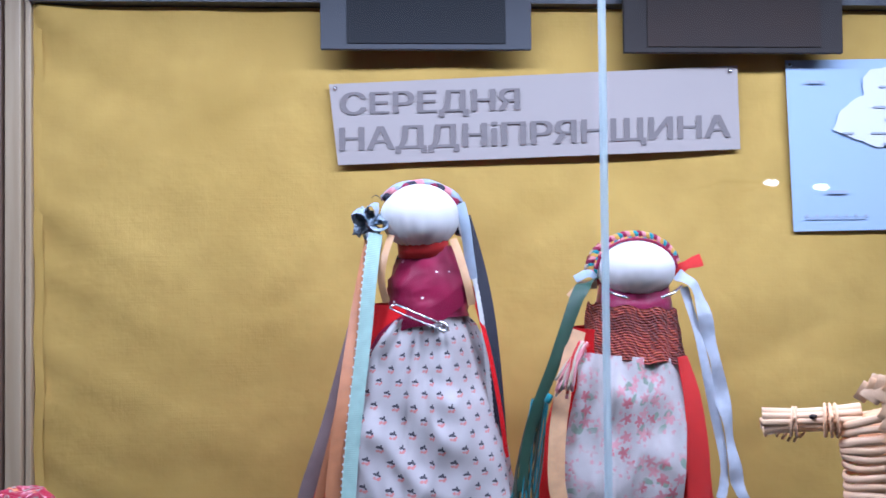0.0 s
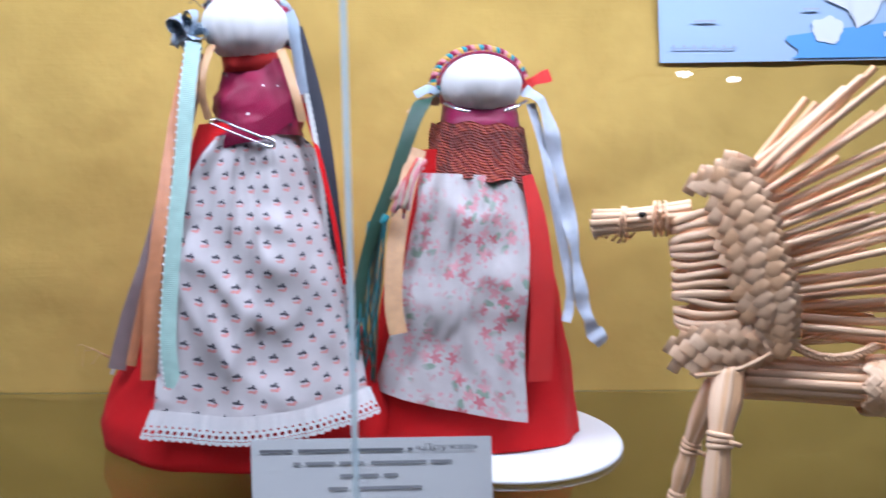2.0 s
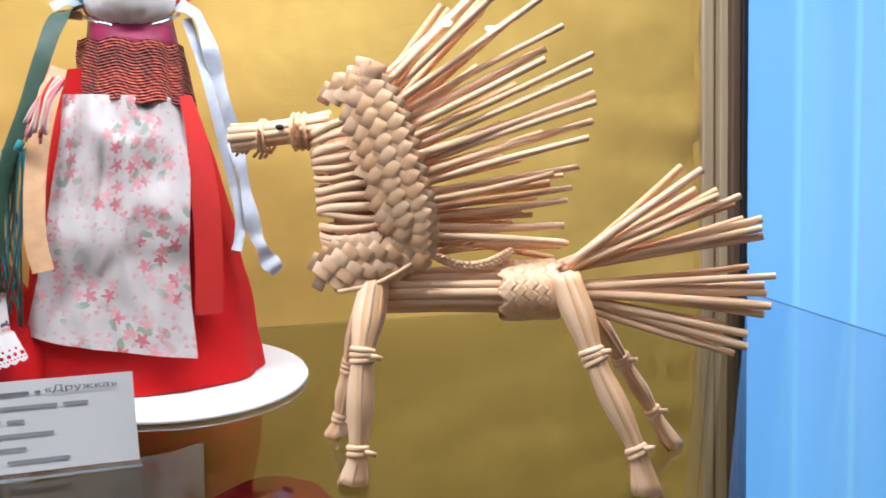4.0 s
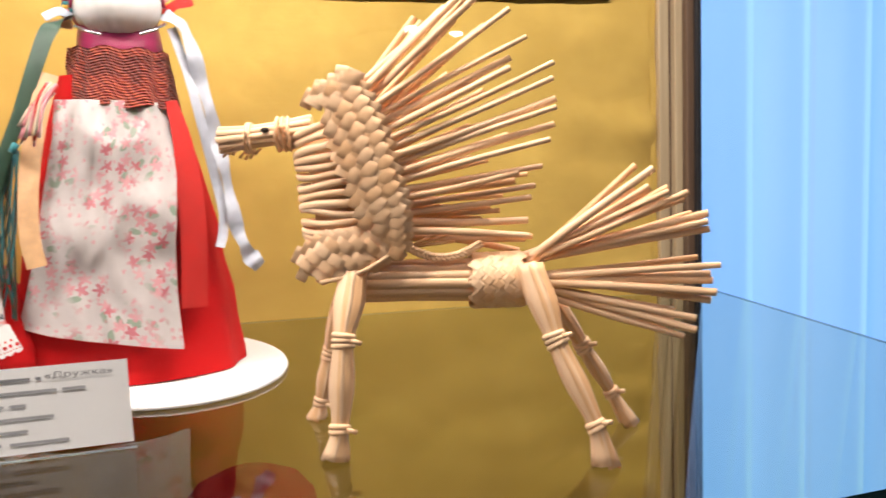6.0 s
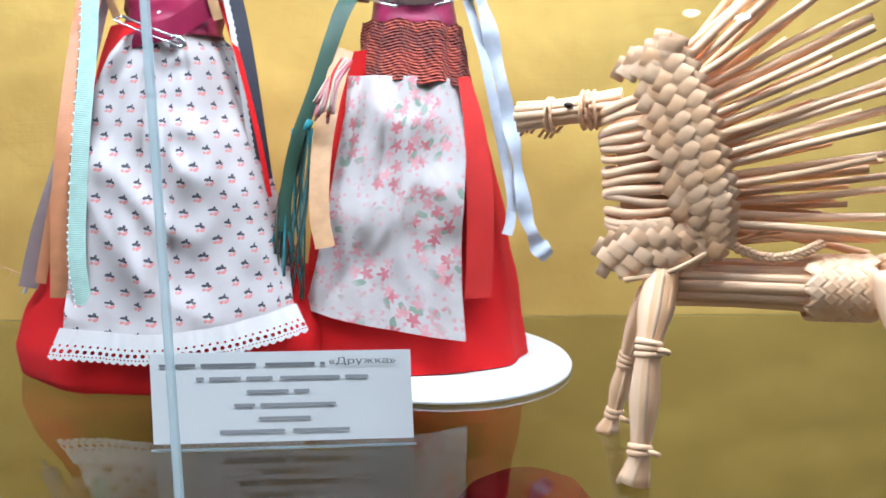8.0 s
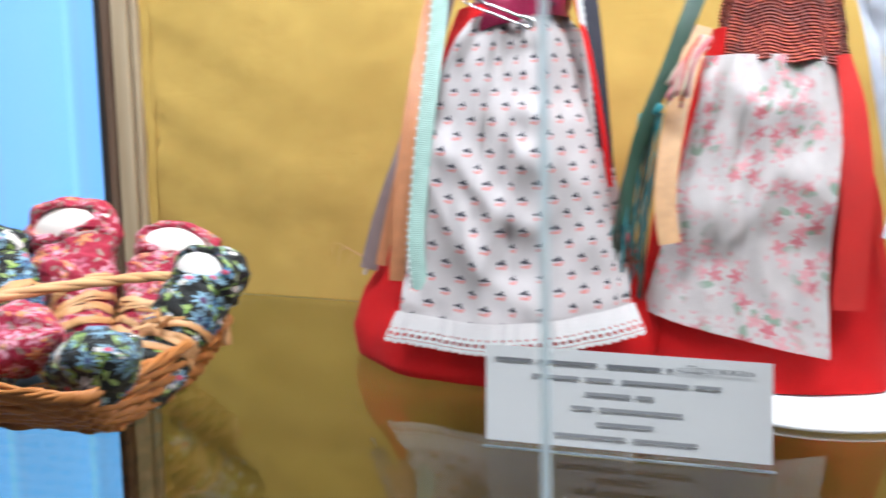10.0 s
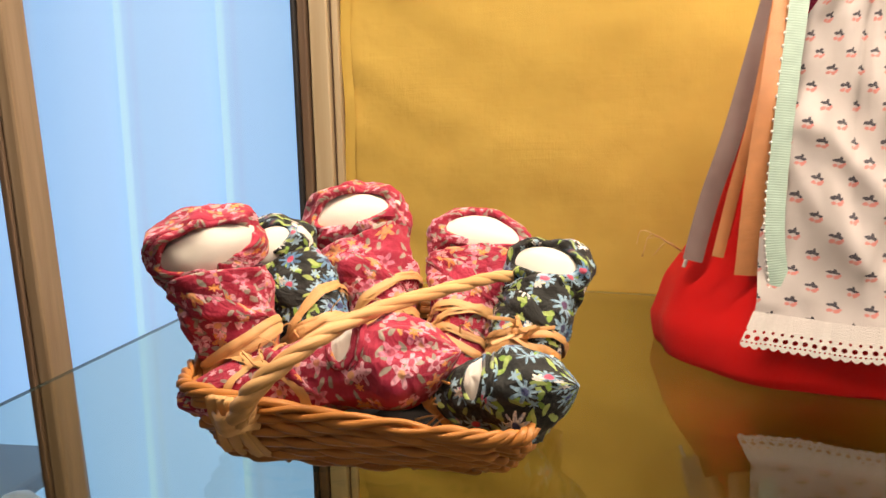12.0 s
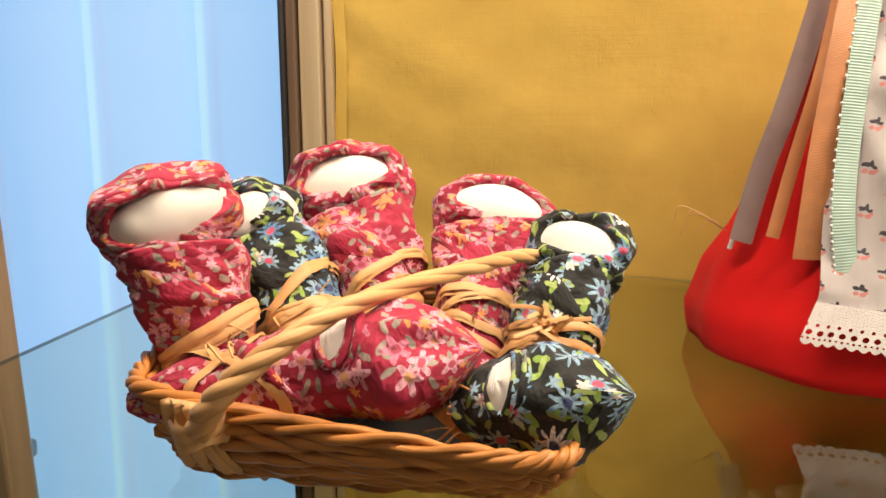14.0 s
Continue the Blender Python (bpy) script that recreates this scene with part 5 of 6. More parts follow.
def stitched_band(sh, line, widths, across, pitch, bulge, skew=0.55, mat=0):
    """Plait of flat straws that cross over and under one another on the slant, along line."""
    n = max(4, int(sum((Vector(q) - Vector(p)).length for p, q in zip(line, line[1:])) / (pitch * 0.86)))
    pts = curve_pts(line, n)
    for i, p in enumerate(pts):
        t = (pts[min(i + 1, n)] - pts[max(i - 1, 0)]).normalized()
        f = i / n * (len(widths) - 1)
        k = min(int(f), len(widths) - 2)
        w = widths[k] + (widths[k + 1] - widths[k]) * (f - k)
        m = max(2, round(w / (pitch * 0.66)))
        for j in range(m):
            v = (j + 0.5) / m - 0.5
            s, nrm = across(p, t, v, w)
            up = 1 if j % 2 else -1
            d = (t * 0.80 + s * (skew + 0.10) * up).normalized()
            e = nrm.cross(d).normalized()
            wob = noise.noise(p * 700 + Vector((j * 3.1, i * 1.7, 0)))
            c = p + t * (pitch * (0.43 if j % 2 else 0.0) + 0.0004 * wob) + s * (v * w) + nrm * (bulge * (1 - 3.2 * v * v) + 0.0004 * up)
            sh.pad(c, (d + nrm * 0.05 * wob) * pitch * 0.78, e * pitch * (0.47 + 0.05 * wob), nrm * pitch * 0.075, mat)


def flat_across(p, t, v, w):
    nrm = (-HN).normalized()
    return t.cross(nrm).normalized(), nrm


def tie(sh, c, axis, rx, r, turns, seed, mat=0):
    """A few turns of flat straw round a bundle, with a short loose end."""
    axis = Vector(axis).normalized()
    a = Vector((0, 1, 0.2))
    a = (a - axis * a.dot(axis)).normalized()
    b = axis.cross(a)
    for k in range(turns):
        o = axis * ((k - (turns - 1) / 2) * r * 1.7)
        ring = [Vector(c) + o + (a * math.cos(w) + b * math.sin(w)) * rx + axis * (0.0006 * math.sin(w + seed + k)) for w in [2 * math.pi * j / 18 for j in range(19)]]
        sh.tube(ring, r, mat, 6, 0.6, None, False)
    e = Vector(c) + a * -rx + b * rx * 0.4
    sh.tube([e, e - a * 0.002 + b * 0.002, e - a * 0.0025 + b * 0.0045 + Vector((0, 0, -0.001))], r * 0.9, mat, 6, 0.6)


def straw_horse():
    horse = thing("straw_horse", hp(0.13, shelf_z(0.28, 0.45)), "toy horse of plaited pale straw with a fanned mane", "straw figure")
    S = [M_STRAW, M_STRAWDARK]
    r = random.Random(11)
    # head: a bound bundle
    sh = Shape()
    for k in range(11):
        a = 2 * math.pi * k / 10
        o = Vector((0, 0, 0.0048 * math.sin(a))) - HN * (0.0048 * math.cos(a)) if k < 10 else Vector()
        sh.tube([hp(-0.0005 + r.uniform(-0.001, 0.002), 1.2560) + o * 1.15, hp(0.018, 1.2572) + o * 0.9, hp(0.032, 1.2585) + o * 0.95, hp(0.050, 1.2600) + o * 1.3], 0.0021, 0, 7, 0.9)
    for k in range(7):
        a = hp(0.004 + 0.003 * k, 1.2505 + r.uniform(-0.001, 0.001), r.uniform(-0.003, 0.003))
        sh.tube([a, a + HD * -0.003 + Vector((0, 0, -0.0035 + r.uniform(-0.0015, 0.001)))], 0.0008, 1, 5)
    head_ob = part("head", sh, S, horse, "bundled straw head")
    wr = Shape()
    tie(wr, hp(0.0165, 1.2565), HD, 0.0074, 0.0013, 2, 1.0)
    place(ob_of("wrapping", wr, S), head_ob)
    wr = Shape()
    tie(wr, hp(0.0350, 1.2580), HD, 0.0082, 0.0016, 3, 2.0)
    place(ob_of("wrapping", wr, S), head_ob)
    place(ob_of("eye", Shape().ball(hp(0.0260, 1.2605, 0.0062), 0.0022, 0.0014, 0.0014, 0, 10, 6, 0.3), M_KNOT), head_ob, "dark knot")
    # neck: turns of split straw over a core
    core = Shape().tube([hp(0.052, 1.262), hp(0.060, 1.235), hp(0.064, 1.205), hp(0.066, 1.188)], [0.010, 0.0125, 0.0145, 0.0145], 1, 16, 0.75, tuple(HD))
    neck = part("neck", core, S, horse, "straw neck core")
    for k in range(13):
        f = k / 12
        z = 1.2610 - 0.0600 * f
        u0, u1 = 0.0395 + 0.0030 * f, 0.074 + 0.010 * f
        cu, ru = (u0 + u1) / 2, (u1 - u0) / 2
        tl = 0.25 - 0.35 * f + r.uniform(-0.08, 0.08)
        ring = []
        for j in range(25):
            w = 2 * math.pi * j / 24
            ring.append(hp(cu + ru * math.cos(w), z + ru * math.cos(w) * tl + 0.0007 * math.sin(3 * w + k), (0.0125 + 0.0015 * f) * -math.sin(w)))
        wsh = Shape().tube(ring, 0.0021 + r.uniform(-0.0004, 0.0005), 0, 7, 0.55, (0, 0, 1), False)
        place(ob_of("neck_turn", wsh, S), neck)
    # plaited band along the neck
    sh = Shape()
    stitched_band(sh, [hp(0.0665, 1.2835, 0.012), hp(0.0735, 1.262, 0.0145), hp(0.0805, 1.238, 0.016), hp(0.0870, 1.216, 0.016), hp(0.0915, 1.198, 0.014)], [0.022, 0.0285, 0.0285, 0.025, 0.013], flat_across, 0.0066, 0.0028, 0.75)
    stitched_band(sh, [hp(0.0510, 1.2745, 0.011), hp(0.0600, 1.2770, 0.013), hp(0.0700, 1.2830, 0.013)], [0.004, 0.010, 0.012], flat_across, 0.0070, 0.002, 0.75)
    back = Shape()
    rows = []
    for (u, z), w in zip(((0.0665, 1.2860), (0.0735, 1.262), (0.0805, 1.238), (0.0870, 1.216), (0.0920, 1.196)), (0.010, 0.0135, 0.0135, 0.0118, 0.005)):
        rows.append([hp(u + s * w * 0.95, z + s * w * 0.30, 0.0115) for s in (-1, -0.5, 0, 0.5, 1)])
    back.grid(rows)
    back.grid([[p + HN * 0.003 for p in reversed(q)] for q in rows])
    band = part("plaited_band", sh, S, horse, "plaited straw band")
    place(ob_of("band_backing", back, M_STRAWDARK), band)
    # chest cuff
    sh = Shape()
    stitched_band(sh, [hp(0.0420, 1.1900, 0.013), hp(0.0560, 1.1930, 0.0165), hp(0.0720, 1.1955, 0.0165), hp(0.0900, 1.1955, 0.013)], [0.014, 0.024, 0.021, 0.004], flat_across, 0.0064, 0.0022, 0.75)
    bk = Shape().tube([hp(0.0455, 1.1910), hp(0.062, 1.1925), hp(0.085, 1.193)], [0.0095, 0.0130, 0.0100], 1, 16, 1.0)
    cuff = part("chest_cuff", sh, S, horse, "plaited straw chest cuff")
    place(ob_of("cuff_core", bk, S), cuff)
    lash = Shape().tube(curve_pts([hp(0.052, 1.1805, 0.018), hp(0.070, 1.1840, 0.019), hp(0.085, 1.1910, 0.017), hp(0.097, 1.2000, 0.012)], 14), 0.0012, 0, 6, 0.7)
    part("lashing", lash, S, horse)
    # barrel
    for k in range(13):
        a = 2 * math.pi * k / 13
        sh = Shape().tube([hp(0.060, 1.1775 + 0.0085 * math.sin(a), 0.010 * math.cos(a)), hp(0.100, 1.1770 + 0.0082 * math.sin(a), 0.0105 * math.cos(a)), hp(0.150, 1.1755 + 0.0088 * math.sin(a), 0.0105 * math.cos(a)), hp(0.170, 1.1755 + 0.0070 * math.sin(a), 0.0085 * math.cos(a))], 0.0027 + r.uniform(-0.0004, 0.0006), 0, 7, 0.85)
        part("barrel_straw", sh, S, horse)
    # rump cuff
    sh = Shape()
    for i in range(5):
        for j in range(18):
            a = 2 * math.pi * (j + 0.5 * (i % 2)) / 18
            nrm = (Vector((0, 0, math.sin(a))) - HN * math.cos(a)).normalized()
            c = hp(0.1345 + i * 0.0053, 1.1755 + 0.0142 * math.sin(a), 0.0150 * math.cos(a))
            s = nrm.cross(HD).normalized()
            up = 1 if (i + j) % 2 else -1
            d = (HD * 0.8 + s * 0.75 * up).normalized()
            sh.pad(c, d * 0.0052, nrm.cross(d).normalized() * 0.0028, nrm * 0.0011)
    rc = part("rump_cuff", sh, S, horse, "plaited straw rump cuff", False)
    place(ob_of("cuff_core", Shape().tube([hp(0.1318, 1.1756), hp(0.1585, 1.1756)], 0.0143, 1, 20, 1.03), S), rc)
    # small plaited strap on the back
    sh = Shape()
    plait(sh, [hp(0.094, 1.1985, 0.008), hp(0.101, 1.1945, 0.009), hp(0.111, 1.1905, 0.009), hp(0.122, 1.1905, 0.009), hp(0.131, 1.1935, 0.008), hp(0.137, 1.1965, 0.006)], 0.0013, 0.0013, (0, 0, 0), 7, tuple(-HN), 90)
    for k in range(6):
        a = hp(0.098 + 0.001 * k, 1.196, 0.006)
        sh.tube([a, a + HD * (0.010 + 0.002 * k) + Vector((0, 0, r.uniform(0.001, 0.008)))], 0.0007, 1, 5)
    part("plaited_strap", sh, S, horse, "thin plaited straw strap")
    # mane
    tips = ((0.1223, 1.3214), (0.1300, 1.3260), (0.1387, 1.3237), (0.1563, 1.3187), (0.1648, 1.3039), (0.1561, 1.2934), (0.1547, 1.2873), (0.1793, 1.2903), (0.1785, 1.2820), (0.1797, 1.2711), (0.1796, 1.2666),
            (0.1785, 1.2577), (0.1753, 1.2498), (0.1718, 1.2355), (0.1581, 1.2330), (0.1679, 1.2250), (0.1653, 1.2190), (0.1628, 1.2069), (0.1626, 1.1993), (0.1616, 1.1962))
    for k, (u, z) in enumerate(tips):
        f = k / (len(tips) - 1)
        root = hp(0.0740 + 0.0225 * f ** 0.8, 1.2800 - 0.0790 * f, 0.006 + r.uniform(-0.004, 0.006))
        sh = stalk(root, hp(u, z, r.uniform(-0.010, 0.012)), 0.00195 + r.uniform(-0.0003, 0.0004), r.uniform(-0.0008, 0.0010))
        part("mane_straw", sh, S, horse)
    for k in range(24):
        f = (k + 0.5) / 24
        ang = math.radians(50 - 62 * f + r.uniform(-4, 4))
        ln = r.uniform(0.050, 0.098) * (1 - 0.25 * f)
        ru, rz = 0.0740 + 0.0225 * f ** 0.8, 1.2790 - 0.0770 * f
        sh = stalk(hp(ru, rz, -0.006 + r.uniform(-0.006, 0.004)), hp(ru + ln * math.cos(ang), rz + ln * math.sin(ang), -0.014 + r.uniform(-0.012, 0.010)), 0.0018 + r.uniform(-0.0003, 0.0006), r.uniform(-0.001, 0.001))
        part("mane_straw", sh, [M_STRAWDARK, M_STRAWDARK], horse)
    # tail
    for (ru, rz), tl in (((0.1600, 1.1860), ((0.2290, 1.2326), (0.2274, 1.2227), (0.2360, 1.2205), (0.2463, 1.2198), (0.2447, 1.2159), (0.2579, 1.2077), (0.2570, 1.2035), (0.2585, 1.1991))),
                         ((0.1660, 1.1755), ((0.2630, 1.1803), (0.2590, 1.1750), (0.2599, 1.1714), (0.2605, 1.1658), (0.2583, 1.1611))),
                         ((0.1660, 1.1690), ((0.2498, 1.1520), (0.2497, 1.1457), (0.2441, 1.1418)))):
        for u, z in tl:
            for back in (0, 1):
                j = Vector((0, 0, r.uniform(-0.0025, 0.0015))) if back else Vector()
                sh = stalk(hp(ru + r.uniform(0, 0.004), rz + r.uniform(-0.003, 0.002), r.uniform(-0.004, 0.004)), hp(u - 0.006 * back, z, 0.006 - 0.016 * back + r.uniform(-0.005, 0.005)) + j, 0.00205 + r.uniform(-0.0003, 0.0005), r.uniform(-0.0006, 0.0008))
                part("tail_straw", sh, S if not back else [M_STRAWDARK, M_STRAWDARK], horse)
    # legs
    for pts, near in ((((0.0690, 1.1850), (0.0635, 1.1515), (0.0600, 1.1070), (0.0570, 0)), (0.012, 0.028, 0.035, 0.035)), (((0.1615, 1.1850), (0.1729, 1.1475), (0.1914, 1.1035), (0.1963, 0)), (0.012, 0.026, 0.035, 0.035)),
                      (((0.0625, 1.1720), (0.0500, 1.1330), (0.0425, 1.1040), (0.0390, 0)), (-0.010, -0.022, -0.026, -0.027)), (((0.1700, 1.1700), (0.1940, 1.1320), (0.2110, 1.1020), (0.2215, 0)), (-0.010, -0.022, -0.028, -0.030))):
        line = [hp(u, z if z else 0.0, o) for (u, z), o in zip(pts, near)]
        line[3].z = shelf_z(line[3].x, line[3].y) + 0.0004
        axis = (line[2] - line[1]).normalized()
        x = HD
        y = axis.cross(x).normalized()
        sh = Shape()
        big = 0.88 if near[0] > 0 else 0.72
        for k in range(8):
            a = 2 * math.pi * k / 7 + 0.10 * math.sin(k * 2.3 + near[1] * 90) + near[1] * 40
            o = (x * math.cos(a) + y * math.sin(a)) if k < 7 else Vector()
            tan = (y * math.cos(a) - x * math.sin(a)) if k < 7 else x
            way = [line[0] + o * 0.0064 * big, (line[0] + line[1]) / 2 + o * 0.0072 * big, line[1] + o * 0.0046 * big, (line[1] + line[2]) / 2 + o * 0.0060 * big, line[2] + o * 0.0038 * big, line[3] + o * 0.0074 * big + Vector((0, 0, r.uniform(0, 0.0016) if k % 3 else 0.0))]
            full = [0.0050, 0.0058, 0.0036, 0.0046, 0.0032, 0.0040]
            sh.tube(curve_pts(way, 20), [big * (full[min(4, i // 4)] + (full[min(4, i // 4) + 1] - full[min(4, i // 4)]) * (i / 4 - min(4, i // 4))) for i in range(21)], 0 if k % 3 else 1, 8, 0.34, tuple(tan))
        leg = part("leg", sh, S, horse, "bundled straw leg")
        for spot, rad, turns, sd in ((line[1], 0.0064, 3, 0.3), (line[2], 0.0056, 2, 1.3)):
            t = Shape()
            tie(t, spot, axis, rad * big, 0.0015, turns, sd)
            place(ob_of("binding", t, S), leg)


straw_horse()

# ---- wicker basket ----
BK = [(-0.294, 0.486), (-0.281, 0.470), (-0.240, 0.4605), (-0.192, 0.4565), (-0.166, 0.4550), (-0.1560, 0.4620), (-0.1535, 0.505), (-0.155, 0.575), (-0.162, 0.592), (-0.200, 0.600), (-0.270, 0.604), (-0.290, 0.598), (-0.299, 0.580), (-0.299, 0.520)]
BC = Vector((-0.226, 0.522, 0))


def basket_loop(f, n):
    """Closed outline of the basket; f 0 at its foot, 1 at its rim."""
    g = math.sin(f * math.pi / 2) * 0.6 + 0.4 * f
    kx, ky = 0.80 + 0.20 * g, 0.58 + 0.42 * g
    q = [BC + Vector(((x - BC.x) * kx, (y - BC.y) * ky + 0.12 * (x - BC.x) * (1 - g), 0)) for x, y in BK]
    out = []
    m = len(q)
    for i in range(n):
        t = i / n * m
        j = int(t)
        s = t - j
        a, b, c, d = q[(j - 1) % m], q[j % m], q[(j + 1) % m], q[(j + 2) % m]
        p = 0.5 * ((2 * b) + (c - a) * s + (2 * a - 5 * b + 4 * c - d) * s * s + (3 * b - a - 3 * c + d) * s ** 3)
        p.z = shelf_z(p.x, p.y) + 0.0030 + 0.0285 * f + 0.0010 * math.sin(i / n * 19) * f
        out.append(p)
    return out


def outward(p):
    d = Vector((p.x - BC.x, p.y - BC.y, 0))
    return d.normalized()


def wicker_basket():
    bk = thing("wicker_basket", (-0.226, 0.522, shelf_z(-0.226, 0.522)), "small brown wicker basket with a twisted handle, full of swaddled dolls", "basket")
    stakes, n = 44, 44 * 4
    for row in range(8):
        sh = Shape()
        lp = basket_loop(row / 8.3, n)
        pts = [p + outward(p) * (0.0018 * math.cos(math.pi * (i / 4 + row)) + 0.0006 * noise.noise(p * 160)) + Vector((0, 0, 0.0006 * math.sin(i * 0.37 + row * 2.1))) for i, p in enumerate(lp)]
        wide = [0.0020 + 0.0004 * noise.noise(p * 90 + Vector((row, 0, 0))) for p in pts]
        sh.tube(pts + [pts[0]], wide + [wide[0]], 0, 6, 0.62, (0, 0, 1), False)
        part("woven_row", sh, M_WICKER, bk)
    foot, rim = basket_loop(0, stakes), basket_loop(1, stakes)
    for a, b in zip(foot, rim):
        part("stake", Shape().tube([a - Vector((0, 0, 0.0010)), (a + b) / 2, b], 0.0013, 0, 5), M_WICKER, bk)
    # rim: long strands that lie over one another on the slant
    lp = basket_loop(1, n)
    for s in range(4):
        pts, wide = [], []
        for i, p in enumerate(lp):
            w = 2 * math.pi * (i / n * 11 + s / 4) + 0.5 * math.sin(i * 0.21 + s)
            pts.append(p + outward(p) * (0.0017 * math.cos(w)) + Vector((0, 0, 0.0002 + 0.0018 * math.sin(w) + 0.0007 * noise.noise(p * 70 + Vector((s, 0, 0))))))
            wide.append(0.0016 + 0.0004 * math.sin(i * 0.31 + s * 2))
        part("rim_strand", Shape().tube(pts + [pts[0]], wide + [wide[0]], 0, 6, 0.75, None, False), M_WICKER, bk)
    # two strands of the rim doubled inside, as the ends are turned in
    for s in range(2):
        pts = [p - outward(p) * (0.0030 + 0.0010 * math.sin(i * 0.7 + s * 3)) + Vector((0, 0, -0.0020 - 0.0022 * s + 0.0008 * math.sin(i * 0.5 + s))) for i, p in enumerate(lp)]
        part("inner_strand", Shape().tube(pts + [pts[0]], 0.0016, 0, 6, 0.8, None, False), M_WICKER, bk)
    # added floor and inner wall, coloured as the shade between the dolls
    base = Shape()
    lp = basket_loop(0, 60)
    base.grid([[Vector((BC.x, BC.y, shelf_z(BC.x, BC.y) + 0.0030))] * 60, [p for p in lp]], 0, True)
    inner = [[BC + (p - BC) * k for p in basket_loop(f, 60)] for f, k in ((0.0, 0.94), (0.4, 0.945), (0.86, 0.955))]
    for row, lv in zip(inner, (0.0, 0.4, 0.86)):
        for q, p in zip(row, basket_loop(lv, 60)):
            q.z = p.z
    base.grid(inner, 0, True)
    part("base", base, M_BASKETSHADE, bk, "near-black inner face, shade put into its colour", False)
    # twisted handle
    line = curve_pts([(-0.2650, 0.464, 1.1345), (-0.2558, 0.452, 1.1468), (-0.2459, 0.450, 1.1578), (-0.2337, 0.456, 1.1672), (-0.2197, 0.470, 1.1740), (-0.2027, 0.494, 1.1770), (-0.1877, 0.525, 1.1766), (-0.1757, 0.552, 1.1746), (-0.1612, 0.572, 1.1693), (-0.1555, 0.580, 1.148), (-0.1545, 0.580, 1.1327)], 140)
    for s in range(3):
        pts, wide = [], []
        for i, p in enumerate(line):
            t = (line[min(i + 1, 140)] - line[max(i - 1, 0)]).normalized()
            a = Vector((0, -1, 0.3))
            a = (a - t * a.dot(t)).normalized()
            b = t.cross(a)
            w = 2 * math.pi * (i / 140 * 5.5 + s / 3)
            low = math.exp(-(i / 42) ** 2)
            pts.append(p + (a * math.cos(w) + b * math.sin(w)) * (0.0010 + 0.0007 * low))
            wide.append(0.0018 + 0.0010 * low + 0.0002 * math.sin(i * 0.4 + s * 2))
        part("handle_strand", Shape().tube(pts, wide, 0, 8), M_RAFFIA, bk)
    # raffia that lashes the handle to the rim and hangs down to the foot
    r = random.Random(21)
    levels = [basket_loop(f, 400) for f in (1.0, 0.8, 0.55, 0.3, 0.06)]
    for k in range(9):
        pts = [Vector((-0.2665 + 0.0011 * k, 0.470, 1.1385 + r.uniform(-0.001, 0.001)))]
        for d, lp in enumerate(levels):
            want = -0.2640 + 0.0013 * (k - 4) * (0.8 + 0.22 * d) - 0.0004 * d
            q = min((q for q in lp if q.y < 0.51), key=lambda c: abs(c.x - want))
            pts.append(q + outward(q) * (0.0052 + 0.0009 * math.sin(k * 2.1) - 0.0004 * d) + Vector((0, 0, 0.0026 if d == 0 else 0.0)))
        part("lashing", Shape().ribbon(curve_pts(pts, 20), [0.0034 + 0.0008 * math.sin(k + i * 0.3) for i in range(21)], 0, (1, 0.35 * math.sin(k * 1.9), 0.1 * math.cos(k * 2))), M_RAFFIA, bk)
    for k in range(7):
        c = Vector((-0.2640, 0.4610, 1.1372 + 0.0009 * (k - 3)))
        tip = 0.0095 + r.uniform(-0.002, 0.003)
        part("lashing", Shape().ribbon(curve_pts([c + Vector((-tip, 0.007, 0.001 * (k - 3))), c + Vector((-tip * 0.5, -0.0022, 0.0006)), c + Vector((0.0, -0.0050 - 0.0003 * k, 0.0004)), c + Vector((tip * 0.6, -0.0035, 0.0022)), c + Vector((tip, 0.004, 0.0030 + 0.0008 * (k - 3)))], 16), 0.0033, 0, (0.1, 0.1 * math.sin(k), 1)), M_RAFFIA, bk)


wicker_basket()


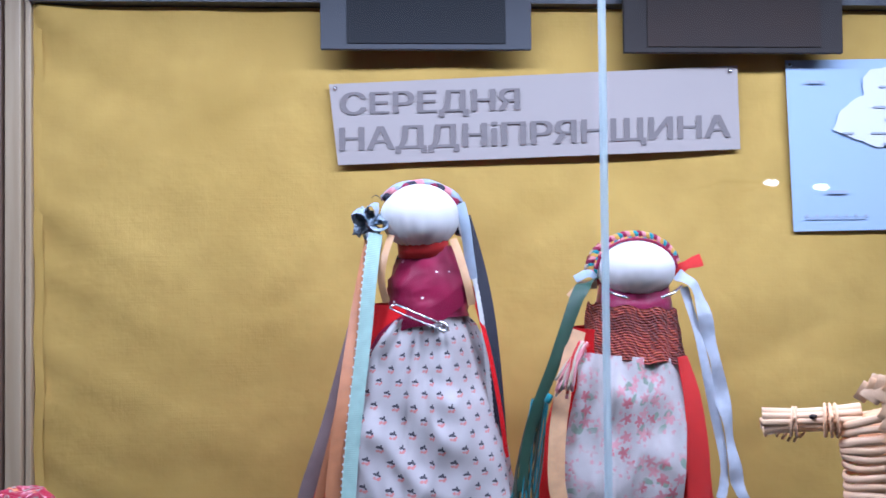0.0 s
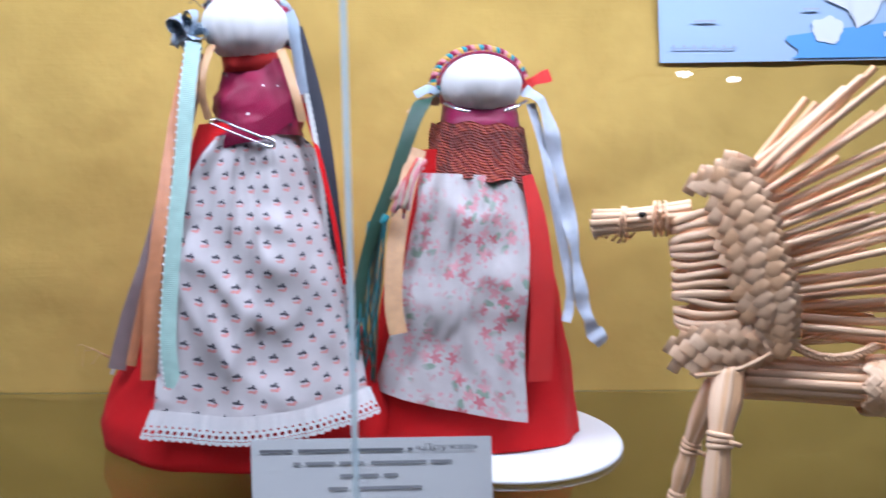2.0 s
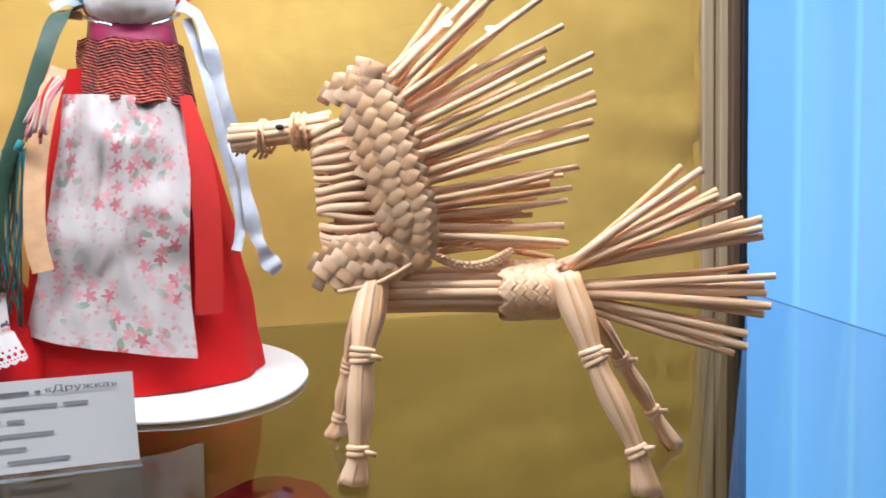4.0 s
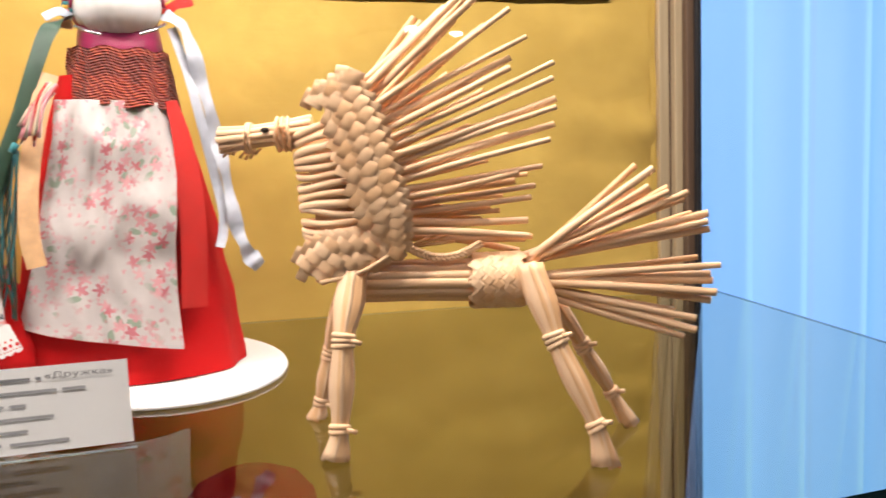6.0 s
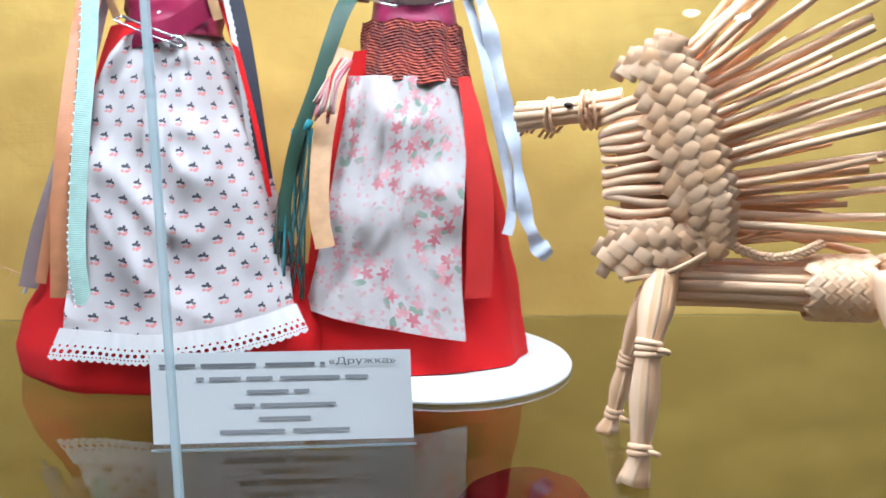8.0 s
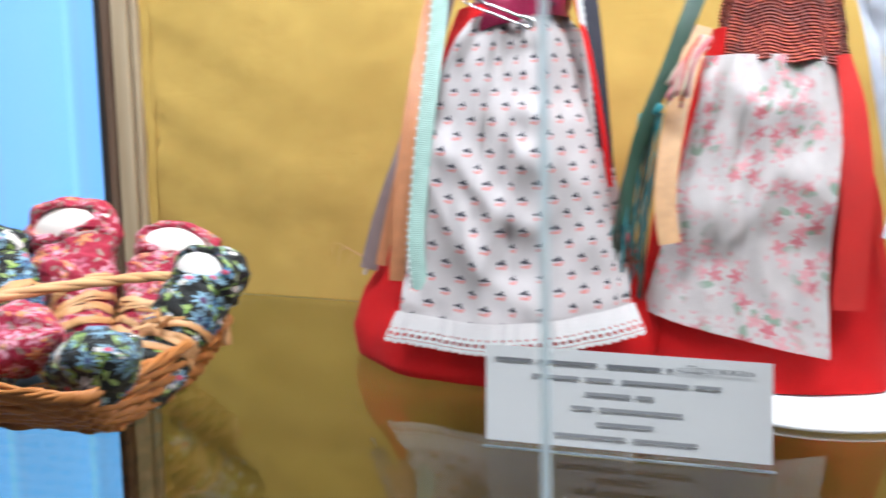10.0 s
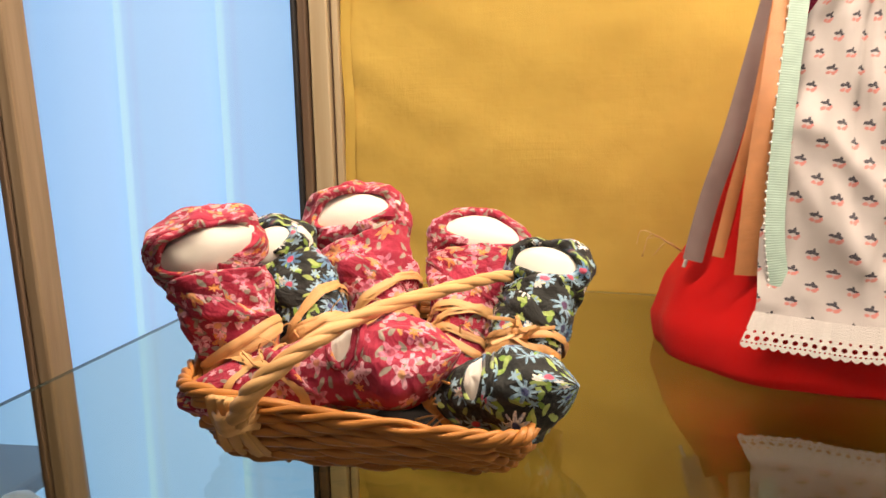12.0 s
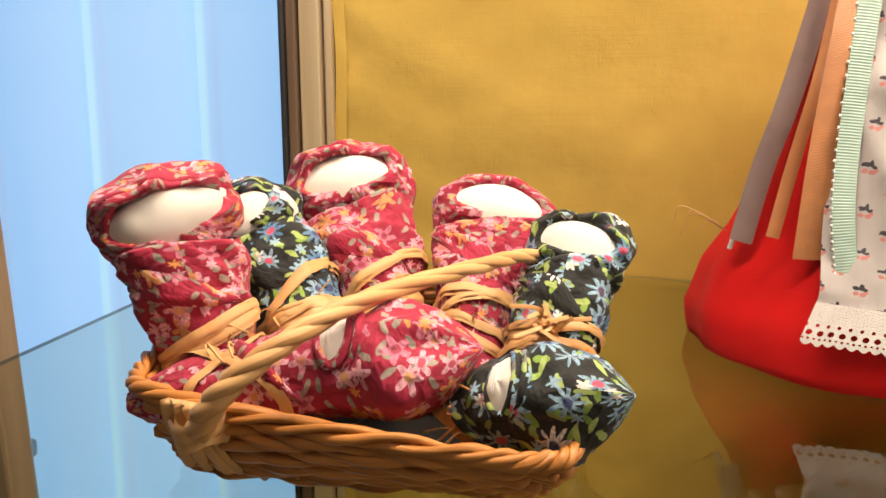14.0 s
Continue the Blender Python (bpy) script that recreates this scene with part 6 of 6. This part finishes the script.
def swaddled(foot, top, rb, rh, face_at, cloth_mat, seed, face=(0.0, 0.0, 0.0125, 0.0085), ties=4, tie_at=0.42, pointed=False):
    """A swaddled doll: wrapped body, hood with a rolled edge round a blank face, raffia round the waist. face: shift across, shift up, half width, half height."""
    foot, top = Vector(foot), Vector(top)
    ax = top - foot
    L = ax.length
    ax.normalize()
    fr = Vector(face_at) - top
    fr = (fr - ax * fr.dot(ax)).normalized()
    sd = ax.cross(fr) * -1.0
    r = random.Random(seed)
    sh = Shape()
    fh = L - rh * 1.02 + face[1]

    def prof(f):
        s = f * L
        low = 0.22 if pointed else 0.62
        body = rb * (low + (1 - low) * math.sin(min(1.0, s / (L * 0.35)) * math.pi / 2))
        if abs(f - tie_at) < 0.16:
            body *= 1 - 0.20 * (1 - abs(f - tie_at) / 0.16)
        if pointed:
            h = L - 1.45 * rh
            u = abs(s - h) / (1.45 * rh)
            hd = rh * max(0.0, 1 - u ** 1.7) ** 0.85
            return max(hd, 0.0006) if s > h else max(body, hd)
        h = L - rh
        hd = rh * math.sqrt(max(0.0, 1 - ((s - h) / (rh * 1.02)) ** 2)) if s > h - rh else 0.0
        if s > h:
            return max(hd, 0.0006)
        return max(body if s < h else 0.0, hd)

    def point(f, w, crump=1.0):
        rad = prof(f)
        k = 1 + 0.07 * noise.noise(Vector((math.cos(w) * 1.7, math.sin(w) * 1.7, f * 4 + seed))) + 0.05 * noise.noise(Vector((math.cos(w) * 4, math.sin(w) * 4, f * 11 + seed)))
        k += 0.045 * math.sin(3 * w + 17 * f + seed) * (1 - f)
        hd = max(0.0, 1 - abs(f * L - (L - rh * 0.9)) / (rh * 1.3))
        k += hd * (0.10 * math.cos(3 * w + seed * 1.7) + 0.07 * math.cos(5 * w + seed))
        q = Vector((math.cos(w) * 1.3, math.sin(w) * 1.3, f * 3.0 + seed * 3))
        k += (0.17 + 0.13 * hd) * (0.35 - abs(noise.noise(q * 1.4))) + 0.07 * (0.3 - abs(noise.noise(q * 3.1 + Vector((9, 0, 0)))))
        saw = (w / (2 * math.pi) + f * 2.4 + seed * 0.37) % 1.0
        k += 0.075 * (saw - 0.5) * min(1.0, 4 * f)
        k = 1 + (k - 1) * crump
        return foot + ax * (f * L) + (fr * math.cos(w) + sd * math.sin(w)) * rad * k

    rows = []
    m, n = 56, 56
    for i in range(m + 1):
        f = 0.004 + 0.995 * (i / m)
        rows.append([point(f, 2 * math.pi * j / n) for j in range(n)])
    sh.grid(rows, 0, True, True)
    # blank face: a padded oval set into the hood

    def on_front(px, pz, lift, crump=0.35):
        x, z = face[0] + px, min(0.975 * L, fh + pz)
        w = math.asin(max(-0.95, min(0.95, x / max(0.004, prof(z / L)))))
        return point(z / L, w, crump) + fr * lift

    rows = []
    for i in range(9):
        s = i / 8
        rows.append([on_front(face[2] * s * math.cos(a), face[3] * s * math.sin(a) * (1.0 if math.sin(a) > 0 else 0.55), 0.0010 * (1 - s * s) + 0.0013 + 0.0005 * noise.noise(Vector((s * 3, a * 1.5, seed)))) for a in [2 * math.pi * j / 36 for j in range(36)]])
    sh.grid(rows, 1, True)
    ring = [on_front(face[2] * 1.06 * math.cos(a), face[3] * 1.10 * math.sin(a) * (1.0 if math.sin(a) > 0 else 0.55), 0.0010 + 0.0006 * math.sin(2 * a + seed)) for a in [2 * math.pi * j / 40 for j in range(41)]]
    sh.tube(ring, [0.0012 + 0.0005 * math.sin(1.5 * math.pi * j / 40 + seed) for j in range(41)], 0, 8, 1.0, None, False)
    # a second fold over the brow and a wrap that crosses the chest
    brow = [on_front(face[2] * 1.25 * math.cos(a), face[3] * 1.45 * math.sin(a) + 0.001, 0.0004) for a in [math.radians(d) for d in range(15, 170, 6)]]
    sh.tube(brow, [0.0016 * math.sin(math.pi * (j + 0.5) / len(brow)) + 0.0003 for j in range(len(brow))], 0, 8, 0.8)
    cross = []
    for i in range(18):
        s = i / 17
        f = (fh - face[3] * 1.3) / L - 0.02 - 0.26 * s
        cross.append(point(max(0.05, f), -1.3 + 2.4 * s) + fr * 0.0004)
    sh.tube(cross, [0.0026 * math.sin(math.pi * (j + 0.5) / 18) + 0.0003 for j in range(18)], 0, 8, 0.45)
    # raffia
    for k in range(ties * 2):
        f0 = tie_at + (k / 2 - (ties - 1) / 2) * 0.066 + r.uniform(-0.07, 0.07)
        slope = r.uniform(-0.20, 0.20)
        ring = []
        for j in range(33):
            w = 2 * math.pi * j / 32
            f = min(0.9, max(0.03, f0 + slope * math.sin(w + seed)))
            p = point(f, w)
            c = foot + ax * (f * L)
            ring.append(p + (p - c).normalized() * 0.0007)
        sh.ribbon(ring, 0.0016 + r.uniform(0, 0.0034), 2, tuple(ax), 0.0004)
    for k in range(5):
        w = r.uniform(-1.2, 1.2)
        a = point(tie_at + r.uniform(-0.08, 0.08), w)
        sh.tube(curve_pts([a, a + fr * 0.003 + ax * r.uniform(-0.004, 0.004), a + fr * 0.005 + sd * r.uniform(-0.010, 0.010) + ax * r.uniform(-0.010, 0.006)], 8), 0.0004, 2, 4)
    return sh, [cloth_mat, M_FACE, M_RAFFIA]


def hooded(foot, head_at, across, deep, high, rb, face_at, cloth_mat, seed, ties=5, tie_at=0.50, slant=0.0, opening=(0.98, 0.70), peak=1.9, knot=False):
    """A swaddled doll that stands: wrapped body with a folded upper edge, white head, folded hood open at the face, raffia round the waist."""
    foot, hc = Vector(foot), Vector(head_at)
    ax = hc - foot
    L = ax.length
    ax.normalize()
    fr = Vector(face_at) - hc
    fr = (fr - ax * fr.dot(ax)).normalized()
    sd = ax.cross(fr)
    r = random.Random(seed)
    sh = Shape()

    def crease(q, amount):
        return amount * (0.32 - abs(noise.noise(q))) + amount * 0.45 * (0.30 - abs(noise.noise(q * 2.3 + Vector((7, 3, seed)))))

    # white head
    ball = []
    for i in range(21):
        a = math.pi * (i + 0.05) / 20.1
        row = []
        for j in range(32):
            b = 2 * math.pi * j / 32
            k = 1.015 + 0.05 * noise.noise(Vector((math.cos(b) * 2 * math.sin(a), math.sin(b) * 2 * math.sin(a), math.cos(a) * 2 + seed)))
            row.append(hc + (sd * across * math.sin(a) * math.cos(b) + fr * deep * math.sin(a) * math.sin(b) - ax * high * math.cos(a)) * k)
        ball.append(row)
    sh.grid(ball, 1, True)
    # body: cloth wound on the slant, drawn in where it is tied
    top_at = L - high * 0.58

    def body(f, w):
        s = f * top_at
        k = 0.80 + 0.20 * math.sin(min(1.0, f / 0.4) * math.pi / 2)
        near_top = max(0.0, (f - 0.62) / 0.38)
        ra = rb * k * (1 - near_top) + across * 0.93 * near_top ** 0.9 if near_top > 0 else rb * k
        rf = rb * 0.92 * k * (1 - near_top) + deep * 1.04 * near_top ** 0.9 if near_top > 0 else rb * 0.92 * k
        pinch = 1 - 0.13 * math.exp(-((f - tie_at) / 0.10) ** 2)
        q = Vector((math.cos(w) * 1.5, math.sin(w) * 1.5, f * 4.2 + seed * 3))
        turn = (w / (2 * math.pi) + f * 2.2 + seed * 0.37) % 1.0
        k = pinch * (1 + crease(q, 0.24) + 0.085 * (turn - 0.5) * min(1.0, 5 * f) + 0.04 * math.sin(3 * w + 9 * f + seed))
        lift = near_top ** 2 * (slant * math.sin(w) * across + 0.10 * high * math.cos(2 * w + seed) - 0.35 * high * (0.5 + 0.5 * math.cos(w)) * 0.3)
        return foot + ax * (s + lift) + (fr * math.cos(w) * rf + sd * math.sin(w) * ra) * k

    n = 80
    rows = [[body(0.004 + 0.996 * i / 62, 2 * math.pi * j / n) for j in range(n)] for i in range(63)]
    mid = foot + ax * top_at
    for drop, inn in ((0.0006, 0.965), (0.0016, 0.93), (0.004, 0.90)):
        rows.append([p + ((mid + ax * (p - mid).dot(ax)) - p) * (1 - inn) - ax * drop for p in rows[62]])
    sh.grid(rows, 0, True, True)
    # a loose flap that crosses the chest
    flap = []
    for i in range(7):
        row = []
        for j in range(25):
            u = j / 24
            f = 0.93 - 0.36 * u + (i / 6 - 0.5) * 0.17 * math.sin(math.pi * min(1.0, u * 1.1 + 0.06))
            p = body(min(0.97, f), -1.35 + 2.5 * u)
            c = foot + ax * (p - foot).dot(ax)
            row.append(p + (p - c).normalized() * (0.0012 - 0.0010 * abs(i / 3 - 1) ** 3))
        flap.append(row)
    sh.grid(flap, 0)
    # hood
    W, T = opening

    def hood(psi, al, grow=1.0):
        e = 2.7
        box = (abs(math.cos(al)) ** e + abs(math.sin(al)) ** e) ** (-1 / e)
        box = 1 + (box - 1) * 0.85 * math.sin(psi)
        q = Vector((math.cos(al) * math.sin(psi) * 1.5, math.sin(al) * math.sin(psi) * 1.5, math.cos(psi) * 1.2 + seed * 2.7))
        k = 1.045 * box + crease(q, 0.26) + 0.13 * noise.noise(q * 0.8 + Vector((4, 4, 4)))
        k += 0.09 * math.exp(-(((al - peak + math.pi) % (2 * math.pi) - math.pi) / 0.40) ** 2) * math.sin(psi) ** 2
        k += 0.022 * math.sin(al * 7 + 2.2 * psi + seed)
        if math.sin(al) < 0:
            k *= 1 + 0.13 * math.sin(al)
        k *= grow
        return hc + fr * (deep * math.cos(psi) * k * 1.03) + (sd * across * math.cos(al) + ax * high * math.sin(al)) * (math.sin(psi) * k)

    def brim(al, w=1.0):
        return w / math.sqrt((math.cos(al) / W) ** 2 + (math.sin(al) / (T if math.sin(al) > 0 else T * 1.1)) ** 2)

    n, rows = 88, []
    for d, grow in ((0.04, 0.86), (-0.02, 0.94), (-0.03, 1.0), (0.02, 1.045), (0.07, 1.055)):
        rows.append([hood(brim(2 * math.pi * j / n) + d, 2 * math.pi * j / n, grow) for j in range(n)])
    for i in range(1, 40):
        f = i / 39
        row = []
        for j in range(n):
            al = 2 * math.pi * j / n
            lo = brim(al) + 0.07
            row.append(hood(lo + (3.10 - lo) * f, al, 1.055 - 0.045 * min(1.0, f * 4)))
        rows.append(row)
    sh.grid(rows, 0, True)
    # second fold over the brow
    rows = []
    for d, grow in ((0.16, 1.0), (0.145, 1.05), (0.19, 1.075), (0.30, 1.07), (0.50, 1.03), (0.62, 0.98)):
        row = []
        for j in range(41):
            u = j / 40
            al = 0.15 + seed * 0.05 + (2.75 - 0.1 * (seed % 3)) * u
            row.append(hood(brim(al) + d * (0.55 + 0.45 * math.sin(math.pi * u)) + 0.10 * (u - 0.5) * (1 if seed % 2 else -1), al, 1 + (grow - 1) * min(1.0, 6 * u, 6 * (1 - u))))
        rows.append(row)
    sh.grid(rows, 0)
    # raffia
    for k in range(ties):
        f0 = tie_at + (k / max(1, ties - 1) - 0.5) * 0.24 + r.uniform(-0.03, 0.03)
        slope, ph = r.uniform(-0.11, 0.11), r.uniform(-0.6, 0.6)
        for strand in range(3):
            ring = []
            for j in range(41):
                w = 2 * math.pi * j / 40
                f = min(0.86, max(0.03, f0 + slope * math.sin(w + ph) + (strand - 1) * 0.030 * math.cos(w * (1 + strand % 2) + strand * 2 + k)))
                q = body(f, w)
                c = foot + ax * (q - foot).dot(ax)
                ring.append(q + (q - c).normalized() * (0.0009 + 0.0003 * strand))
            sh.ribbon(ring, [0.0013 + 0.0008 * strand + 0.0006 * math.sin(j * 0.5 + k * 2 + strand) for j in range(41)], 2, tuple(ax), 0.0004)
    for k in range(14 if knot else 5):
        w = r.uniform(-0.3, 0.3) if knot else r.uniform(-1.2, 1.2)
        a = body(tie_at + (0.10 if knot else r.uniform(-0.08, 0.08)), w)
        far = 0.011 if knot else 0.008
        sh.ribbon(curve_pts([a, a + fr * 0.004 + ax * r.uniform(-0.004, 0.004), a + fr * 0.006 + sd * r.uniform(-far, far) + ax * r.uniform(-far, 0.006)], 8), 0.0016 if knot else 0.0007, 2, tuple(sd + ax * r.uniform(-1, 1)), 0.0003)
    return sh, [cloth_mat, M_FACE, M_RAFFIA]


EYE_PT = (-0.140, 0.20, 1.24)
for make, spec, colour in (
        (hooded, dict(foot=(-0.268, 0.505, 1.121), head_at=(-0.2940, 0.512, 1.1920), across=0.0222, deep=0.0190, high=0.0160, rb=0.0172, face_at=(-0.14, 0.20, 1.27), seed=1, ties=4, tie_at=0.44, slant=-0.10, opening=(1.02, 0.47), peak=1.8), "crimson"),
        (hooded, dict(foot=(-0.232, 0.522, 1.122), head_at=(-0.2815, 0.560, 1.1830), across=0.0178, deep=0.0165, high=0.0150, rb=0.0165, face_at=(-0.30, 0.30, 1.27), seed=2, ties=6, tie_at=0.46, opening=(0.85, 0.45)), "black"),
        (hooded, dict(foot=(-0.220, 0.545, 1.119), head_at=(-0.2515, 0.590, 1.1920), across=0.0240, deep=0.0205, high=0.0178, rb=0.0182, face_at=EYE_PT, seed=3, ties=4, tie_at=0.47, slant=0.10, opening=(0.80, 0.42), peak=1.2), "crimson"),
        (hooded, dict(foot=(-0.200, 0.545, 1.119), head_at=(-0.1930, 0.604, 1.1790), across=0.0245, deep=0.0190, high=0.0168, rb=0.0170, face_at=EYE_PT, seed=4, ties=4, tie_at=0.42, slant=0.05, opening=(0.84, 0.45), peak=1.4), "crimson"),
        (hooded, dict(foot=(-0.174, 0.520, 1.119), head_at=(-0.1575, 0.568, 1.1715), across=0.0180, deep=0.0165, high=0.0150, rb=0.0155, face_at=(-0.21, 0.20, 1.24), seed=5, ties=4, tie_at=0.45, slant=0.25, opening=(0.84, 0.47), peak=1.0, knot=True), "black"),
        (swaddled, dict(foot=(-0.2935, 0.479, 1.1385), top=(-0.1825, 0.478, 1.1610), rb=0.0140, rh=0.0172, face_at=(-0.215, 0.38, 1.30), seed=6, face=(0.002, -0.024, 0.0095, 0.0060), ties=1, tie_at=0.30, pointed=True), "crimson"),
        (swaddled, dict(foot=(-0.1985, 0.489, 1.1385), top=(-0.1400, 0.465, 1.1535), rb=0.0130, rh=0.0160, face_at=(-0.22, 0.28, 1.26), seed=7, face=(0.003, -0.018, 0.0085, 0.0060), ties=1, tie_at=0.18, pointed=True), "black")):
    sh, mats = make(cloth_mat=M_BERRY if colour == "crimson" else M_NIGHT, **spec)
    tagged(ob_of("swaddled_doll", sh, mats), "small faceless doll swaddled in " + ("crimson floral cotton" if colour == "crimson" else "black floral cotton") + " tied with raffia", "doll", "swaddled dolls in the basket")

# ---- below the shelf ----
sh = Shape()
rows = []
for z, rr in ((0.7005, 0.001), (0.7005, 0.075), (0.74, 0.080), (0.85, 0.060), (0.93, 0.036), (0.950, 0.033), (0.965, 0.042), (0.985, 0.050), (1.003, 0.047), (1.017, 0.036), (1.0245, 0.020), (1.027, 0.001)):
    rows.append([(0.205 + rr * math.cos(a) * (1 + 0.03 * math.sin(5 * a)), 0.655 + rr * 0.85 * math.sin(a), z) for a in [2 * math.pi * j / 40 for j in range(40)]])
sh.grid(rows, 0, True)
tagged(ob_of("rag_doll", sh, [M_DEEPRED]), "rag doll in a red head cloth below the shelf", "doll", "rag dolls on the shelf")

# ---- lit spots of the room, mirrored in the glass ----
for x, z in ((1.30, 1.632), (1.48, 1.615)):
    lamp = thing("wall_spot", (x, -2.46, z), "small lit spot lamp in the room behind the visitor", "lamp", "room spots")
    part("bulb", Shape().ball((x, -2.46, z), 0.030, 0.012, 0.011, 0, 16, 8), M_SPOT, lamp, "glowing bulb")
    part("arm", Shape().tube([(x, -2.475, z), (x, -2.9, z + 0.05), (x, -3.2, z + 0.05)], 0.008, 0, 8), M_BLACK, lamp, "black arm")
